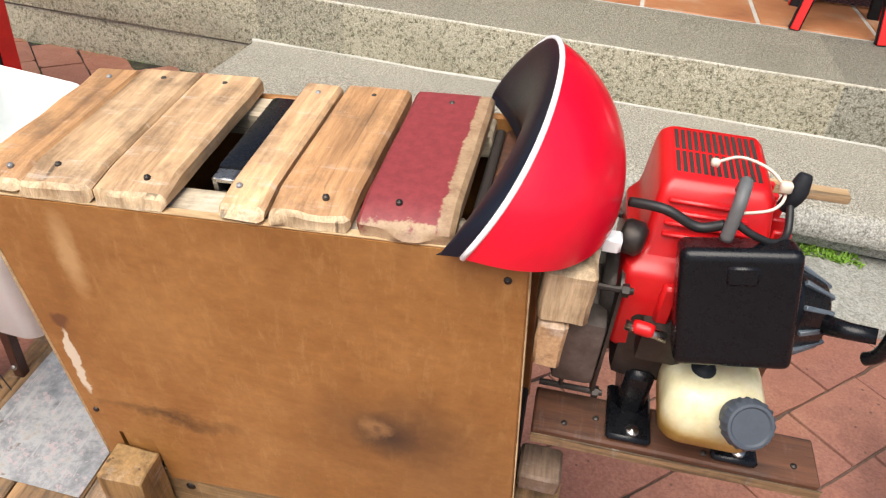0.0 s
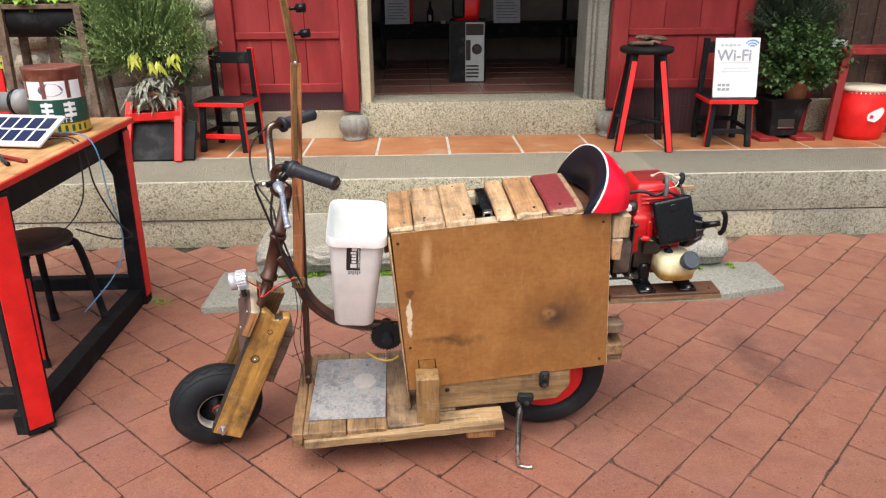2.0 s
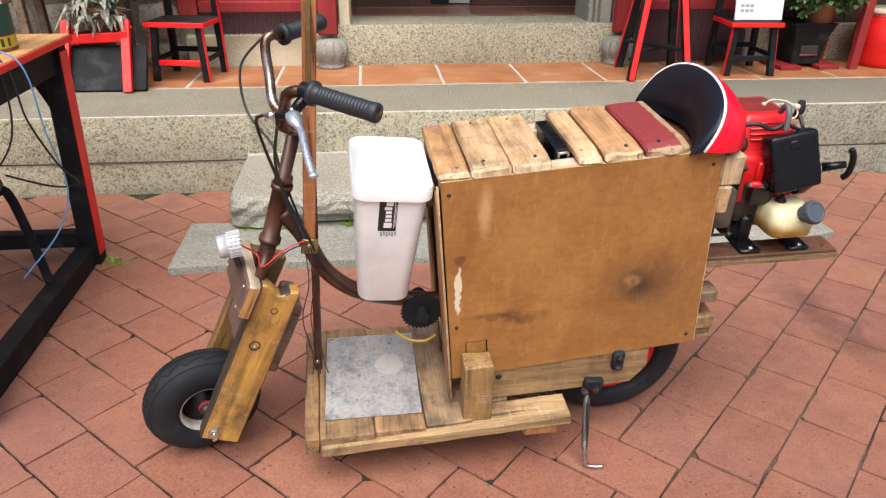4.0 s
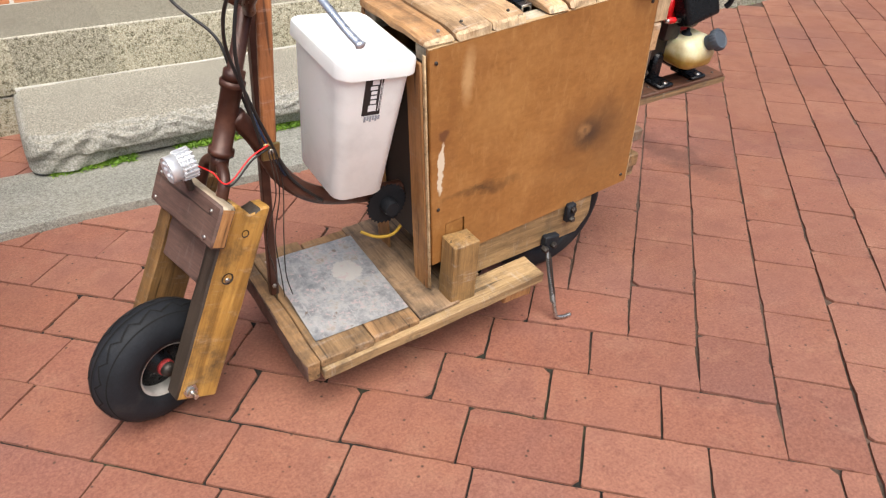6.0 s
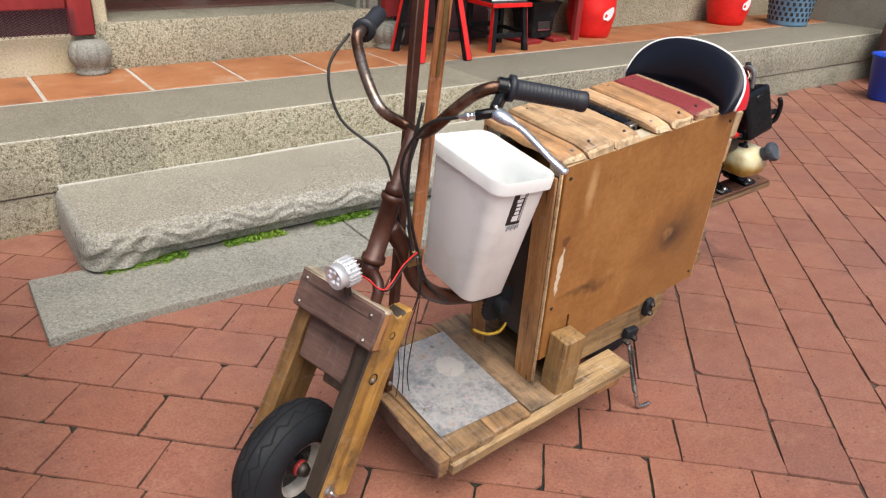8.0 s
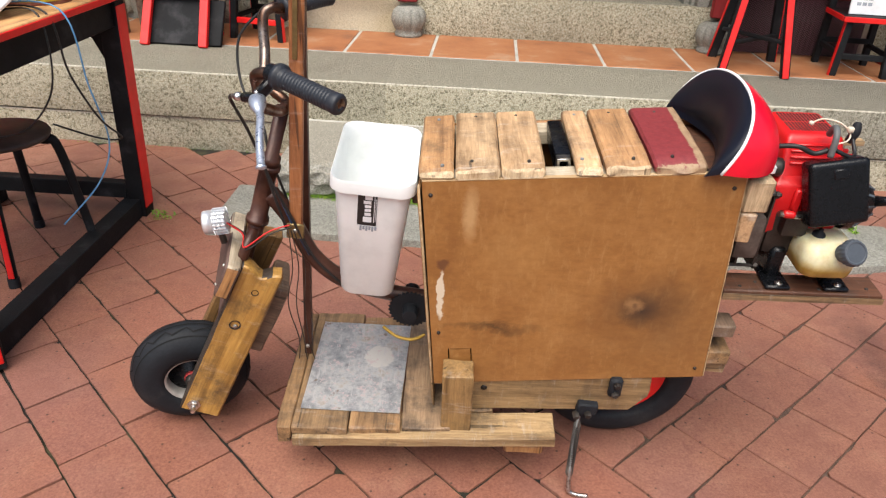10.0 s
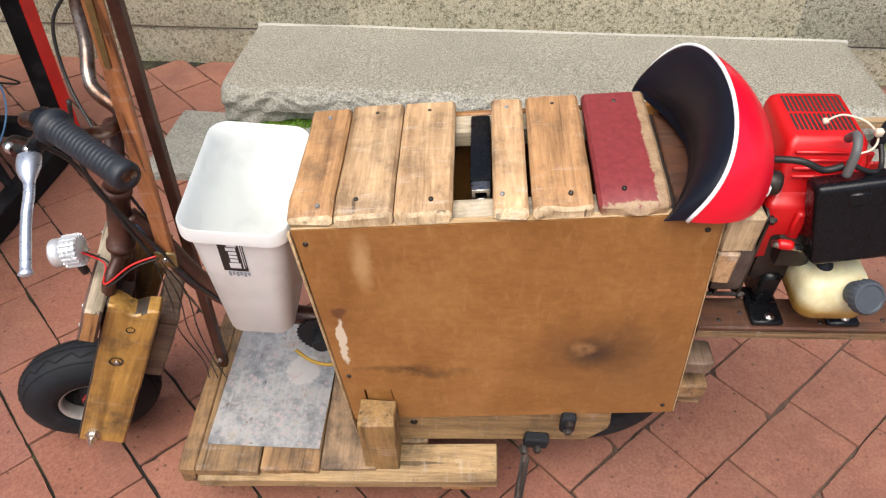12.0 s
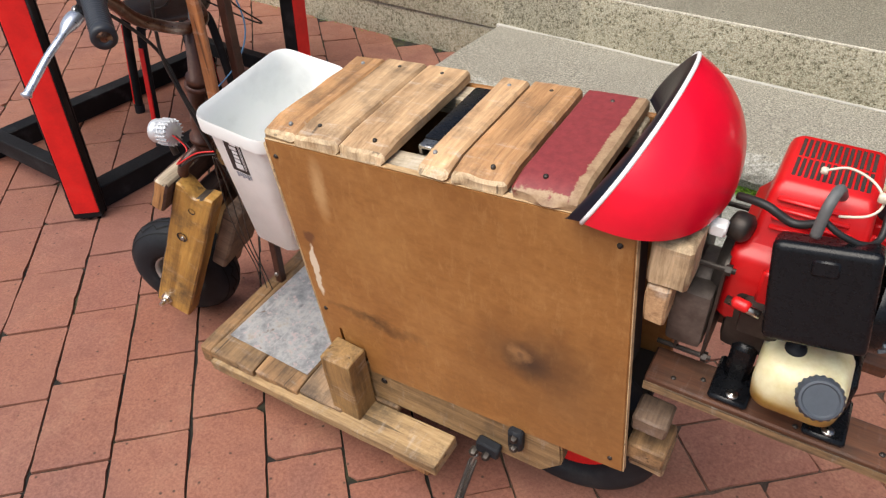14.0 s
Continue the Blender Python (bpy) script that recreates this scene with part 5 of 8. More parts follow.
fork_board(-0.075, 0.075, 0.225, 0.345, -0.038, 0.002, MAT_greyx, "weathered dark board between the fork legs")
fork_board(-0.070, 0.066, 0.16, 0.36, -0.134, -0.094, MAT_grey, "weathered board behind the fork")
# headlamp
lamp_at = Vector((-1.065, 0.131, 0.601))
LM = frame_of(lamp_at, (-0.97, -0.15, -0.08))
bm = bmesh.new()
lathe(bm, [(0, -0.032), (0.026, -0.032), (0.027, -0.024), (0.024, -0.024), (0.024, -0.021), (0.027, -0.021), (0.027, -0.015), (0.024, -0.015), (0.024, -0.012), (0.027, -0.012), (0.027, -0.006), (0.024, -0.005), (0.024, -0.002), (0.027, -0.002), (0.027, 0.016), (0.0255, 0.019), (0.0235, 0.016), (0, 0.014)], 40, LM)
lamp = part("headlamp", bm, MAT_lamp, scooter, "finned silver LED headlamp", True)
for k in range(20):
    bm = bmesh.new()
    box(bm, (-0.0012, 0.022, -0.033), (0.0012, 0.031, -0.004), 0, LM @ pose(0, 0, 0, 0, 0, 18 * k))
    part("fin", bm, MAT_lamp, lamp)
bm = bmesh.new()
for k in range(6):
    a = 2 * math.pi * k / 6
    lathe(bm, [(0.0055, 0.0142), (0.0045, 0.018), (0, 0.019)], 12, LM @ pose(0.0145 * math.cos(a), 0.0145 * math.sin(a), 0))
part("lens", bm, plain("clear lens", (0.75, 0.78, 0.82), 0.1), lamp, smooth=True)
bm = bmesh.new()
tube(bm, [lamp_at + Vector((0.015, 0, -0.022)), lamp_at + Vector((0.02, 0, -0.055))], 0.008, 10)
part("bracket", bm, MAT_oldmetal, lamp)

# steel frame: head tube, fork crown, bent down tube, handlebar
HT, HB = Vector((-0.925, 0.158, 0.740)), Vector((-0.970, 0.157, 0.592))
HD = (HT - HB).normalized()
bm = bmesh.new()
tube(bm, [HB, HB + HD * 0.012, HB + HD * 0.013, HT - HD * 0.013, HT - HD * 0.012, HT], [0.026, 0.026, 0.0205, 0.0205, 0.025, 0.025], 20)
part("head_tube", bm, MAT_rust, scooter, "rust-brown steel head tube", True)
bm = bmesh.new()
for d in (-0.058, 0.058):
    tube(bm, curve([HB - HD * 0.020 + Vector((0, d * 0.2, 0)), HB - HD * 0.035 + Vector((-0.004, d * 0.8, 0)), HB - HD * 0.075 + Vector((-0.008, d, 0)), HB - HD * 0.25 + Vector((-0.012, d, 0))], 6), 0.0125, 12)
tube(bm, [HB, HB - HD * 0.035], 0.019, 14)
part("steel_fork", bm, MAT_rust, scooter, "rust-brown steel fork", True)
bm = bmesh.new()
tube(bm, curve([HT - HD * 0.075 + Vector((0.015, 0, 0)), (-0.890, 0.157, 0.60), (-0.845, 0.154, 0.50), (-0.77, 0.150, 0.435), (-0.66, 0.146, 0.405), (-0.55, 0.147, 0.39)], 6), 0.0205, 14)
part("down_tube", bm, MAT_rust, scooter, "bent rust-brown down tube", True)
bm = bmesh.new()
CR = frame_of((-0.612, 0.115, 0.380), (0, 1, 0))
n = 30
outl = []
for k in range(n * 2):
    r = 0.054 if k % 2 else 0.048
    outl.append((r * math.cos(math.pi * k / n), r * math.sin(math.pi * k / n)))
prism(bm, outl, -0.002, 0.002, CR)
lathe(bm, [(0, -0.03), (0.017, -0.03), (0.02, -0.02), (0.02, 0.08), (0, 0.08)], 16, CR)
part("chainring", bm, MAT_rubber, scooter, "oily toothed chainring")
bm = bmesh.new()
tube(bm, curve([(-0.68, 0.12, 0.318), (-0.645, 0.105, 0.300), (-0.605, 0.10, 0.296), (-0.575, 0.11, 0.305)], 6), 0.004, 8)
part("cord", bm, MAT_yellowwire, scooter, "yellow cord", True)

ST = HT + HD * 0.14
bm = bmesh.new()
tube(bm, [HT, HT + HD * 0.02, HT + HD * 0.021, ST], [0.021, 0.021, 0.015, 0.015], 16)
part("stem", bm, MAT_rust, scooter, "rust-brown stem", True)
bm = bmesh.new()
NG0, NG1 = Vector((-0.834, -0.044, 1.018)), Vector((-0.718, -0.121, 1.002))
FG0, FG1 = Vector((-0.902, 0.330, 1.030)), Vector((-0.812, 0.415, 1.036))
bars = curve([NG1, NG0, NG0 + Vector((-0.045, 0.022, -0.006)), (-0.893, 0.022, 0.970), (-0.906, 0.070, 0.915), ST + Vector((0, -0.02, 0.0)), ST + Vector((0, 0.03, 0.0)), (-0.928, 0.215, 0.905), (-0.936, 0.262, 0.955), (-0.940, 0.295, 1.02), FG0 + Vector((-0.02, -0.02, 0.006)), FG0, FG1], 7)
tube(bm, bars, 0.0115, 14)
hbar = part("handlebar", bm, MAT_wornchrome, scooter, "bent rust-brown handlebar with worn chrome", True)
for a, b in ((NG0, NG1), (FG0, FG1)):
    bm = bmesh.new()
    d = (b - a)
    L = d.length
    prof = [(0.0115, -0.004), (0.024, -0.004), (0.024, 0.006), (0.0185, 0.008)]
    for k in range(16):
        z = 0.012 + (L - 0.03) * k / 16
        prof += [(0.0180, z), (0.0180, z + (L - 0.03) / 26), (0.0176, z + (L - 0.03) / 22), (0.0176, z + (L - 0.03) / 17)]
    prof += [(0.0185, L - 0.016), (0.0192, L - 0.004), (0.017, L), (0.006, L), (0.006, L - 0.01), (0, L - 0.01)]
    lathe(bm, prof, 24, frame_of(a, d))
    part("grip", bm, MAT_grip, hbar, "dark grey rubber grip", True)
# brake lever: a shaped head on a black bracket, then a slim curved blade with a ball end
lev = curve([(-0.874, -0.056, 0.984), (-0.868, -0.080, 0.978), (-0.858, -0.108, 0.970), (-0.853, -0.142, 0.956), (-0.846, -0.178, 0.938), (-0.838, -0.209, 0.924)], 6)
n = len(lev)
bm = bmesh.new()
radii = []
for k in range(n):
    u = k / (n - 1)
    radii.append(0.0070 + 0.0085 * max(0.0, 1 - ((u - 0.10) / 0.22) ** 2) if u < 0.94 else 0.0096)
radii[0], radii[-1] = 0.009, 0.004
tube(bm, lev, radii, 14)
for v in bm.verts:
    c = min(lev, key=lambda p: (p - v.co).length)
    v.co.z = c.z + (v.co.z - c.z) * 0.72
part("brake_lever", bm, MAT_lever, hbar, "polished aluminium brake lever", True)
GD = (NG1 - NG0).normalized()
bm = bmesh.new()
tube(bm, [NG0 - GD * 0.024, NG0 - GD * 0.006], 0.0168, 18)
bar(bm, NG0 - GD * 0.016 + Vector((0, -0.006, -0.010)), (-0.874, -0.052, 0.984), 0.018, 0.020, (0, 0, 1), 0.004)
bar(bm, (-0.868, -0.060, 0.985), (-0.906, -0.036, 0.975), 0.017, 0.016, (0, 0, 1), 0.004)
clamp = part("lever_clamp", bm, MAT_blackplastic, hbar, "black lever bracket")
screw(NG0 - GD * 0.015 + Vector((0.004, -0.0165, 0.004)), (0.1, -0.9, 0.3), clamp, 0.0055)
screw(Vector((-0.874, -0.056, 0.9945)), (0, -0.2, 1), clamp, 0.005)
bm = bmesh.new()
lathe(bm, [(0, 0), (0.0075, 0), (0.0075, 0.003), (0.0062, 0.0035), (0.0062, 0.010), (0.0078, 0.0105), (0.0078, 0.018), (0.005, 0.0185), (0.005, 0.024), (0.0032, 0.0245), (0.0032, 0.030), (0, 0.030)], 16, frame_of((-0.903, -0.038, 0.976), Vector((-0.035, 0.020, -0.006))))
part("cable_adjuster", bm, MAT_alu, hbar, "bright cable adjuster", True)
for pts, r in (([(-0.928, -0.023, 0.972), (-0.952, 0.04, 0.935), (-0.945, 0.11, 0.83), (-0.915, 0.115, 0.72), (-0.880, 0.125, 0.62), (-0.838, 0.130, 0.51), (-0.77, 0.128, 0.432)], 0.0035),
               ([(-0.945, 0.315, 1.03), (-1.00, 0.30, 0.97), (-0.995, 0.26, 0.88), (-0.94, 0.19, 0.82), (-0.925, 0.165, 0.76), (-0.89, 0.165, 0.62)], 0.003),
               ([(-0.905, 0.11, 0.95), (-0.93, 0.105, 0.83), (-0.92, 0.112, 0.73), (-0.895, 0.12, 0.60)], 0.0035)):
    bm = bmesh.new()
    tube(bm, curve(pts, 8), r, 8)
    part("brake_cable", bm, MAT_tape, scooter, "black cable", True)
bm = bmesh.new()
tube(bm, [(-0.905, 0.130, 0.675), (-0.882, 0.130, 0.60), (-0.850, 0.130, 0.520)], 0.0028, 8)
part("brake_cable", bm, MAT_darkblue, scooter, "blue cable", True)
for off, mt in (((0, 0, 0), MAT_redwire), ((0.004, 0.006, -0.006), MAT_tape)):
    o = Vector(off)
    bm = bmesh.new()
    tube(bm, curve([lamp_at + Vector((0.03, 0, 0)) + o, lamp_at + Vector((0.065, 0.0, -0.03)) + o, (-0.985 + o.x, 0.085, 0.565 + o.z), (-0.93 + o.x, 0.10, 0.60 + o.z), (-0.885 + o.x, 0.115, 0.61 + o.z)], 8), 0.0018, 6)
    part("lamp_wire", bm, mt, scooter, smooth=True)
for k in range(3):
    bm = bmesh.new()
    tube(bm, curve([(-0.888 + 0.006 * k, 0.11, 0.60), (-0.885 + 0.012 * k, 0.10 + 0.01 * k, 0.50), (-0.91 + 0.02 * k, 0.12, 0.38), (-0.895 + 0.012 * k, 0.13, 0.26), (-0.90 + 0.02 * k, 0.13, 0.19)], 8), 0.0014, 5)
    part("loose_wire", bm, MAT_oldmetal, scooter, smooth=True)

# steel post and wooden pole
Q0, Q1 = Vector((-0.887, 0.186, 0.163)), Vector((-0.842, 0.232, 1.10))
bm = bmesh.new()
bar(bm, Q0, Q1 + (Q1 - Q0) * 0.16, 0.020, 0.020)
post = part("steel_post", bm, MAT_rust, scooter, "dark brown square steel post")
screw(Q0 + Vector((0, -0.012, 0.03)), (0, -1, 0), post, 0.006)
P0, P1, P2 = Vector((-0.877, 0.137, 0.580)), Vector((-0.824, 0.165, 1.25)), Vector((-0.857, 0.180, 1.60))
bm = bmesh.new()
bar(bm, P0, P1, 0.030, 0.012, (0, 1, 0), 0.003, 3)
pole = part("pole_strip", bm, MAT_brownbar, scooter, "brown varnished wooden strip with brass edge")
bm = bmesh.new()
bar(bm, P1 - Vector((0, 0, 0.015)), P2, 0.022, 0.012, (0, 1, 0), 0.003, 3)
part("upper_strip", bm, MAT_brownbar, pole)
PN = Vector((-0.002, -0.0078, 0))
MAT_brass = surf("dull brass", [(0, (0.16, 0.11, 0.045)), (1, (0.38, 0.29, 0.13))], 20, 90, (0.3, 0.5), 0.1, 0.8)
for a, b, w in ((P0.lerp(P1, 0.60), P1, 0.010), (P1, P2, 0.010)):
    bm = bmesh.new()
    bar(bm, a + PN, b + PN, w, 0.003, (0, 1, 0), 0.0008)
    part("brass_edge", bm, MAT_brass, pole, "dull brass edge")
bm = bmesh.new()
box(bm, (-0.020, -0.003, -0.026), (0.020, 0.004, 0.014), 0.003, pose(P0.x + 0.001, P0.y - 0.009, P0.z + 0.012, 0, 5, 0))
part("end_plate", bm, MAT_brass, pole, "brass end plate")
for p in (P0 + Vector((0, -0.013, 0.008)), P1 + Vector((0, -0.010, 0))):
    screw(p, (0, -1, 0), pole, 0.006)
for z in (1.325, 1.39):
    c = P1.lerp(P2, (z - 1.25) / 0.35)
    bm = bmesh.new()
    tube(bm, [c, c + Vector((0.034, 0, 0))], 0.005, 8)
    tube(bm, [c + Vector((0.028, 0, 0)), c + Vector((0.052, -0.002, 0.002))], 0.012, 10)
    part("clamp_knob", bm, MAT_blackplastic, pole, "black clamp knob", True)

# ---- the engine ----
piece("engine_rail", (0.085, 0.028, 0.514), (0.440, 0.098, 0.538), MAT_board, "dark brown plywood engine rail", 0.003, 3, 0.0015)
piece("engine_rail", (0.095, 0.210, 0.512), (0.400, 0.300, 0.538), MAT_board, "", 0.003, 2, 0.0015)
bm = bmesh.new()
box(bm, (0.085, 0.0252, 0.513), (0.443, 0.0274, 0.530), 0.0005, None, 3, 0.001)
part("edge_veneer", bm, MAT_long, scooter, "pale plywood edge")
for u, v in ((0.125, 0.045), (0.165, 0.062), (0.30, 0.042), (0.41, 0.05)):
    screw((u, v, 0.5385), (0, 0, 1), scooter, 0.0042, MAT_oldmetal)
bm = bmesh.new()
box(bm, (0.165, 0.085, 0.60), (0.245, 0.225, 0.72), 0.015, None, 0, 0, 2)
lathe(bm, [(0, -0.02), (0.055, -0.02), (0.06, -0.01), (0.06, 0.025), (0.045, 0.03), (0, 0.03)], 32, frame_of((0.155, 0.150, 0.690), (1, 0, 0)))
engine = part("engine", bm, MAT_oldmetal, scooter, "red and black two-stroke brush-cutter engine")
# clutch drum, plates and tie rods toward the box
bm = bmesh.new()
lathe(bm, [(0, 0), (0.055, 0), (0.062, 0.006), (0.064, 0.030), (0.062, 0.055), (0.052, 0.062), (0, 0.062)], 40, frame_of((0.092, 0.135, 0.655), (1, 0, 0)))
part("clutch_drum", bm, MAT_gearbox, engine, "brown-grey oily clutch drum", True)
bm = bmesh.new()
box(bm, (0.094, 0.060, 0.600), (0.148, 0.110, 0.706), 0.010, None, 0, 0, 2)
part("gear_case", bm, MAT_gearbox, engine, "brown-grey cast gear case")
for u in (0.110, 0.150):
    bm = bmesh.new()
    prism(bm, rounded(0.15, 0.20, 0.02), 0, 0.004, frame_of((u, 0.145, 0.665), (1, 0, 0), (0, 1, 0)))
    part("mount_plate", bm, MAT_oldmetal, engine)
for v, w in ((0.075, 0.575), (0.075, 0.755), (0.215, 0.575), (0.215, 0.755)):
    bm = bmesh.new()
    tube(bm, [(0.085, v, w), (0.165, v, w)], 0.004, 8)
    lathe(bm, [(0.008, -0.004), (0.008, 0.004), (0, 0.004)], 6, frame_of((0.156, v, w), (1, 0, 0)))
    part("tie_rod", bm, MAT_oldmetal, engine)
# black feet
for u in (0.205, 0.335):
    bm = bmesh.new()
    box(bm, (u - 0.028, 0.032, 0.5385), (u + 0.028, 0.118, 0.549), 0.004)
    box(bm, (u - 0.018, 0.075, 0.539), (u + 0.018, 0.205, 0.62), 0.008)
    box(bm, (u - 0.030, 0.205, 0.5385), (u + 0.030, 0.290, 0.551), 0.004)
    part("foot", bm, MAT_blackplastic, engine, "black mounting foot")
    screw((u + 0.004, 0.046, 0.5505), (0, 0, 1), scooter, 0.009)
# red shroud: cross-section drawn up, narrower at its top
def lofted(sections, seg=6):
    """A body through rounded rectangles (u0, u1, v0, v1, r, w)."""
    bm = bmesh.new()
    rings = []
    for u0, u1, v0, v1, r, w in sections:
        rings.append([bm.verts.new(((u0 + u1) / 2 + x, (v0 + v1) / 2 + y, w)) for x, y in rounded(u1 - u0, v1 - v0, r, seg)])
    n = len(rings[0])
    for a, b in zip(rings, rings[1:]):
        for k in range(n):
            bm.faces.new((a[k], a[(k + 1) % n], b[(k + 1) % n], b[k]))
    bm.faces.new(rings[0][::-1])
    bm.faces.new(rings[-1])
    return bm


bm = lofted([(0.158, 0.300, 0.094, 0.235, 0.012, 0.648), (0.150, 0.312, 0.086, 0.245, 0.013, 0.662), (0.150, 0.314, 0.088, 0.250, 0.013, 0.765), (0.152, 0.312, 0.093, 0.255, 0.012, 0.774), (0.164, 0.304, 0.112, 0.264, 0.011, 0.782), (0.167, 0.302, 0.117, 0.268, 0.011, 0.792), (0.172, 0.296, 0.139, 0.274, 0.010, 0.842), (0.175, 0.294, 0.144, 0.273, 0.010, 0.853), (0.182, 0.288, 0.152, 0.268, 0.008, 0.8595), (0.185, 0.285, 0.156, 0.266, 0.007, 0.861)], 4)
shroud = part("engine_cover", bm, MAT_engred, engine, "bright red plastic engine cover", False)
for p in shroud.data.polygons:
    p.use_smooth = True
for k in range(4):
    bm = bmesh.new()
    box(bm, (0.184, 0.118 + 0.0052 * k, 0.804 + 0.0118 * k), (0.284 - 0.006 * k, 0.132 + 0.0052 * k, 0.8095 + 0.0118 * k), 0.002)
    part("rib", bm, MAT_engred, shroud)
# slots are small dark plates; their shade is only colour
for i in range(13):
    for j in range(2):
        bm = bmesh.new()
        box(bm, (0.189 + i * 0.0073, 0.168 + j * 0.048, 0.858), (0.1935 + i * 0.0073, 0.211 + j * 0.048, 0.8617), 0.0006)
        part("vent_slot", bm, MAT_dark, shroud)
for k in range(5):
    bm = bmesh.new()
    box(bm, (0.298, 0.128 + 0.024 * k, 0.768), (0.318 - 0.001 * k, 0.135 + 0.024 * k, 0.828), 0.002)
    part("side_fin", bm, MAT_engred, shroud)
bm = bmesh.new()
box(bm, (0.196, 0.078, 0.700), (0.215, 0.092, 0.765), 0.004)
part("duct_rib", bm, MAT_engred, shroud)
# air filter box
AT, AB = Vector((0.254, 0.064, 0.846)), Vector((0.277, 0.026, 0.718))
AM = frame_of((AT + AB) / 2, Vector((-0.03, -0.94, 0.30)), AT - AB)
bm = bmesh.new()
box(bm, (-0.070, -0.060, -0.046), (0.066, 0.060, 0.002), 0.012, AM, 0, 0, 4)
air = part("air_filter_box", bm, MAT_blackplastic, engine, "black plastic air filter box", True)
for p in air.data.polygons:
    p.use_smooth = p.area < 0.0012
bm = bmesh.new()
box(bm, (0.028, -0.018, -0.006), (0.050, 0.014, 0.0045), 0.003, AM)
part("clip", bm, MAT_blackplastic, air)
for k in range(2):
    bm = bmesh.new()
    box(bm, (-0.02 + 0.03 * k, 0.0568, -0.022), (-0.006 + 0.03 * k, 0.0580, -0.008), 0.0003, AM @ pose(0, 0, 0, 0, 0, 0) @ Matrix.Diagonal((1, -1, 1, 1)))
    part("mark", bm, MAT_paper, air)
# fuel tank and cap
bm = lofted([(0.228, 0.312, 0.018, 0.100, 0.02, 0.588), (0.216, 0.326, 0.006, 0.112, 0.026, 0.597), (0.213, 0.329, 0.000, 0.116, 0.030, 0.624), (0.214, 0.327, 0.004, 0.116, 0.030, 0.648), (0.220, 0.318, 0.020, 0.112, 0.028, 0.664), (0.232, 0.304, 0.038, 0.10, 0.020, 0.670)])
for v in bm.verts:
    v.co.x += 0.012
tank = part("fuel_tank", bm, MAT_tank, engine, "yellowed translucent fuel tank", True)
CM = frame_of((0.304, -0.004, 0.668), (0.12, -0.80, 0.58))
bm = bmesh.new()
prof = [(0.020, -0.02), (0.020, 0.0), (0.0265, 0.0), (0.0275, 0.012), (0.025, 0.018), (0.022, 0.0185), (0.020, 0.0165), (0, 0.0165)]
ridged = [(r, z) for r, z in prof]
lathe(bm, ridged, 80, CM)
back = CM.inverted()
for k, v in enumerate(bm.verts):
    q = back @ v.co
    a = math.atan2(q.y, q.x)
    if math.hypot(q.x, q.y) > 0.0258 and math.sin(a * 20) > 0:
        v.co = CM @ Vector((q.x * 1.06, q.y * 1.06, q.z))
part("fuel_cap", bm, MAT_greylid, tank, "grey ridged fuel cap")
bm = bmesh.new()
lathe(bm, [(0.014, 0), (0.014, 0.006), (0.010, 0.010), (0.005, 0.012), (0.005, 0.02), (0, 0.02)], 16, frame_of((0.264, 0.060, 0.667), (0, -0.2, 1)))
part("grommet", bm, MAT_rubber, tank, smooth=True)
bm = bmesh.new()
tube(bm, curve([(0.264, 0.060, 0.69), (0.268, 0.070, 0.705), (0.275, 0.09, 0.72)], 6), 0.004, 8)
part("fuel_hose", bm, MAT_yellowwire, engine, "amber fuel hose", True)
# red primer and lever
bm = bmesh.new()
lathe(bm, [(0, -0.012), (0.007, -0.012), (0.0085, -0.007), (0.0085, 0.007), (0.007, 0.012), (0, 0.012)], 16, frame_of((0.184, 0.056, 0.720), (1, -0.2, 0)))
part("choke_knob", bm, MAT_engred, engine, "red choke knob", True)
bm = bmesh.new()
tube(bm, [(0.164, 0.058, 0.720), (0.210, 0.050, 0.718)], 0.006, 10)
part("carburettor_pin", bm, MAT_steel, engine, smooth=True)
bm = bmesh.new()
box(bm, (0.185, 0.062, 0.660), (0.240, 0.120, 0.712), 0.008, None, 0, 0, 2)
part("carburettor", bm, MAT_oldmetal, engine, "grey cast carburettor")
# spark lead, hoses, tie
bm = bmesh.new()
tube(bm, curve([(0.238, 0.078, 0.845), (0.240, 0.085, 0.885), (0.246, 0.110, 0.895), (0.252, 0.135, 0.870)], 6), 0.0068, 12)
part("breather_hose", bm, plain("grey hose", (0.11, 0.115, 0.115), 0.5), engine, "grey breather hose", True)
bm = bmesh.new()
tube(bm, curve([(0.305, 0.140, 0.862), (0.306, 0.115, 0.840), (0.292, 0.095, 0.838), (0.262, 0.088, 0.850), (0.240, 0.092, 0.862)], 6), 0.0042, 8)
part("spark_lead", bm, MAT_tape, engine, "black spark lead", True)
bm = bmesh.new()
tube(bm, curve([(0.302, 0.145, 0.850), (0.308, 0.143, 0.870), (0.312, 0.150, 0.892)], 5), [0.008, 0.0085, 0.009, 0.0095, 0.0105, 0.011, 0.011, 0.010, 0.009, 0.008, 0.006], 12)
part("spark_cap", bm, MAT_rubber, engine, "black spark plug cap", True)
bm = bmesh.new()
tube(bm, curve([(0.140, 0.110, 0.850), (0.175, 0.095, 0.858), (0.210, 0.090, 0.846), (0.235, 0.088, 0.856)], 6), 0.0055, 8)
part("throttle_cable", bm, MAT_tape, engine, "black throttle cable", True)
bm = bmesh.new()
tie = curve([(0.225, 0.165, 0.880), (0.250, 0.170, 0.888), (0.280, 0.155, 0.886), (0.296, 0.138, 0.872), (0.285, 0.120, 0.862), (0.255, 0.110, 0.858)], 8)
tube(bm, tie, 0.0018, 6)
box(bm, (0.288, 0.132, 0.874), (0.300, 0.142, 0.886), 0.002)
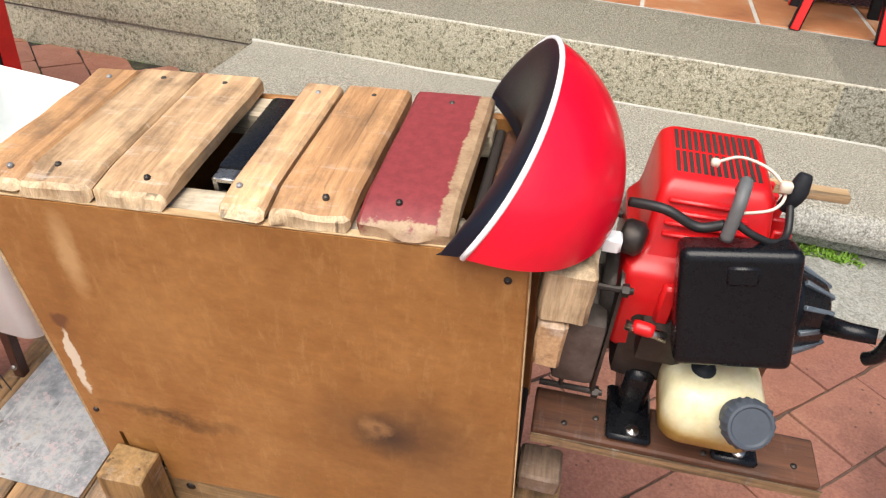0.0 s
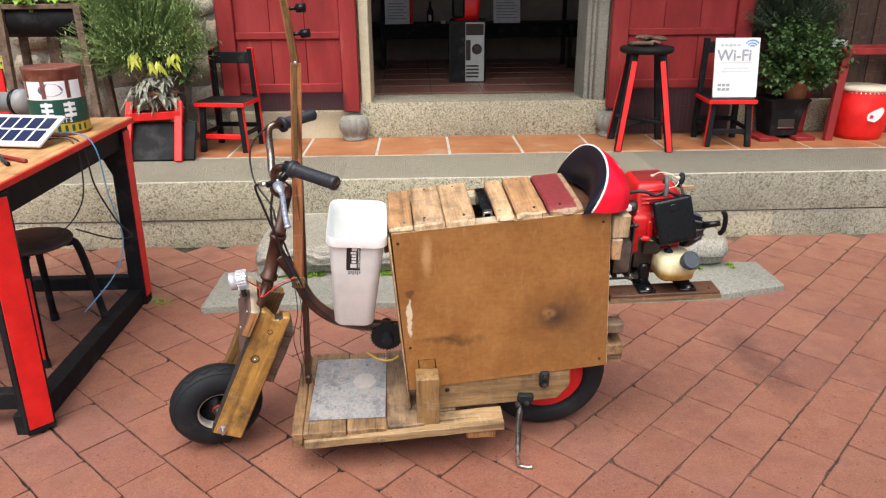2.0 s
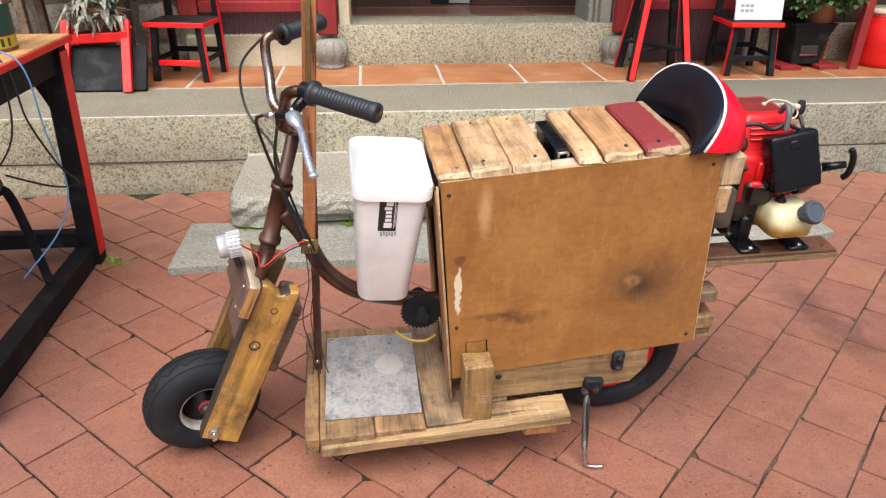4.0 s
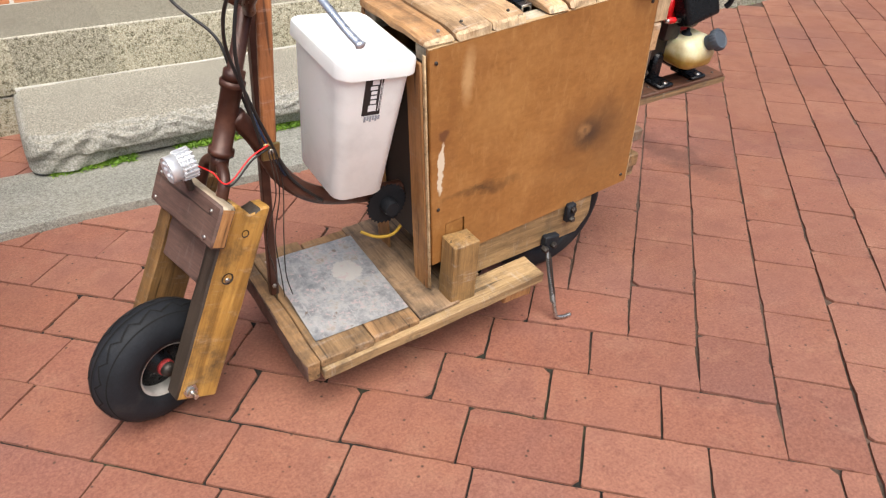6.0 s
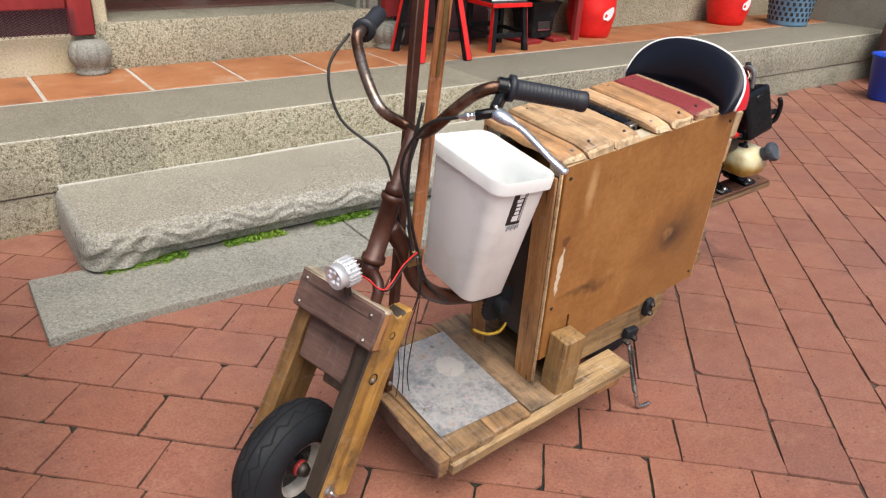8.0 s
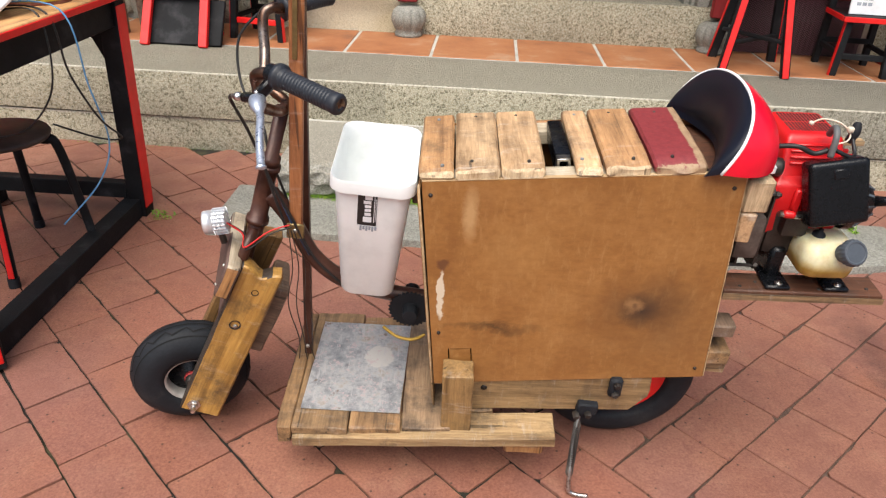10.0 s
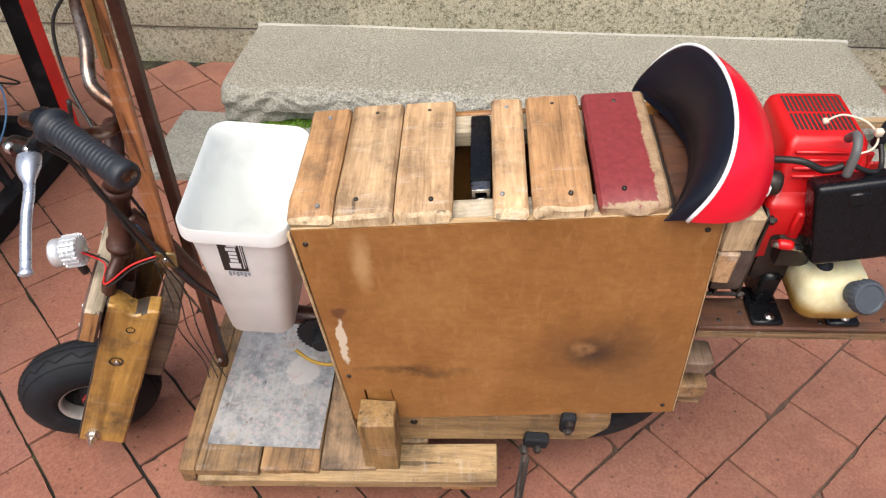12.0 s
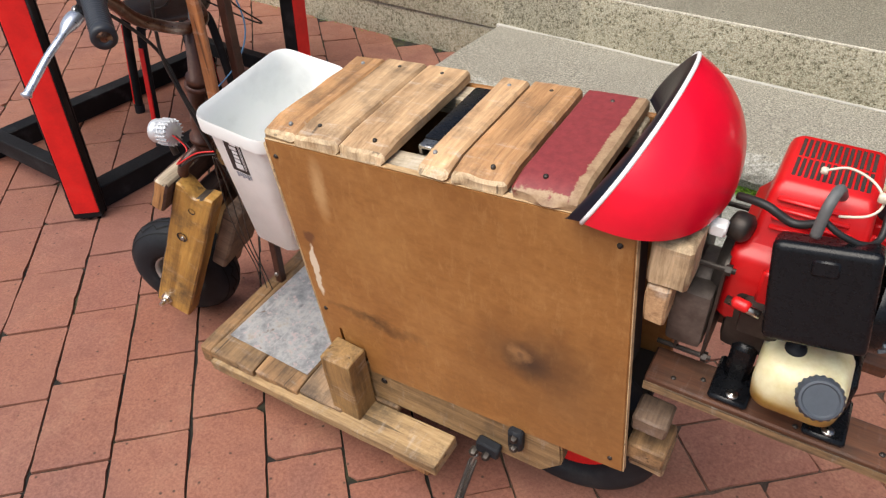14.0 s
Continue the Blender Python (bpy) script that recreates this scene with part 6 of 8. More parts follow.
box(bm, (0.220, 0.160, 0.876), (0.229, 0.170, 0.884), 0.002)
part("cable_tie", bm, MAT_cord, engine, "pale plastic cable tie", True)
# recoil starter and pull handle
RM = frame_of((0.335, 0.150, 0.705), (1, 0, 0))
bm = bmesh.new()
prof = [(0.062, 0), (0.062, 0.018), (0.056, 0.022), (0.042, 0.055), (0.034, 0.060), (0, 0.060)]
lathe(bm, prof, 40, RM)
starter = part("recoil_starter", bm, MAT_blackplastic, engine, "black finned recoil starter", True)
for k in range(12):
    bm = bmesh.new()
    m = RM @ pose(0, 0, 0, 0, 0, 30 * k)
    bar(bm, m @ Vector((0.058, 0, 0.022)), m @ Vector((0.036, 0, 0.061)), 0.006, 0.007, m.to_3x3() @ Vector((1, 0, 0)), 0.001)
    part("fin", bm, plain("grey fin plastic", (0.09, 0.11, 0.13), 0.4) if k == 0 else bpy.data.materials["grey fin plastic"], starter)
bm = bmesh.new()
tube(bm, [(0.380, 0.100, 0.735), (0.400, 0.088, 0.742), (0.425, 0.078, 0.750)], [0.012, 0.010, 0.009], 12)
tube(bm, curve([(0.426, 0.080, 0.790), (0.434, 0.074, 0.775), (0.436, 0.072, 0.75), (0.434, 0.074, 0.725), (0.426, 0.080, 0.712)], 5), [0.005] + [0.0078] * 19 + [0.005], 12)
part("pull_handle", bm, MAT_blackplastic, starter, "black T-shaped pull handle", True)
bm = bmesh.new()
box(bm, (0.28, 0.284, 0.776), (0.428, 0.304, 0.788), 0.002, None, 1, 0.001)
part("wood_stick", bm, MAT_edge, engine, "pale wooden stick")
bm = bmesh.new()
box(bm, (0.118, 0.078, 0.800), (0.140, 0.098, 0.820), 0.003)
part("terminal_block", bm, MAT_whiteplastic, engine, "white connector block")
bm = bmesh.new()
lathe(bm, [(0, 0), (0.018, 0), (0.020, 0.005), (0.020, 0.02), (0.014, 0.026), (0, 0.026)], 28, frame_of((0.142, 0.115, 0.802), (1, -0.3, 0)))
part("fan_housing", bm, MAT_oldmetal, engine, "small dark fan housing", True)

# ---- white bin hooked before the box ----
BIN = LEANED @ pose(-0.7095, 0.152, 0.480, 3.6, 5.0, 0)
bin_ = thing("waste_bin", BIN, "white plastic waste bin hung on the wooden scooter", "bin")
bm = bmesh.new()
levels = [(0.116, 0.186, 0.028, -0.012), (0.122, 0.196, 0.030, -0.006), (0.160, 0.236, 0.032, 0.284), (0.178, 0.256, 0.034, 0.285), (0.178, 0.256, 0.034, 0.309), (0.174, 0.252, 0.032, 0.314), (0.169, 0.247, 0.030, 0.311), (0.160, 0.236, 0.029, 0.300), (0.155, 0.231, 0.028, 0.270), (0.118, 0.190, 0.028, 0.0), (0.110, 0.182, 0.026, -0.006)]
rings = [[bm.verts.new((x, y, z)) for x, y in rounded(w, d, r, 6)] for w, d, r, z in levels]
n = len(rings[0])
for a, b in zip(rings, rings[1:]):
    for k in range(n):
        bm.faces.new((a[k], a[(k + 1) % n], b[(k + 1) % n], b[k]))
bm.faces.new(rings[0][::-1])
bm.faces.new(rings[-1])
part("body", bm, MAT_binplastic, bin_, smooth=False)
bm = bmesh.new()
STICK = pose(-0.002, -0.1002, 0, 3.9, 0, 0)
box(bm, (-0.026, 0, 0.202), (0.014, 0.0015, 0.2825), 0.0003, STICK)
lab = part("sticker", bm, MAT_blackink, bin_, "black sticker with pale print")
for a, b, x0, x1 in ((0.211, 0.225, -0.014, 0.004), (0.228, 0.236, -0.011, 0.002), (0.239, 0.246, -0.011, 0.002), (0.249, 0.256, -0.011, 0.002), (0.259, 0.267, -0.014, 0.002), (0.270, 0.280, -0.011, 0.004), (0.211, 0.280, 0.008, 0.0095), (0.215, 0.273, 0.0115, 0.0125)):
    bm = bmesh.new()
    box(bm, (x0, -0.0006, a), (x1, 0.0, b), 0.0001, STICK)
    part("print_bar", bm, MAT_paper, lab)
for k in range(6):
    bm = bmesh.new()
    box(bm, (-0.020 + 0.0062 * k, -0.0003, 0.187 + 0.003 * (k % 2)), (-0.0155 + 0.0062 * k, 0.0005, 0.1995), 0.0001, STICK)
    part("print_bar", bm, MAT_ink, lab)

# metal sheet lying on the deck
bm = bmesh.new()
nx, ny = 10, 12
gr = [[bm.verts.new((-0.872 + 0.243 * i / nx + 0.010 * j / ny, -0.020 + 0.327 * j / ny - 0.006 * i / nx, 0.1655 + 0.0016 * (1 + noise.noise(Vector((i * 0.5, j * 0.5, 1)))) )) for j in range(ny + 1)] for i in range(nx + 1)]
for i in range(nx):
    for j in range(ny):
        bm.faces.new((gr[i][j], gr[i + 1][j], gr[i + 1][j + 1], gr[i][j + 1]))
bmesh.ops.solidify(bm, geom=bm.faces[:], thickness=0.0012)
sheet = part("metal_sheet", bm, MAT_sheet, None)
sheet.matrix_world = LEANED
tagged(sheet, "scuffed galvanised metal sheet lying on the footboard", "metal sheet")

# ---- things on the terrace and beside it ----
def stick(name, p, q, w, d, mat, parent, up=(0, 1, 0), label=""):
    bm = bmesh.new()
    bar(bm, p, q, w, d, up, 0.003)
    return part(name, bm, mat, parent, label)


def slab_part(name, a, b, mat, parent, label="", bevel=0.004, m=None):
    bm = bmesh.new()
    box(bm, a, b, bevel, m)
    return part(name, bm, mat, parent, label)


# bar stool with gloves on it
bar_stool = thing("bar_stool", pose(1.045, 3.965, KERB_Z, 0, 0, -8), "tall round black stool with red-striped legs", "stool")
bm = bmesh.new()
lathe(bm, [(0, 0.615), (0.15, 0.615), (0.168, 0.622), (0.174, 0.638), (0.168, 0.655), (0.15, 0.660), (0, 0.660)], 40)
part("seat", bm, MAT_blackpaint, bar_stool, smooth=True)
for sx, sy in ((-1, -1), (1, -1), (-1, 1), (1, 1)):
    t, f = Vector((sx * 0.088, sy * 0.088, 0.618)), Vector((sx * 0.166, sy * 0.200, 0.0))
    leg = stick("leg", f, t, 0.045, 0.045, MAT_blackpaint, bar_stool)
    off = Vector((0, -0.0262, 0.004)) if sy < 0 else Vector((sx * 0.0250, 0, 0.0))
    stick("stripe", f + off, t + off * 1.22 - Vector((0, 0, 0.05)), 0.034, 0.006, MAT_redpaint, leg, (0, 1, 0) if sy < 0 else (1, 0, 0), "red painted stripe")
stick("stretcher", (-0.14, -0.15, 0.155), (0.14, 0.15, 0.155), 0.03, 0.02, MAT_blackpaint, bar_stool, (0, 0, 1))
stick("stretcher", (-0.14, 0.15, 0.175), (0.14, -0.15, 0.175), 0.03, 0.02, MAT_blackpaint, bar_stool, (0, 0, 1))
MAT_glove = surf("brown leather", [(0, (0.05, 0.028, 0.018)), (0.5, (0.11, 0.065, 0.045)), (1, (0.26, 0.18, 0.13))], 18, 90, (0.5, 0.75), 0.3)
for k, (dx, dy, rz) in enumerate(((-0.02, 0.0, 10), (0.03, 0.03, 200))):
    gl = thing("leather_glove", pose(1.045 + dx, 3.965 + dy, KERB_Z + 0.662 + 0.028 * k, 0, 0, rz), "crumpled brown leather work glove on the tall stool", "glove", "work gloves")
    bm = bmesh.new()
    box(bm, (-0.10, -0.045, 0), (0.02, 0.045, 0.028), 0.012, None, 2, 0.008, 2)
    for f in range(4):
        y = -0.036 + 0.024 * f
        tube(bm, curve([(0.01, y, 0.016), (0.05, y * 1.2, 0.026), (0.085, y * 1.3, 0.014)], 4), [0.012] * 8 + [0.008], 8)
    tube(bm, curve([(-0.05, -0.04, 0.015), (-0.02, -0.075, 0.02), (0.02, -0.085, 0.014)], 4), [0.013] * 8 + [0.008], 8)
    part("leather", bm, MAT_glove, gl, smooth=True)

# low stool with the notice leaning on a chair back
low = thing("small_chair", pose(1.632, 4.015, KERB_Z, 0, 0, -5), "small black chair with red edges carrying a notice", "chair", "small chairs")


def small_chair(ch, w=0.30, d=0.28, sh=0.315, bh=0.70, red_back=True):
    slab_part("seat", (-w / 2 - 0.02, -d / 2 - 0.015, sh - 0.018), (w / 2 + 0.02, d / 2, sh), MAT_blackpaint, ch)
    slab_part("seat_edge", (-w / 2 - 0.023, -d / 2 - 0.020, sh - 0.030), (w / 2 + 0.023, -d / 2 - 0.0155, sh - 0.002), MAT_redpaint, ch, "red painted seat edge")
    for sx in (-1, 1):
        slab_part("seat_edge", (sx * (w / 2 + 0.0205) - 0.002, -d / 2, sh - 0.030), (sx * (w / 2 + 0.0205) + 0.002, d / 2, sh - 0.002), MAT_redpaint, ch)
        lf = stick("leg", (sx * w / 2, -d / 2 + 0.0, 0), (sx * (w / 2 - 0.02), -d / 2 + 0.02, sh - 0.03), 0.036, 0.036, MAT_blackpaint, ch)
        stick("stripe", (sx * (w / 2 + 0.019), -d / 2, 0.002), (sx * (w / 2 - 0.001), -d / 2 + 0.02, sh - 0.032), 0.034, 0.003, MAT_redpaint, lf, (1, 0, 0))
        lb = stick("leg", (sx * w / 2, d / 2 + 0.015, 0), (sx * (w / 2 - 0.012), d / 2 - 0.01, bh), 0.036, 0.034, MAT_blackpaint, ch)
        if red_back:
            stick("stripe", (sx * (w / 2 + 0.019), d / 2 + 0.013, 0.002), (sx * (w / 2 + 0.007), d / 2 - 0.012, bh), 0.034, 0.003, MAT_redpaint, lb, (1, 0, 0))
            slab_part("post_cap", (sx * (w / 2 - 0.012) - 0.019, d / 2 - 0.030, bh), (sx * (w / 2 - 0.012) + 0.019, d / 2 + 0.010, bh + 0.006), MAT_redpaint, lb)
    stick("back_rail", (-w / 2 + 0.01, d / 2 - 0.008, bh - 0.06), (w / 2 - 0.01, d / 2 - 0.008, bh - 0.06), 0.022, 0.075, MAT_blackpaint, ch, (0, 0, 1))
    stick("stretcher", (-w / 2 + 0.01, -d / 2 + 0.012, 0.105), (w / 2 - 0.01, -d / 2 + 0.012, 0.105), 0.02, 0.032, MAT_redpaint if red_back else MAT_blackpaint, ch, (0, 0, 1), "red front stretcher" if red_back else "")
    stick("stretcher", (-w / 2 + 0.01, d / 2, 0.14), (w / 2 - 0.01, d / 2, 0.14), 0.02, 0.03, MAT_blackpaint, ch, (0, 0, 1))
    for sx in (-1, 1):
        stick("stretcher", (sx * (w / 2 - 0.005), -d / 2 + 0.02, 0.12), (sx * (w / 2 - 0.005), d / 2, 0.12), 0.018, 0.026, MAT_blackpaint, ch, (0, 0, 1))


small_chair(low, 0.27, 0.30, 0.320, 0.69, False)
chair = thing("small_chair", pose(-1.745, 4.075, KERB_Z, 0, 0, -10), "small black wooden chair with red painted edges", "chair", "small chairs")
small_chair(chair, 0.30, 0.27, 0.335, 0.655)

SG = pose(1.652, 3.925, KERB_Z + 0.322, -9, 0, -3)
sign = thing("notice_board", SG, "white framed notice about wireless internet on the small chair", "sign")
slab_part("board", (-0.146, 0.0, 0.0), (0.146, 0.010, 0.385), MAT_paper, sign, bevel=0.002)
FACE = pose(0, -0.0012, 0, 90, 0, 0)
letters("wifi_text", "Wi-Fi", 0.100, MAT_ink, FACE @ pose(-0.018, 0.270, 0), sign)
for k in range(5):
    slab_part("text_bar", (-0.110 + 0.027 * k, -0.0012, 0.331 + 0.002 * (k % 2)), (-0.092 + 0.027 * k, 0.0, 0.343), plain("faint blue print", (0.42, 0.50, 0.58), 0.6), sign, bevel=0)
for k in range(3):
    bm = bmesh.new()
    R = 0.018 + 0.017 * k
    pts = [(0.095 + R * math.cos(radians(a)), -0.0012, 0.318 + R * math.sin(radians(a))) for a in range(35, 146, 10)]
    tube(bm, pts, 0.0042, 6)
    part("wave_mark", bm, MAT_blueink, sign)
for z, w in ((0.222, 0.20), (0.186, 0.17), (0.165, 0.20)):
    slab_part("text_bar", (-w / 2, -0.0012, z), (w / 2, 0.0, z + 0.008), plain("faint print", (0.62, 0.64, 0.66), 0.6), sign, bevel=0)
for i in range(3):
    for j in range(2):
        slab_part("text_bar", (-0.115 + 0.028 * i, -0.0012, 0.045 + 0.028 * j), (-0.093 + 0.028 * i, 0.0, 0.062 + 0.028 * j), MAT_ink, sign, bevel=0)


# plants
def pot(parent, r=0.09, h=0.16, mat=MAT_terracotta, name="pot"):
    bm = bmesh.new()
    lathe(bm, [(0, 0), (r * 0.68, 0), (r * 0.9, h * 0.8), (r, h * 0.82), (r * 1.02, h), (r * 0.92, h), (r * 0.88, h * 0.9), (0, h * 0.88)], 28)
    return part(name, bm, mat, parent, smooth=True)


def bush(parent, centre, rad, n, mat, length, width, name="foliage", zmin=-0.4, sprig=7, seedv=1):
    """Sprigs of many small leaves on thin stems, uneven in outline."""
    r = random.Random(seedv)
    bm, stems = bmesh.new(), bmesh.new()
    c = Vector(centre)
    for _ in range(n):
        z, a = r.uniform(zmin, 1.0), r.uniform(0, 2 * math.pi)
        s = math.sqrt(max(0, 1 - z * z))
        d = Vector((s * math.cos(a), s * math.sin(a), z))
        k = r.uniform(0.25, 1.0) ** 0.6 * (1 + 0.35 * noise.noise(d * 2.3 + Vector((seedv, 0, 0))))
        tip = c + Vector((d.x * rad[0], d.y * rad[1], d.z * rad[2])) * k
        root = c + Vector((d.x * rad[0] * 0.15, d.y * rad[1] * 0.15, -rad[2] * 0.5))
        way = (tip - root).normalized()
        base = tip - way * length * sprig * 0.5
        tube(stems, [base, tip], 0.0016, 3, caps=False)
        for q in range(sprig):
            p = base.lerp(tip, q / max(1, sprig - 1))
            side = way.cross(Vector((r.uniform(-1, 1), r.uniform(-1, 1), r.uniform(-1, 1))))
            if side.length < 1e-3:
                continue
            leaf(bm, p, (side.normalized() + way * r.uniform(0.3, 1.0)), length * r.uniform(0.6, 1.2), width * r.uniform(0.7, 1.2), bend=0.15)
    tagged(part("stem", stems, mat, parent), kind="stuff")
    return part(name, bm, mat, parent)


rosemary = thing("potted_shrub", pose(-2.26, 4.06, KERB_Z), "large grey-green needle-leaved shrub in a pot", "plant", "potted plants")
pot(rosemary, 0.13, 0.26)
bush(rosemary, (-0.02, 0.0, 0.82), (0.50, 0.27, 0.46), 2600, MAT_needle, 0.038, 0.0075, sprig=11, seedv=2, zmin=-0.75)

# upturned small stool used as a plant stand
stand_t = thing("upturned_stool", pose(-2.165, 3.845, KERB_Z, 0, 0, 0), "upturned black and red stool used as a plant stand", "stool")
slab_part("seat_board", (-0.160, -0.012, 0.0), (0.255, 0.012, 0.26), MAT_blackpaint, stand_t, m=pose(0, -0.115, 0.0, -32, 0, 0))
for sx in (-1, 1):
    stick("leg", (sx * 0.165, -0.155, 0.0), (sx * 0.155, 0.035, 0.355), 0.048, 0.030, MAT_redpaint, stand_t, (0, 1, 0), "red painted leg")
    stick("leg", (sx * 0.15, 0.17, 0.0), (sx * 0.125, 0.03, 0.30), 0.040, 0.030, MAT_redpaint, stand_t)
stick("rail", (-0.17, -0.012, 0.262), (0.17, -0.012, 0.275), 0.03, 0.050, MAT_redpaint, stand_t, (0, 0, 1), "red painted rail")
slab_part("shelf", (-0.13, 0.0, 0.268), (0.13, 0.16, 0.284), MAT_blackpaint, stand_t)
spider = thing("striped_houseplant", pose(-2.16, 3.925, KERB_Z + 0.285), "clay pot with drooping pale striped leaves", "plant", "potted plants")
pot(spider, 0.085, 0.14)
bm = bmesh.new()
for _ in range(150):
    d = rand_dir(-0.1, 0.8)
    p = Vector((rng.uniform(-0.11, 0.11), rng.uniform(-0.09, 0.04), rng.uniform(0.05, 0.20)))
    leaf(bm, p, d + Vector((0, -0.5, -0.3)), rng.uniform(0.08, 0.14), rng.uniform(0.022, 0.034), bend=0.45)
part("foliage", bm, MAT_stripeleaf, spider)
lily = thing("yellow_leaved_plant", pose(-2.12, 3.99, KERB_Z + 0.285), "potted plant with yellow and fresh green hanging leaves", "plant", "potted plants")
pot(lily, 0.075, 0.13)
bm = bmesh.new()
for c in ((-0.11, -0.14, 0.35), (0.0, -0.15, 0.31), (0.12, -0.14, 0.35)):
    for _ in range(8):
        leaf(bm, Vector(c) + Vector((rng.uniform(-0.03, 0.03), rng.uniform(-0.02, 0.02), rng.uniform(-0.01, 0.04))), Vector((rng.uniform(-0.5, 0.5), rng.uniform(-0.6, 0), -1)), rng.uniform(0.06, 0.11), rng.uniform(0.018, 0.030), (0, -1, 0))
part("foliage", bm, MAT_yellowleaf, lily)
bm = bmesh.new()
for _ in range(26):
    d = rand_dir(0.1, 0.9)
    leaf(bm, (rng.uniform(-0.02, 0.16), rng.uniform(-0.05, 0.03), rng.uniform(0.14, 0.40)), d, rng.uniform(0.09, 0.17), rng.uniform(0.04, 0.07), bend=0.3)
part("broad_leaves", bm, MAT_leaf, lily)

# wooden plant trough at the wall
trough = thing("plant_trough", pose(-2.82, 4.06, KERB_Z), "weathered wooden stand with a dark trough of leafy plants", "plant stand")
for sx in (-1, 1):
    for sy in (-1, 1):
        stick("leg", (sx * 0.27, sy * 0.13, 0), (sx * 0.24, sy * 0.11, 0.95), 0.045, 0.045, MAT_grey, trough)
bm = bmesh.new()
tube(bm, [(-0.40, 0, 0.86), (-0.38, 0, 0.86), (0.30, 0, 0.86), (0.32, 0, 0.86)], [0.09, 0.11, 0.11, 0.09], 20)
part("trough", bm, MAT_blackpaint, trough, "black half-round trough", True)
stick("rail", (-0.42, -0.11, 0.94), (0.28, -0.11, 0.94), 0.03, 0.03, MAT_grey, trough, (0, 0, 1))
bush(trough, (-0.05, -0.02, 1.02), (0.42, 0.16, 0.17), 110, MAT_lime, 0.055, 0.040, sprig=4, seedv=5)
for k, (dx, h) in enumerate(((-0.36, 0.85), (0.42, 0.9))):
    pl = thing("wooden_plank", pose(-2.54 + dx, 4.20, KERB_Z, 6, 4, 0), "grey weathered plank leaning on the stone wall", "plank", "leaning planks")
    slab_part("board", (-0.04, -0.012, 0), (0.04, 0.012, h), MAT_grey, pl)


def red_drum(t, r=0.19, h=0.36):
    bm = bmesh.new()
    lathe(bm, [(0, 0), (r * 0.80, 0), (r * 0.86, h * 0.1), (r, h * 0.45), (r * 0.97, h * 0.75), (r * 0.88, h * 0.93), (r * 0.88, h * 0.95)], 40)
    body = part("body", bm, MAT_redpaint, t, "glossy red barrel body", True)
    bm = bmesh.new()
    lathe(bm, [(r * 0.90, h * 0.93), (r * 0.92, h * 0.95), (r * 0.88, h), (0, h * 1.005)], 40)
    part("head", bm, plain("cream drum skin", (0.62, 0.55, 0.42), 0.6), t, "cream drum skin", True)
    for k in range(40):
        a = 2 * math.pi * k / 40
        bm = bmesh.new()
        lathe(bm, [(0.006, 0), (0.005, 0.003), (0, 0.005)], 8, frame_of((r * 0.92 * math.cos(a), r * 0.92 * math.sin(a), h * 0.905), (math.cos(a), math.sin(a), 0.2)))
        part("stud", bm, MAT_alu, t)
    bm = bmesh.new()
    rr = random.Random(4)
    n = 14
    outl = []
    for k in range(n):
        a = 2 * math.pi * k / n
        q = rr.uniform(0.75, 1.1)
        x, z = 0.062 * q * math.cos(a), 0.052 * q * math.sin(a) + 0.02 * math.cos(a)
        outl.append((x, z))
    vs = []
    for x, z in outl:
        ang = -math.pi / 2 + 0.05 + x / r
        zz = h * 0.52 + z
        rad = r * (0.995 if zz < h * 0.7 else 0.975) + 0.002
        vs.append(bm.verts.new((rad * math.cos(ang), rad * math.sin(ang), zz)))
    cen = bm.verts.new((r * 1.004 * math.cos(-math.pi / 2 + 0.05), r * 1.004 * math.sin(-math.pi / 2 + 0.05), h * 0.52))
    for k in range(n):
        bm.faces.new((vs[k], vs[(k + 1) % n], cen))
    part("paint_patch", bm, MAT_paper, body, "cream painted patch")


floral = thing("floral_cloth_screen", pose(-3.37, 3.97, KERB_Z, -4, 0, 6), "low screen covered in red cloth with large pale flowers", "screen")
slab_part("cloth", (-0.30, -0.012, 0.0), (0.21, 0.012, 0.78), MAT_redpaint, floral)
for cx, cz, size in ((0.15, 0.60, 0.10), (0.10, 0.34, 0.07), (-0.10, 0.52, 0.09), (0.17, 0.20, 0.06)):
    bm = bmesh.new()
    for ring_, n in ((1.0, 9), (0.62, 7)):
        for k in range(n):
            a = 2 * math.pi * (k + 0.4 * ring_) / n
            leaf(bm, (cx, -0.0135 - 0.001 * (1.2 - ring_), cz), (math.cos(a), -0.02, math.sin(a)), size * ring_, size * 0.5 * ring_, (0, -1, 0), 0.02)
    part("flower", bm, MAT_yellowleaf, floral, "pale yellow flower")
for x, y in ((2.665, 4.14), (4.40, 4.12)):
    d = thing("red_drum", pose(x, y, KERB_Z), "red wooden drum with a cream skin and a pale paint patch", "drum", "red drums")
    red_drum(d)

# brazier with a pot plant, and the red frame behind
braz = thing("brazier", pose(2.10, 4.17, KERB_Z, 0, 0, 2), "black square brazier stove on red feet", "stove")
bm = lofted([(-0.10, 0.10, -0.10, 0.10, 0.015, 0.03), (-0.115, 0.115, -0.115, 0.115, 0.015, 0.18), (-0.14, 0.14, -0.14, 0.14, 0.015, 0.265), (-0.15, 0.15, -0.15, 0.15, 0.015, 0.28)], 3)
part("body", bm, MAT_blackpaint, braz)
slab_part("opening", (-0.06, -0.118, 0.085), (0.06, -0.105, 0.145), MAT_dark, braz)
slab_part("grate", (-0.062, -0.121, 0.080), (0.062, -0.112, 0.092), plain("dull plum paint", (0.16, 0.03, 0.04), 0.5), braz)
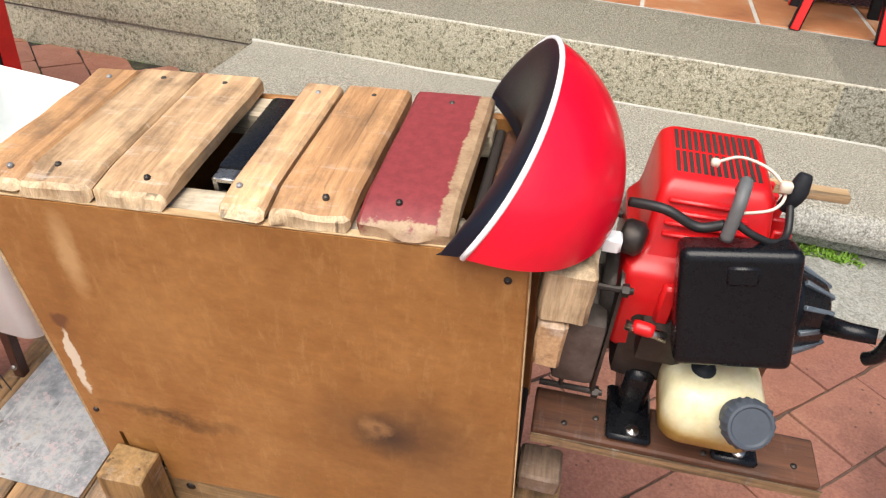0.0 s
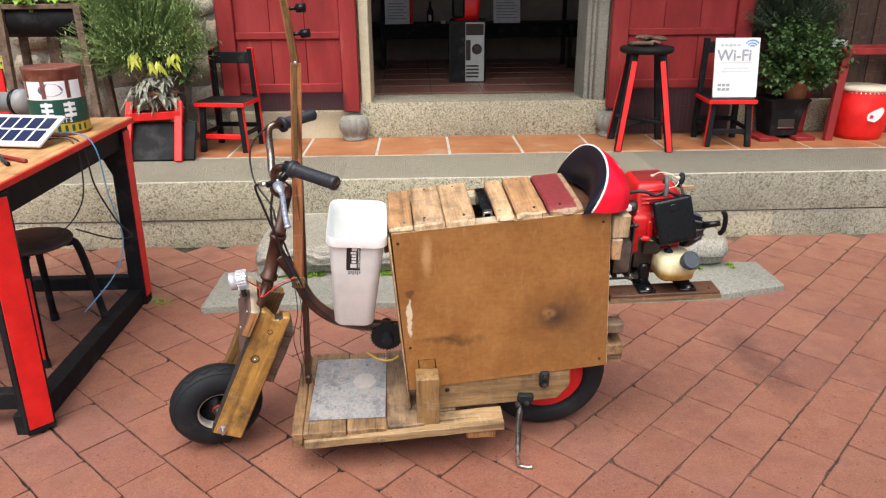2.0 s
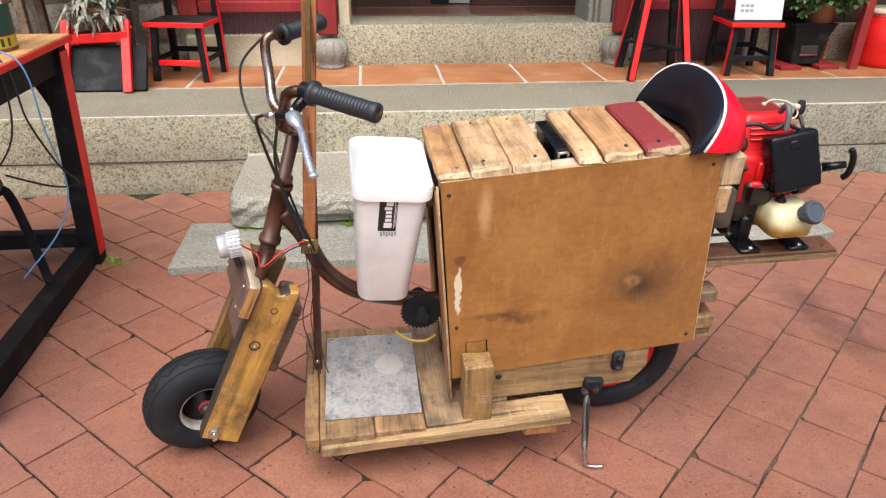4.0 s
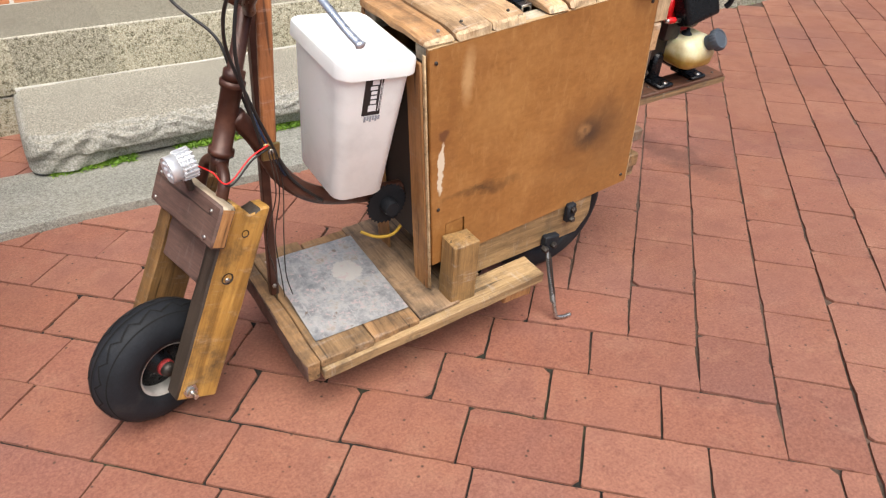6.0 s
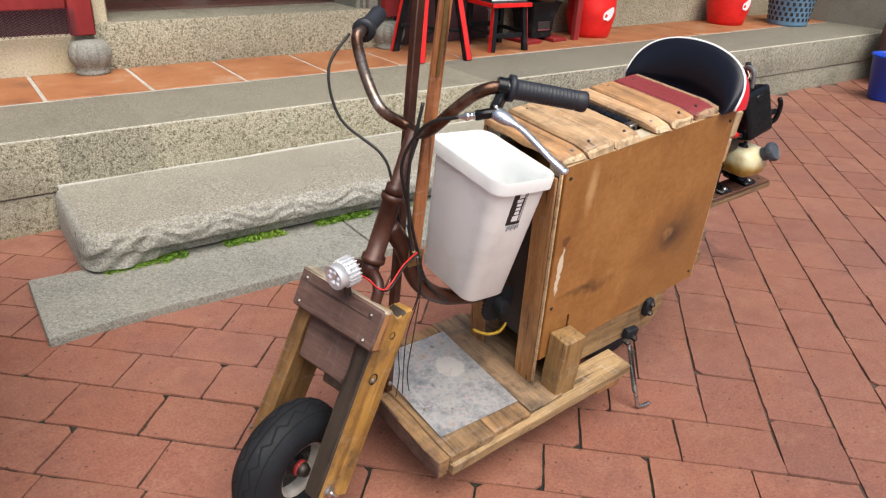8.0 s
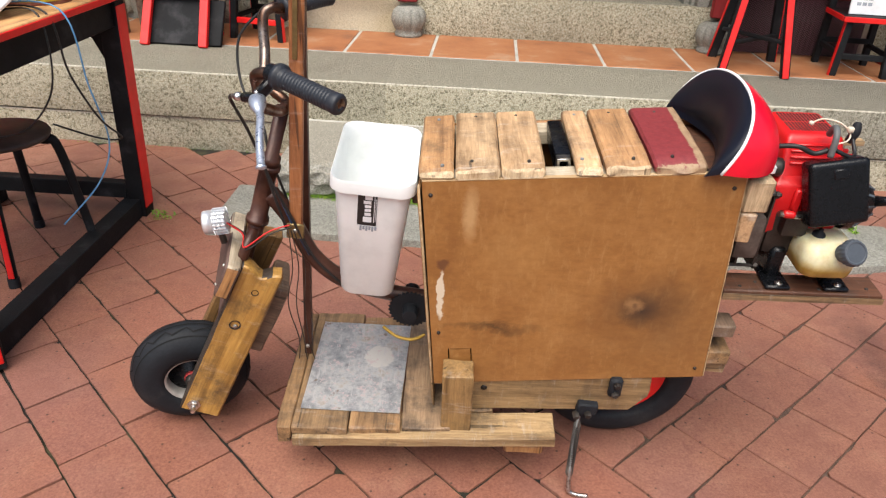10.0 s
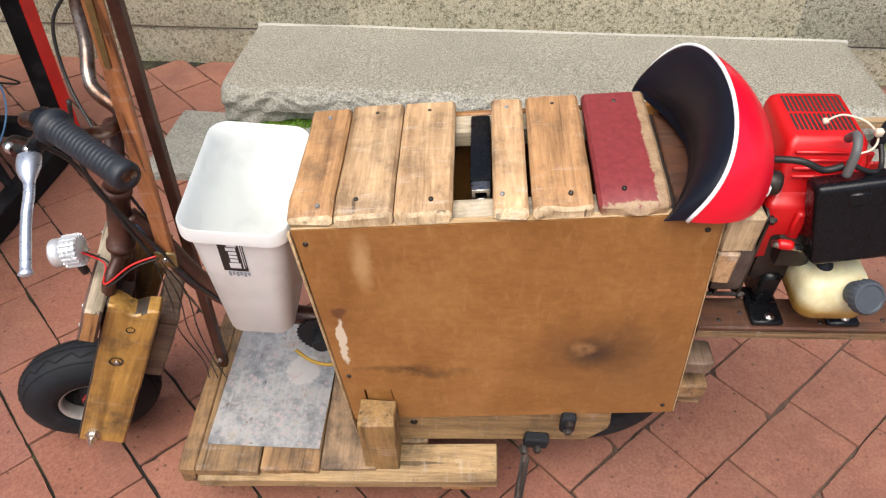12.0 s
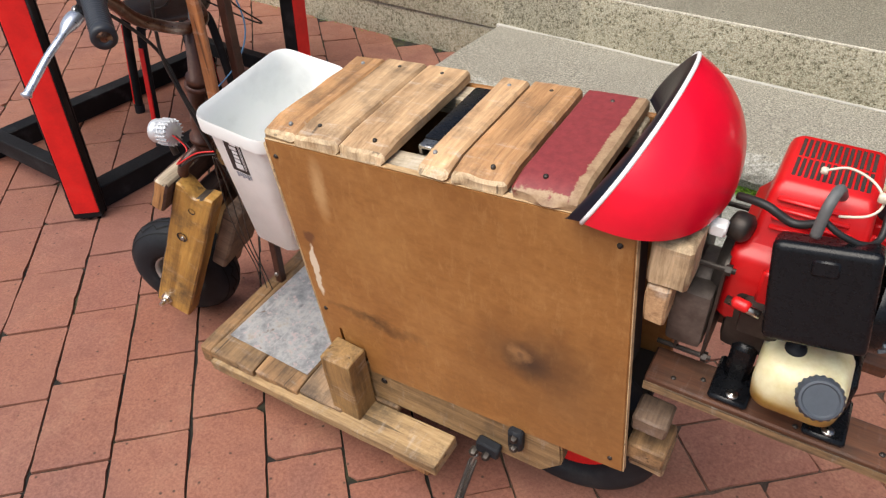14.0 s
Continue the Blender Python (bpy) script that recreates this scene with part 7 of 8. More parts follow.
for sx in (-1, 1):
    slab_part("foot", (sx * 0.13 - 0.07, -0.17, 0.0), (sx * 0.13 + 0.07, 0.10, 0.028), plain("dull dark red paint", (0.24, 0.012, 0.014), 0.6), braz, "dull red foot board")
leafy = thing("potted_shrub", pose(2.17, 4.13, KERB_Z + 0.281), "round-leaved green shrub in a clay pot on the brazier", "plant", "potted plants")
pot(leafy, 0.105, 0.25)
bush(leafy, (0.0, -0.02, 0.27), (0.32, 0.23, 0.28), 640, MAT_leaf, 0.036, 0.031, sprig=6, seedv=9, zmin=-0.8)
rosem2 = thing("potted_shrub", pose(2.16, 4.25, KERB_Z), "dark needle-leaved shrub behind the brazier", "plant", "potted plants")
pot(rosem2, 0.12, 0.24)
bush(rosem2, (0.0, 0.0, 0.88), (0.36, 0.15, 0.36), 900, MAT_needledark, 0.034, 0.0065, sprig=10, seedv=12)
frame_t = thing("plant_rack", pose(2.62, 4.28, KERB_Z), "dark red wooden rack standing by the wall", "rack")
stick("upright", (-0.225, -0.26, 0), (-0.185, -0.24, 0.62), 0.055, 0.04, MAT_door, frame_t)
stick("upright", (-0.30, 0.0, 0), (-0.26, 0.0, 0.62), 0.05, 0.04, MAT_door, frame_t)
stick("rail", (-0.16, -0.22, 0.60), (-0.26, 0.0, 0.60), 0.04, 0.04, MAT_door, frame_t, (0, 0, 1))
stick("rail", (-0.16, -0.24, 0.60), (0.9, -0.20, 0.60), 0.04, 0.04, MAT_door, frame_t, (0, 0, 1))
stick("upright", (0.32, -0.02, 0), (0.32, 0.0, 0.62), 0.05, 0.04, MAT_door, frame_t)
stick("rail", (-0.28, 0, 0.60), (0.9, 0, 0.60), 0.04, 0.045, MAT_door, frame_t, (0, 0, 1))
# thin grey slabs placed for a small lidded jar
cloth = thing("jar_slabs", pose(2.40, 4.15, KERB_Z + 0.625), "plain grey slabs standing in for a lidded jar", "cloth")
for k in range(3):
    slab_part("fold", (-0.06, -0.06, 0.016 * k), (0.06, 0.05, 0.014 + 0.016 * k), plain("grey cloth", (0.3, 0.34, 0.33), 0.9) if k == 0 else bpy.data.materials["grey cloth"], cloth)

# blue basket, blue bucket, clay jar at the far end
basket = thing("blue_basket", pose(4.98, 3.86, KERB_Z), "pale blue plastic laundry basket", "basket")
MAT_paleblue = plain("pale blue plastic", (0.16, 0.30, 0.46), 0.45)
bm = bmesh.new()
lathe(bm, [(0, 0), (0.17, 0), (0.175, 0.02), (0.205, 0.28), (0.215, 0.30), (0.205, 0.30), (0.165, 0.02), (0, 0.018)], 36)
part("body", bm, MAT_paleblue, basket, smooth=True)
# holes are dark plates on the wall, shade given by colour
for j in range(5):
    for k in range(24):
        a = 2 * math.pi * (k + 0.5 * (j % 2)) / 24
        z = 0.06 + 0.045 * j
        r = 0.175 + (z - 0.02) * 0.115
        bm = bmesh.new()
        box(bm, (-0.012, -0.001, -0.016), (0.012, 0.0016, 0.016), 0, pose(r * math.cos(a), r * math.sin(a), z, 0, 0, math.degrees(a) - 90))
        part("hole", bm, MAT_dark, basket)
bucket = thing("blue_bucket", pose(4.66, 2.68, 0), "bright blue plastic bucket with a wire handle", "bucket")
MAT_blue = plain("bright blue plastic", (0.008, 0.05, 0.42), 0.35)
bm = bmesh.new()
lathe(bm, [(0, 0), (0.135, 0), (0.14, 0.01), (0.18, 0.33), (0.192, 0.335), (0.192, 0.35), (0.178, 0.35), (0.172, 0.33), (0.132, 0.015), (0, 0.012)], 40)
part("body", bm, MAT_blue, bucket, smooth=True)
bm = bmesh.new()
tube(bm, [(0.192 * math.cos(radians(a)), -0.02 - 0.19 * math.sin(radians(a)), 0.345 + 0.012 * math.sin(radians(a))) for a in range(0, 181, 10)], 0.005, 8)
part("handle", bm, MAT_alu, bucket, "pale wire handle", True)
jar = thing("clay_jar", pose(5.33, 2.88, 0), "large red-brown clay jar", "jar")
bm = bmesh.new()
lathe(bm, [(0, 0), (0.16, 0), (0.22, 0.1), (0.26, 0.35), (0.25, 0.55), (0.22, 0.66), (0.24, 0.70), (0.21, 0.70), (0.2, 0.6), (0, 0.55)], 40)
part("body", bm, surf("dull plum clay", [(0, (0.11, 0.055, 0.05)), (0.5, (0.17, 0.085, 0.075)), (1, (0.24, 0.14, 0.12))], 5, 80, (0.6, 0.85), 0.3), jar, smooth=True)

# ---- work table with its things ----
TZ = 0.90
table = thing("work_table", pose(-1.765, 1.29, 0, 0, 0, 0.6), "wooden-topped work table with black and red painted legs", "table")
MAT_tabletop = wood("orange table top", (0.34, 0.17, 0.06), (0.52, 0.30, 0.13), 1, 0.2, 0.4)
slab_part("tabletop", (-0.80, 0.0, TZ - 0.022), (0.0, 1.21, TZ), MAT_tabletop, table, "worn orange-brown wooden top")
slab_part("edge", (0.001, 0.0, TZ - 0.026), (0.006, 1.21, TZ - 0.004), MAT_redpaint, table, "red painted edge")
slab_part("apron", (-0.055, 0.06, TZ - 0.125), (-0.030, 1.18, TZ - 0.023), MAT_blackpaint, table)
slab_part("apron", (-0.75, 1.155, TZ - 0.125), (-0.06, 1.18, TZ - 0.023), MAT_blackpaint, table)
slab_part("apron", (-0.75, 0.06, TZ - 0.125), (-0.06, 0.085, TZ - 0.023), MAT_blackpaint, table)
for x, sx in ((-0.050, 1), (-0.75, -1)):
    for y in (0.085, 1.145):
        f, t = Vector((x - sx * 0.018, y, 0.0)), Vector((x, y, TZ - 0.03))
        lg = stick("leg", f, t, 0.072, 0.072, MAT_blackpaint, table)
        bm = bmesh.new()
        prism(bm, [(0, 0), (-sx * 0.13, 0), (-sx * 0.10, -0.012), (-sx * 0.045, -0.05), (-sx * 0.018, -0.11), (0, -0.16)][::-sx], -0.018, 0.018, pose(x - sx * 0.036, y, TZ - 0.125, 90, 0, 0))
        part("bracket", bm, MAT_blackpaint, lg)
        off = Vector((0.0375, 0, 0))
        if y < 0.5 and sx > 0:
            turn = Vector((0.7071, -0.7071, 0))
            stick("corner_post", f + turn * 0.016 + Vector((0, 0, 0.01)), t + turn * 0.016, 0.092, 0.070, MAT_blackpaint, lg, turn)
            off = turn * 0.0515
            stick("stripe", f + off + Vector((0, 0, 0.03)), t + off - Vector((0, 0, 0.015)), 0.080, 0.004, MAT_redpaint, lg, turn, "red painted corner face")
            continue
        stick("stripe", f + off + Vector((0, 0, 0.04)), t + off + Vector((0, 0, -0.02)), 0.070, 0.004, MAT_redpaint, lg, (1, 0, 0), "red painted outer face")
    stick("foot_rail", (x - sx * 0.035, 0.04, 0.04), (x - sx * 0.035, 1.20, 0.04), 0.07, 0.08, MAT_blackpaint, table, (0, 0, 1))
for y in (0.10, 1.13):
    stick("stretcher", (-0.73, y, 0.115), (-0.10, y, 0.115), 0.05, 0.065, MAT_blackpaint, table, (0, 0, 1))
# paint tin
tin = thing("paint_tin", pose(-1.935, 2.170, TZ, 0, 0, 6) @ Matrix.Diagonal((0.84, 0.84, 0.96, 1)), "large rusty-rimmed paint tin with a green and white label", "paint tin")
MAT_tin = surf("rust-brown tin", [(0, (0.10, 0.03, 0.02)), (0.5, (0.20, 0.06, 0.04)), (1, (0.34, 0.16, 0.12))], 12, 90, (0.35, 0.6), 0.2, 0.3)
bm = bmesh.new()
lathe(bm, [(0, 0), (0.128, 0), (0.130, 0.004), (0.127, 0.010), (0.127, 0.262), (0.132, 0.268), (0.132, 0.276), (0.124, 0.278), (0.118, 0.270), (0, 0.268)], 48)
part("can", bm, MAT_tin, tin, smooth=True)


def band(z0, z1, a0, a1, mat, name, r=0.1282, label=""):
    bm = bmesh.new()
    n = 28
    lo = [bm.verts.new((r * math.cos(radians(a0 + (a1 - a0) * k / n)), r * math.sin(radians(a0 + (a1 - a0) * k / n)), z0)) for k in range(n + 1)]
    hi = [bm.verts.new((v.co.x, v.co.y, z1)) for v in lo]
    for k in range(n):
        bm.faces.new((lo[k], lo[k + 1], hi[k + 1], hi[k]))
    return part(name, bm, mat, tin, label, True)


MAT_tingreen = plain("label green", (0.012, 0.07, 0.05), 0.4)
MAT_tinyellow = plain("label yellow", (0.55, 0.42, 0.03), 0.4)
band(0.055, 0.150, 150, 390, MAT_tingreen, "green_band")
band(0.150, 0.225, 215, 345, MAT_paper, "white_band")
band(0.012, 0.050, 150, 390, MAT_tinyellow, "yellow_band")
for a in (218, 262, 310):
    band(0.155, 0.250, a, a + 9, MAT_tin, "rust_run", 0.1288)
bm = bmesh.new()
for k in range(24):
    t = 2 * math.pi * k / 24
    a = radians(280) + 0.42 * math.cos(t)
    bm.verts.new((0.1292 * math.cos(a), 0.1292 * math.sin(a), 0.190 + 0.026 * math.sin(t)))
bm.faces.new(bm.verts[:])
part("emblem", bm, plain("label violet", (0.16, 0.12, 0.24), 0.4), tin)
for a0, rows_ in ((255, 3), (300, 3)):
    for k in range(rows_):
        band(0.078 + 0.022 * k, 0.092 + 0.022 * k, a0, a0 + 24, MAT_paper, "print_bar", 0.1290)
    band(0.076, 0.140, a0 + 9, a0 + 15, MAT_paper, "print_bar", 0.1291)
for k, ch in enumerate("PAINTS"):
    a = radians(262 + 9.5 * k)
    letters("letter", ch, 0.026, MAT_paper, pose(0.1290 * math.cos(a), 0.1290 * math.sin(a), 0.064, 90, 0, math.degrees(a) + 90), tin, 0.0006)
for k in range(9):
    band(0.018, 0.044, 225 + 14 * k, 231 + 14 * k, MAT_tingreen, "print_bar", 0.1288)
# solar panel, pliers, torch
SOL = frame_of((-1.858, 1.822, TZ + 0.006), Vector((0.268, -0.055, 0.0)).cross(Vector((0.02, 0.16, 0.075))), (0.268, -0.055, 0.0))
sol = thing("solar_panel", SOL, "small blue solar panel with a white frame propped on the table", "solar panel")
slab_part("frame", (-0.345, 0.0, 0.0), (0.0, 0.19, 0.014), MAT_paper, sol)
for i in range(6):
    for j in range(2):
        slab_part("cell", (-0.330 + i * 0.0535, 0.022 + j * 0.078, 0.0142), (-0.286 + i * 0.0535, 0.089 + j * 0.078, 0.0156), plain("solar cell", (0.010, 0.016, 0.060), 0.35) if i + j == 0 else bpy.data.materials["solar cell"], sol, bevel=0)
meter = thing("black_tool_case", pose(-1.98, 1.90, TZ, 0, 0, -8), "black plastic tool case propping up the solar panel", "tool case")
slab_part("case", (-0.10, -0.02, 0.0), (0.05, 0.09, 0.03), MAT_blackplastic, meter, bevel=0.006)
torch = thing("torch", pose(-2.42, 2.60, TZ + 0.060, 0, 0, -12), "grey cylindrical torch lying on the table", "torch")
bm = bmesh.new()
tube(bm, [(-0.2, 0, 0), (0.08, 0.01, 0.0), (0.082, 0.01, 0), (0.16, 0.013, 0)], [0.046, 0.046, 0.060, 0.060], 24)
part("body", bm, plain("grey plastic", (0.25, 0.26, 0.27), 0.4), torch, smooth=True)
bm = bmesh.new()
tube(bm, [(0.085, 0.011, 0), (0.105, 0.012, 0)], 0.0612, 24)
part("ring", bm, MAT_blackplastic, torch, smooth=True)
pl = thing("pliers", pose(-1.90, 1.66, TZ + 0.002, 0, 0, 138), "dark pliers with red grips on the table", "pliers")
for s in (-1, 1):
    bm = bmesh.new()
    tube(bm, curve([(0.03, s * 0.004, 0.006), (-0.02, s * 0.016, 0.006), (-0.10, s * 0.028, 0.006)], 5), [0.005] + [0.008] * 10, 8)
    part("grip", bm, plain("dark red grip", (0.25, 0.02, 0.02), 0.5) if s < 0 else MAT_blackplastic, pl, smooth=True)
bm = bmesh.new()
box(bm, (0.02, -0.012, 0), (0.085, 0.012, 0.012), 0.004)
part("jaw", bm, MAT_oldmetal, pl)
wire = thing("hanging_wires", Matrix(), "black and blue wires hanging from the table edge", "wires")
for pts, mt, r in (([(-1.975, 1.990, TZ + 0.01), (-1.785, 1.960, TZ + 0.006), (-1.755, 1.970, 0.72), (-1.725, 2.040, 0.55), (-1.725, 2.160, 0.44), (-1.825, 2.190, 0.42), (-1.925, 2.090, 0.50)], MAT_tape, 0.0035),
                   ([(-2.025, 2.020, TZ + 0.01), (-1.775, 2.020, TZ + 0.006), (-1.740, 2.040, 0.66), (-1.735, 2.090, 0.45), (-1.785, 2.060, 0.30), (-1.905, 1.990, 0.16)], MAT_bluewire, 0.003),
                   ([(-1.925, 1.940, TZ + 0.01), (-1.785, 1.920, TZ + 0.006), (-1.775, 1.900, 0.70), (-1.875, 1.890, 0.56), (-2.025, 1.920, 0.50)], MAT_tape, 0.003)):
    bm = bmesh.new()
    tube(bm, curve(pts, 8), r, 6)
    part("wire", bm, mt, wire, smooth=True)
# round metal stool under the table
rs = thing("round_stool", pose(-2.10, 2.03, 0, 0, 0, -24), "low round stool with bent black tube legs", "stool")
bm = bmesh.new()
lathe(bm, [(0, 0.455), (0.14, 0.455), (0.165, 0.458), (0.17, 0.468), (0.165, 0.478), (0, 0.482)], 40)
part("seat", bm, surf("dark worn seat", [(0, (0.03, 0.022, 0.018)), (1, (0.10, 0.075, 0.06))], 9, 90, (0.5, 0.7), 0.2), rs, smooth=True)
for k in range(4):
    a = math.pi / 4 + math.pi / 2 * k
    c, s = math.cos(a), math.sin(a)
    bm = bmesh.new()
    tube(bm, curve([(0.05 * c, 0.05 * s, 0.445), (0.14 * c, 0.14 * s, 0.445), (0.185 * c, 0.185 * s, 0.40), (0.24 * c, 0.24 * s, 0.0)], 6), 0.016, 10)
    lg = part("leg", bm, MAT_blackpaint, rs, smooth=True)
    bm = bmesh.new()
    tube(bm, [(0.24 * c, 0.24 * s, 0.0), (0.236 * c, 0.236 * s, 0.035)], 0.020, 10)
    part("rubber_foot", bm, MAT_rubber, lg)
    if k != 0:
        bm = bmesh.new()
        bar(bm, (0.2525 * c, 0.2525 * s, 0.04), (0.2045 * c, 0.2045 * s, 0.38), 0.018, 0.006, (c, s, 0), 0.001)
        part("stripe", bm, MAT_redpaint, lg, "red painted stripe")

# ---- inside the shop ----
pc = thing("computer_case", pose(0.0, 5.55, 0.63, 0, 0, -6), "old grey and black computer case on the shop floor", "computer case")
slab_part("case", (-0.19, 0.0, 0.0), (0.125, 0.42, 0.52), MAT_blackpaint, pc)
slab_part("back_plate", (-0.045, -0.006, 0.01), (0.118, 0.0, 0.505), plain("grey sheet steel", (0.36, 0.38, 0.38), 0.4), pc, "grey metal rear plate")
bm = bmesh.new()
lathe(bm, [(0.040, 0), (0.044, 0.004), (0.040, 0.006), (0.036, 0.004), (0.036, 0.001), (0, 0.001)], 28, frame_of((0.055, -0.0065, 0.285), (0, -1, 0)))
part("fan_opening", bm, MAT_dark, pc, smooth=True)
for k in range(5):
    bm = bmesh.new()
    bar(bm, (0.055, -0.0085, 0.285), (0.055 + 0.034 * math.cos(1.257 * k), -0.0085, 0.285 + 0.034 * math.sin(1.257 * k)), 0.016, 0.002, (0, 1, 0), 0)
    part("fan_blade", bm, MAT_oldmetal, pc)
slab_part("port_panel", (-0.040, -0.0085, 0.19), (0.000, -0.0062, 0.36), MAT_dark, pc, bevel=0)
slab_part("power_unit", (-0.040, -0.0085, 0.40), (0.112, -0.0062, 0.495), MAT_dark, pc, bevel=0)
for k in range(4):
    slab_part("slot", (-0.036, -0.0085, 0.045 + 0.030 * k), (0.072, -0.0062, 0.060 + 0.030 * k), MAT_dark, pc, bevel=0)
eng2 = thing("small_engine", pose(-0.03, 5.65, 1.15), "red and black small engine standing on the computer case", "engine")
bm = lofted([(-0.10, 0.10, -0.08, 0.10, 0.03, 0.0), (-0.12, 0.11, -0.09, 0.11, 0.04, 0.10), (-0.10, 0.12, -0.08, 0.10, 0.04, 0.26), (-0.06, 0.09, -0.05, 0.08, 0.03, 0.34)])
part("cover", bm, MAT_engred, eng2, smooth=True)
slab_part("case", (-0.13, -0.11, 0.02), (-0.02, -0.02, 0.20), MAT_blackplastic, eng2, bevel=0.02)
desk = thing("shop_table", pose(0.16, 7.10, 0.63), "long low black table with white papers in the shop", "table")
slab_part("tabletop", (-1.25, -0.18, 0.385), (1.35, 0.32, 0.42), MAT_blackpaint, desk)
slab_part("front_panel", (-1.20, -0.16, 0.275), (1.30, -0.13, 0.384), MAT_blackpaint, desk)
for x in (-1.2, 1.3):
    for y in (-0.14, 0.28):
        slab_part("leg", (x - 0.03, y - 0.03, 0), (x + 0.03, y + 0.03, 0.384), MAT_blackpaint, desk)
for x0, x1 in ((-0.79, -0.535), (0.34, 0.62)):
    pp = thing("white_papers", pose(0, 6.95, 1.051, -14, 0, 0), "white printed sheets propped up on the black table", "papers", "papers")
    slab_part("sheet", (x0, -0.004, 0.0), (x1, 0.0, 0.30), MAT_paper, pp, bevel=0)
    for k in range(6):
        slab_part("text_bar", (x0 + 0.03, -0.0052, 0.05 + 0.03 * k), (x1 - 0.03 - 0.03 * (k % 2), -0.004, 0.058 + 0.03 * k), MAT_ink, pp, bevel=0)
for x in (-0.185, -0.115):
    cd = thing("white_card", pose(x, 6.96, 1.051), "small white card on the black table", "card", "cards")
    slab_part("card", (-0.025, -0.02, 0), (0.025, 0.0, 0.03), MAT_paper, cd, bevel=0.001)
bt_ = thing("dark_bottle", pose(-0.32, 7.0, 1.05), "dark bottle with a white label on the table", "bottle")
bm = bmesh.new()
lathe(bm, [(0, 0), (0.035, 0), (0.036, 0.12), (0.014, 0.17), (0.014, 0.22), (0, 0.22)], 20)
part("glass", bm, MAT_blackplastic, bt_, smooth=True)
slab_part("label", (-0.018, -0.0385, 0.03), (0.012, -0.034, 0.09), MAT_paper, bt_, bevel=0)
rt = thing("red_tin", pose(-0.56, 7.05, 1.05), "red box on the shop table", "box")
slab_part("box", (-0.06, -0.04, 0), (0.06, 0.06, 0.36), MAT_redpaint, rt)
for x in (-1.15, 1.10):
    ch = thing("dark_chair", pose(x + 0.16, 6.75, 0.63), "dark wooden chair in the dim shop", "chair", "shop chairs")
    slab_part("seat", (-0.2, -0.2, 0.42), (0.2, 0.2, 0.45), MAT_blackpaint, ch)
    for sx in (-1, 1):
        slab_part("leg", (sx * 0.18 - 0.02, -0.2, 0), (sx * 0.18 + 0.02, -0.16, 0.42), MAT_blackpaint, ch)
        slab_part("leg", (sx * 0.18 - 0.02, 0.16, 0), (sx * 0.18 + 0.02, 0.2, 0.95), MAT_blackpaint, ch)
    slab_part("back_rail", (-0.18, 0.17, 0.75), (0.18, 0.19, 0.93), MAT_blackpaint, ch)

# ---- paving bricks ----
# Two fields meet before the box: rows run one way to its front and the other way to its rear.
ROW_A = radians(-43.3)
PITCH, LENGTH, JOINT, STEP = 0.1755, 0.2710, 0.0042, 0.1745
paving = tagged(thing("paving", Matrix(), "worn red clay bricks laid in diagonal rows with dark mossy joints", "pavement"), kind="structure")


def brick_mesh(k, mat):
    bm = bmesh.new()
    r = random.Random(k)
    hx, hy = (LENGTH - JOINT) / 2, (PITCH - JOINT) / 2
    c = []
    for sx, sy in ((-1, -1), (1, -1), (1, 1), (-1, 1)):
        cut = 0.010 + r.random() * 0.010 if r.random() < 0.10 else 0.003
        px, py = sx * (hx - r.uniform(-0.001, 0.0018)), sy * (hy - r.uniform(-0.001, 0.0018))
        along, across = (px - sx * cut, py), (px, py - sy * cut)
        c += [across, along] if sx * sy > 0 else [along, across]
    # each side is broken by two worn points
    worn = []
    for i in range(8):
        p, q = Vector(c[i]), Vector(c[(i + 1) % 8])
        worn.append(tuple(p))
        if (p - q).length > 0.05:
            side = Vector((q.y - p.y, p.x - q.x)).normalized()
            for t in (0.14, 0.29, 0.43, 0.57, 0.71, 0.86):
                chip = r.uniform(0.002, 0.005) if r.random() < 0.05 else r.uniform(-0.0010, 0.0012)
                worn.append(tuple(p.lerp(q, t + r.uniform(-0.05, 0.05)) - side * chip))
    c = worn
    n = len(c)
    lo = [bm.verts.new((x, y, -0.03)) for x, y in c]
    md = [bm.verts.new((x, y, -0.004)) for x, y in c]
    hi = [bm.verts.new((x * 0.9955, y * 0.993, 0.0)) for x, y in c]
    for a, b in ((lo, md), (md, hi)):
        for i in range(n):
            bm.faces.new((a[i], a[(i + 1) % n], b[(i + 1) % n], b[i]))
    bm.faces.new(hi)
    me = bpy.data.meshes.new("brick")
    bm.to_mesh(me)
    bm.free()
    me.materials.append(mat)
    return me


BRICKS = [[brick_mesh(k, mat) for k in range(8)] for mat in (MAT_brick, MAT_brick_rear)]
brick_rng = random.Random(11)
D, N = Vector((math.cos(ROW_A), math.sin(ROW_A))), Vector((-math.sin(ROW_A), math.cos(ROW_A)))
SKEW = radians(-2.1)
NB = N * math.cos(SKEW) - D * math.sin(SKEW)
places = []


def lay(p, ang, sx, sy, field_no):
    inside = -7.5 < p.x < 8.5 and -4.5 < p.y < KERB_Y + 0.05 and not (-1.23 < p.x < 1.05 and p.y > 2.42)
    if inside:
        places.append((p, ang, sx, sy, field_no))


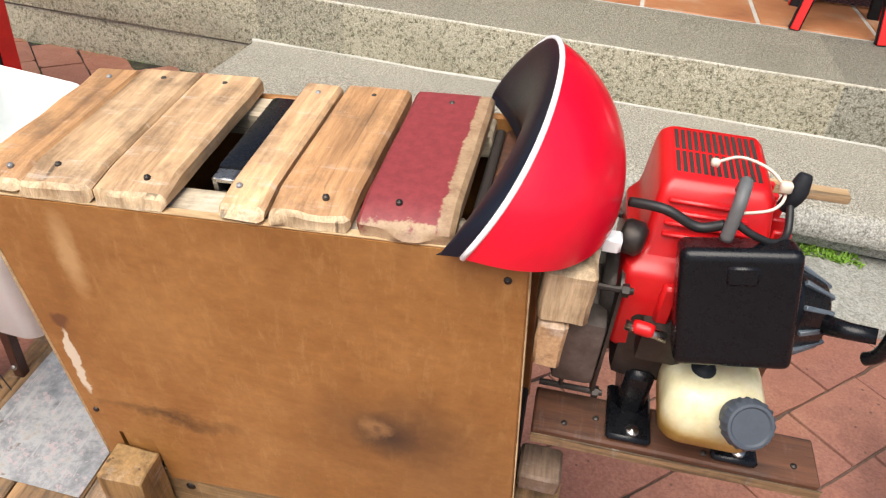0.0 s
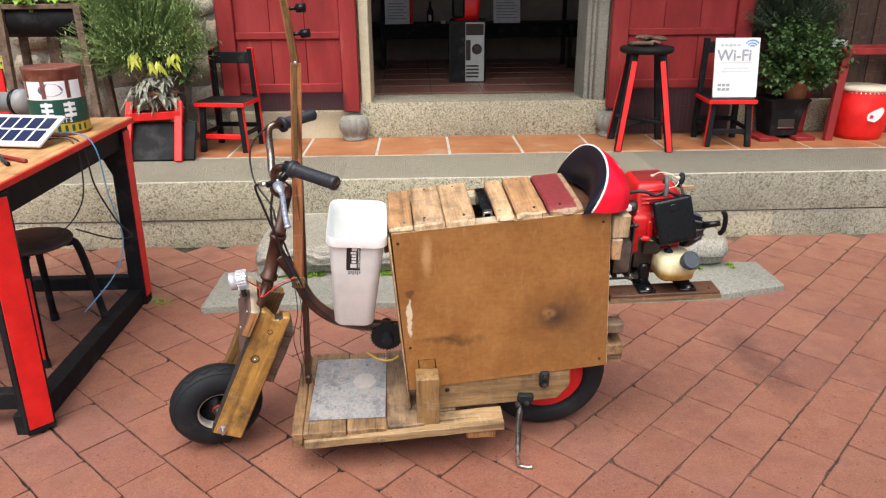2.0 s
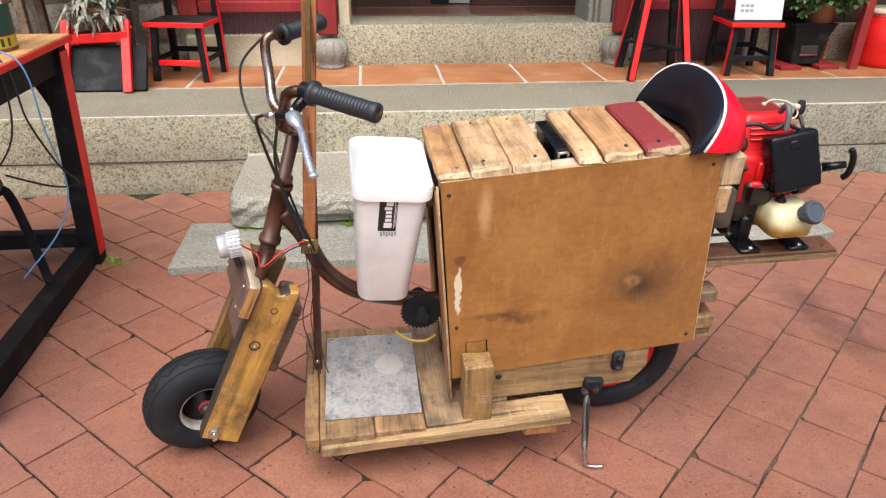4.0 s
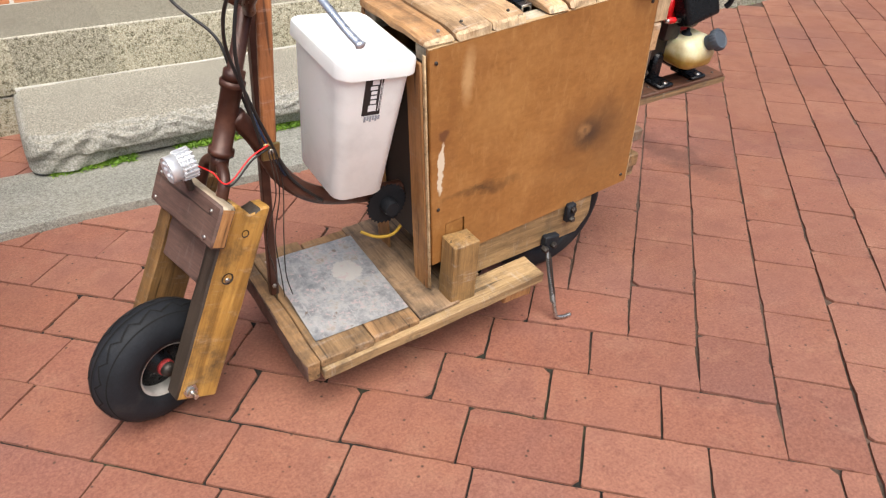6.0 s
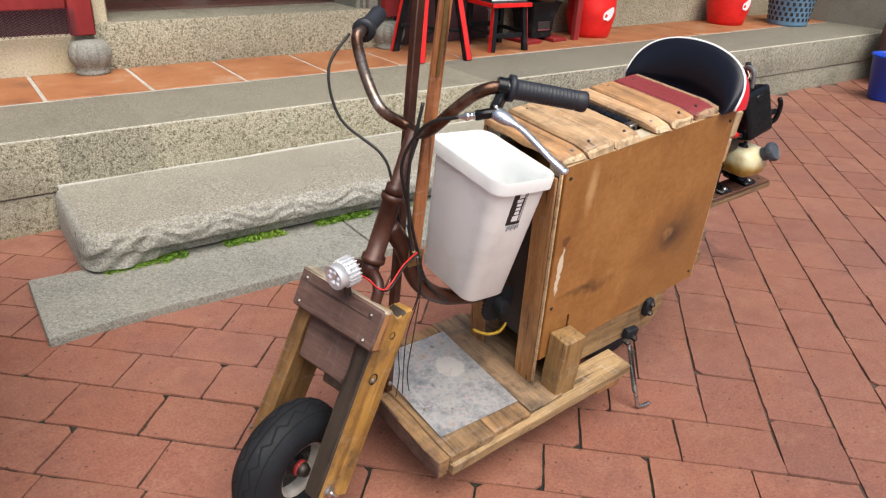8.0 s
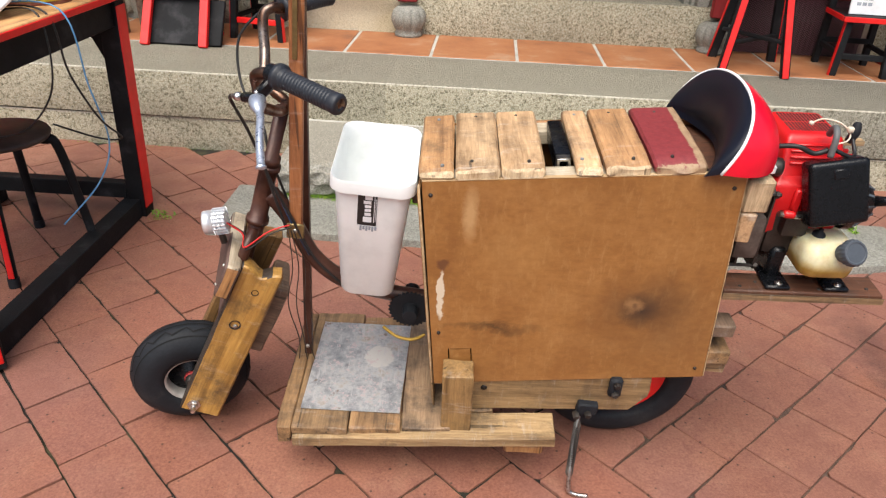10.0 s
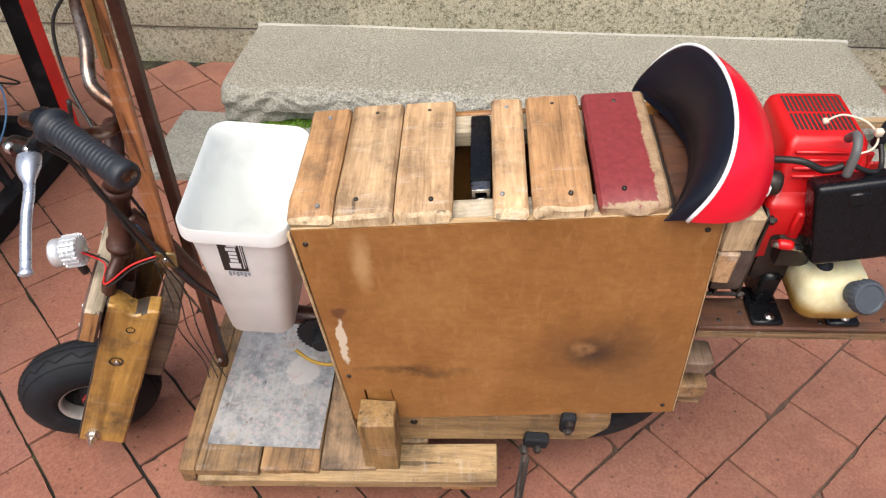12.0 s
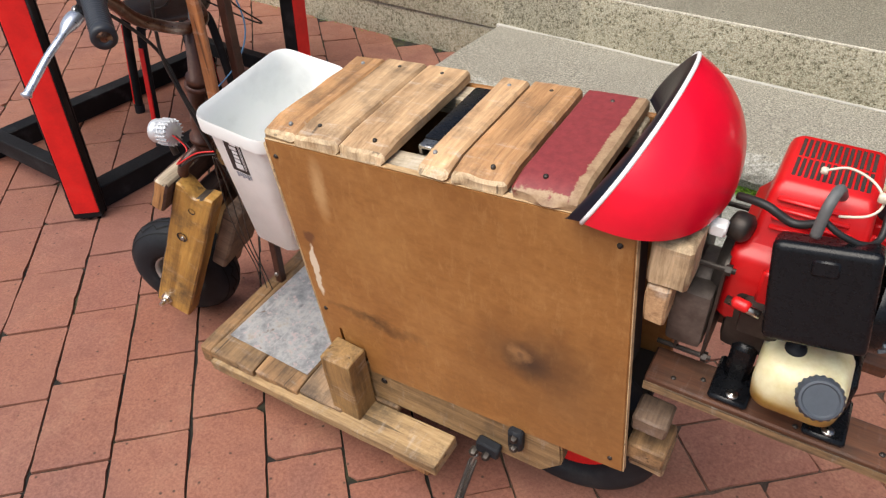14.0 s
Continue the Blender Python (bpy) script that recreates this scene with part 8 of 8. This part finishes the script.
for j in range(-45, 50):
    r0, s_end = 0.2955 + j * PITCH, -0.308 - j * STEP
    # a row toward the front, from its end against the other field
    first = (LENGTH if j >= 0 else (0.07 if j % 2 else 0.20)) + brick_rng.uniform(-0.008, 0.008)
    a = s_end
    k = 0
    while a > s_end - 9.0:
        length = first if k == 0 else LENGTH + brick_rng.uniform(-0.006, 0.006)
        lay(D * (a - length / 2) + N * (r0 + PITCH / 2), ROW_A, length / LENGTH, 1.0, 0)
        a -= length
        k += 1
    # a column toward the rear, standing on the row below
    start = D * (s_end + STEP / 2) + N * r0
    a, k = 0.0, 0
    first = {1: 0.226, 2: 0.240, 3: 0.268}.get(j, 0.25 + brick_rng.uniform(-0.03, 0.03))
    while a < 9.0:
        length = first if k == 0 else LENGTH + brick_rng.uniform(-0.006, 0.006)
        lay(start + NB * (a + length / 2), ROW_A + SKEW + math.pi / 2, length / LENGTH, 1.030, 1)
        a += length
        k += 1
places.sort(key=lambda q: math.hypot((q[0].x + 0.4) * 0.75, q[0].y - 1.1))
rest = []
for k, (p, ang, sx, sy, field_no) in enumerate(places):
    me = BRICKS[field_no][brick_rng.randrange(8)]
    m = Matrix.Translation((p.x, p.y, brick_rng.uniform(-0.0025, 0.001))) @ pose(0, 0, 0, brick_rng.uniform(-0.35, 0.35), brick_rng.uniform(-0.35, 0.35), math.degrees(ang) + brick_rng.uniform(-0.5, 0.5)) @ Matrix.Diagonal((sx - (1 - sx) * 0.026, sy, 1, 1))
    if k < 300:
        ob = new("brick", me)
        ob.parent = paving
        ob.matrix_world = m
    else:
        rest.append((me, m, field_no))
verts, faces, field_nos = [], [], []
for me, m, field_no in rest:
    base = len(verts)
    verts += [tuple(m @ v.co) for v in me.vertices]
    faces += [tuple(base + i for i in p.vertices) for p in me.polygons]
    field_nos += [field_no] * len(me.polygons)
me = bpy.data.meshes.new("brick_field")
me.from_pydata(verts, [], faces)
me.materials.append(MAT_brick)
me.materials.append(MAT_brick_rear)
me.polygons.foreach_set("material_index", field_nos)
field_ob = new("brick_field", me)
field_ob.parent = paving
tagged(field_ob, kind="stuff")
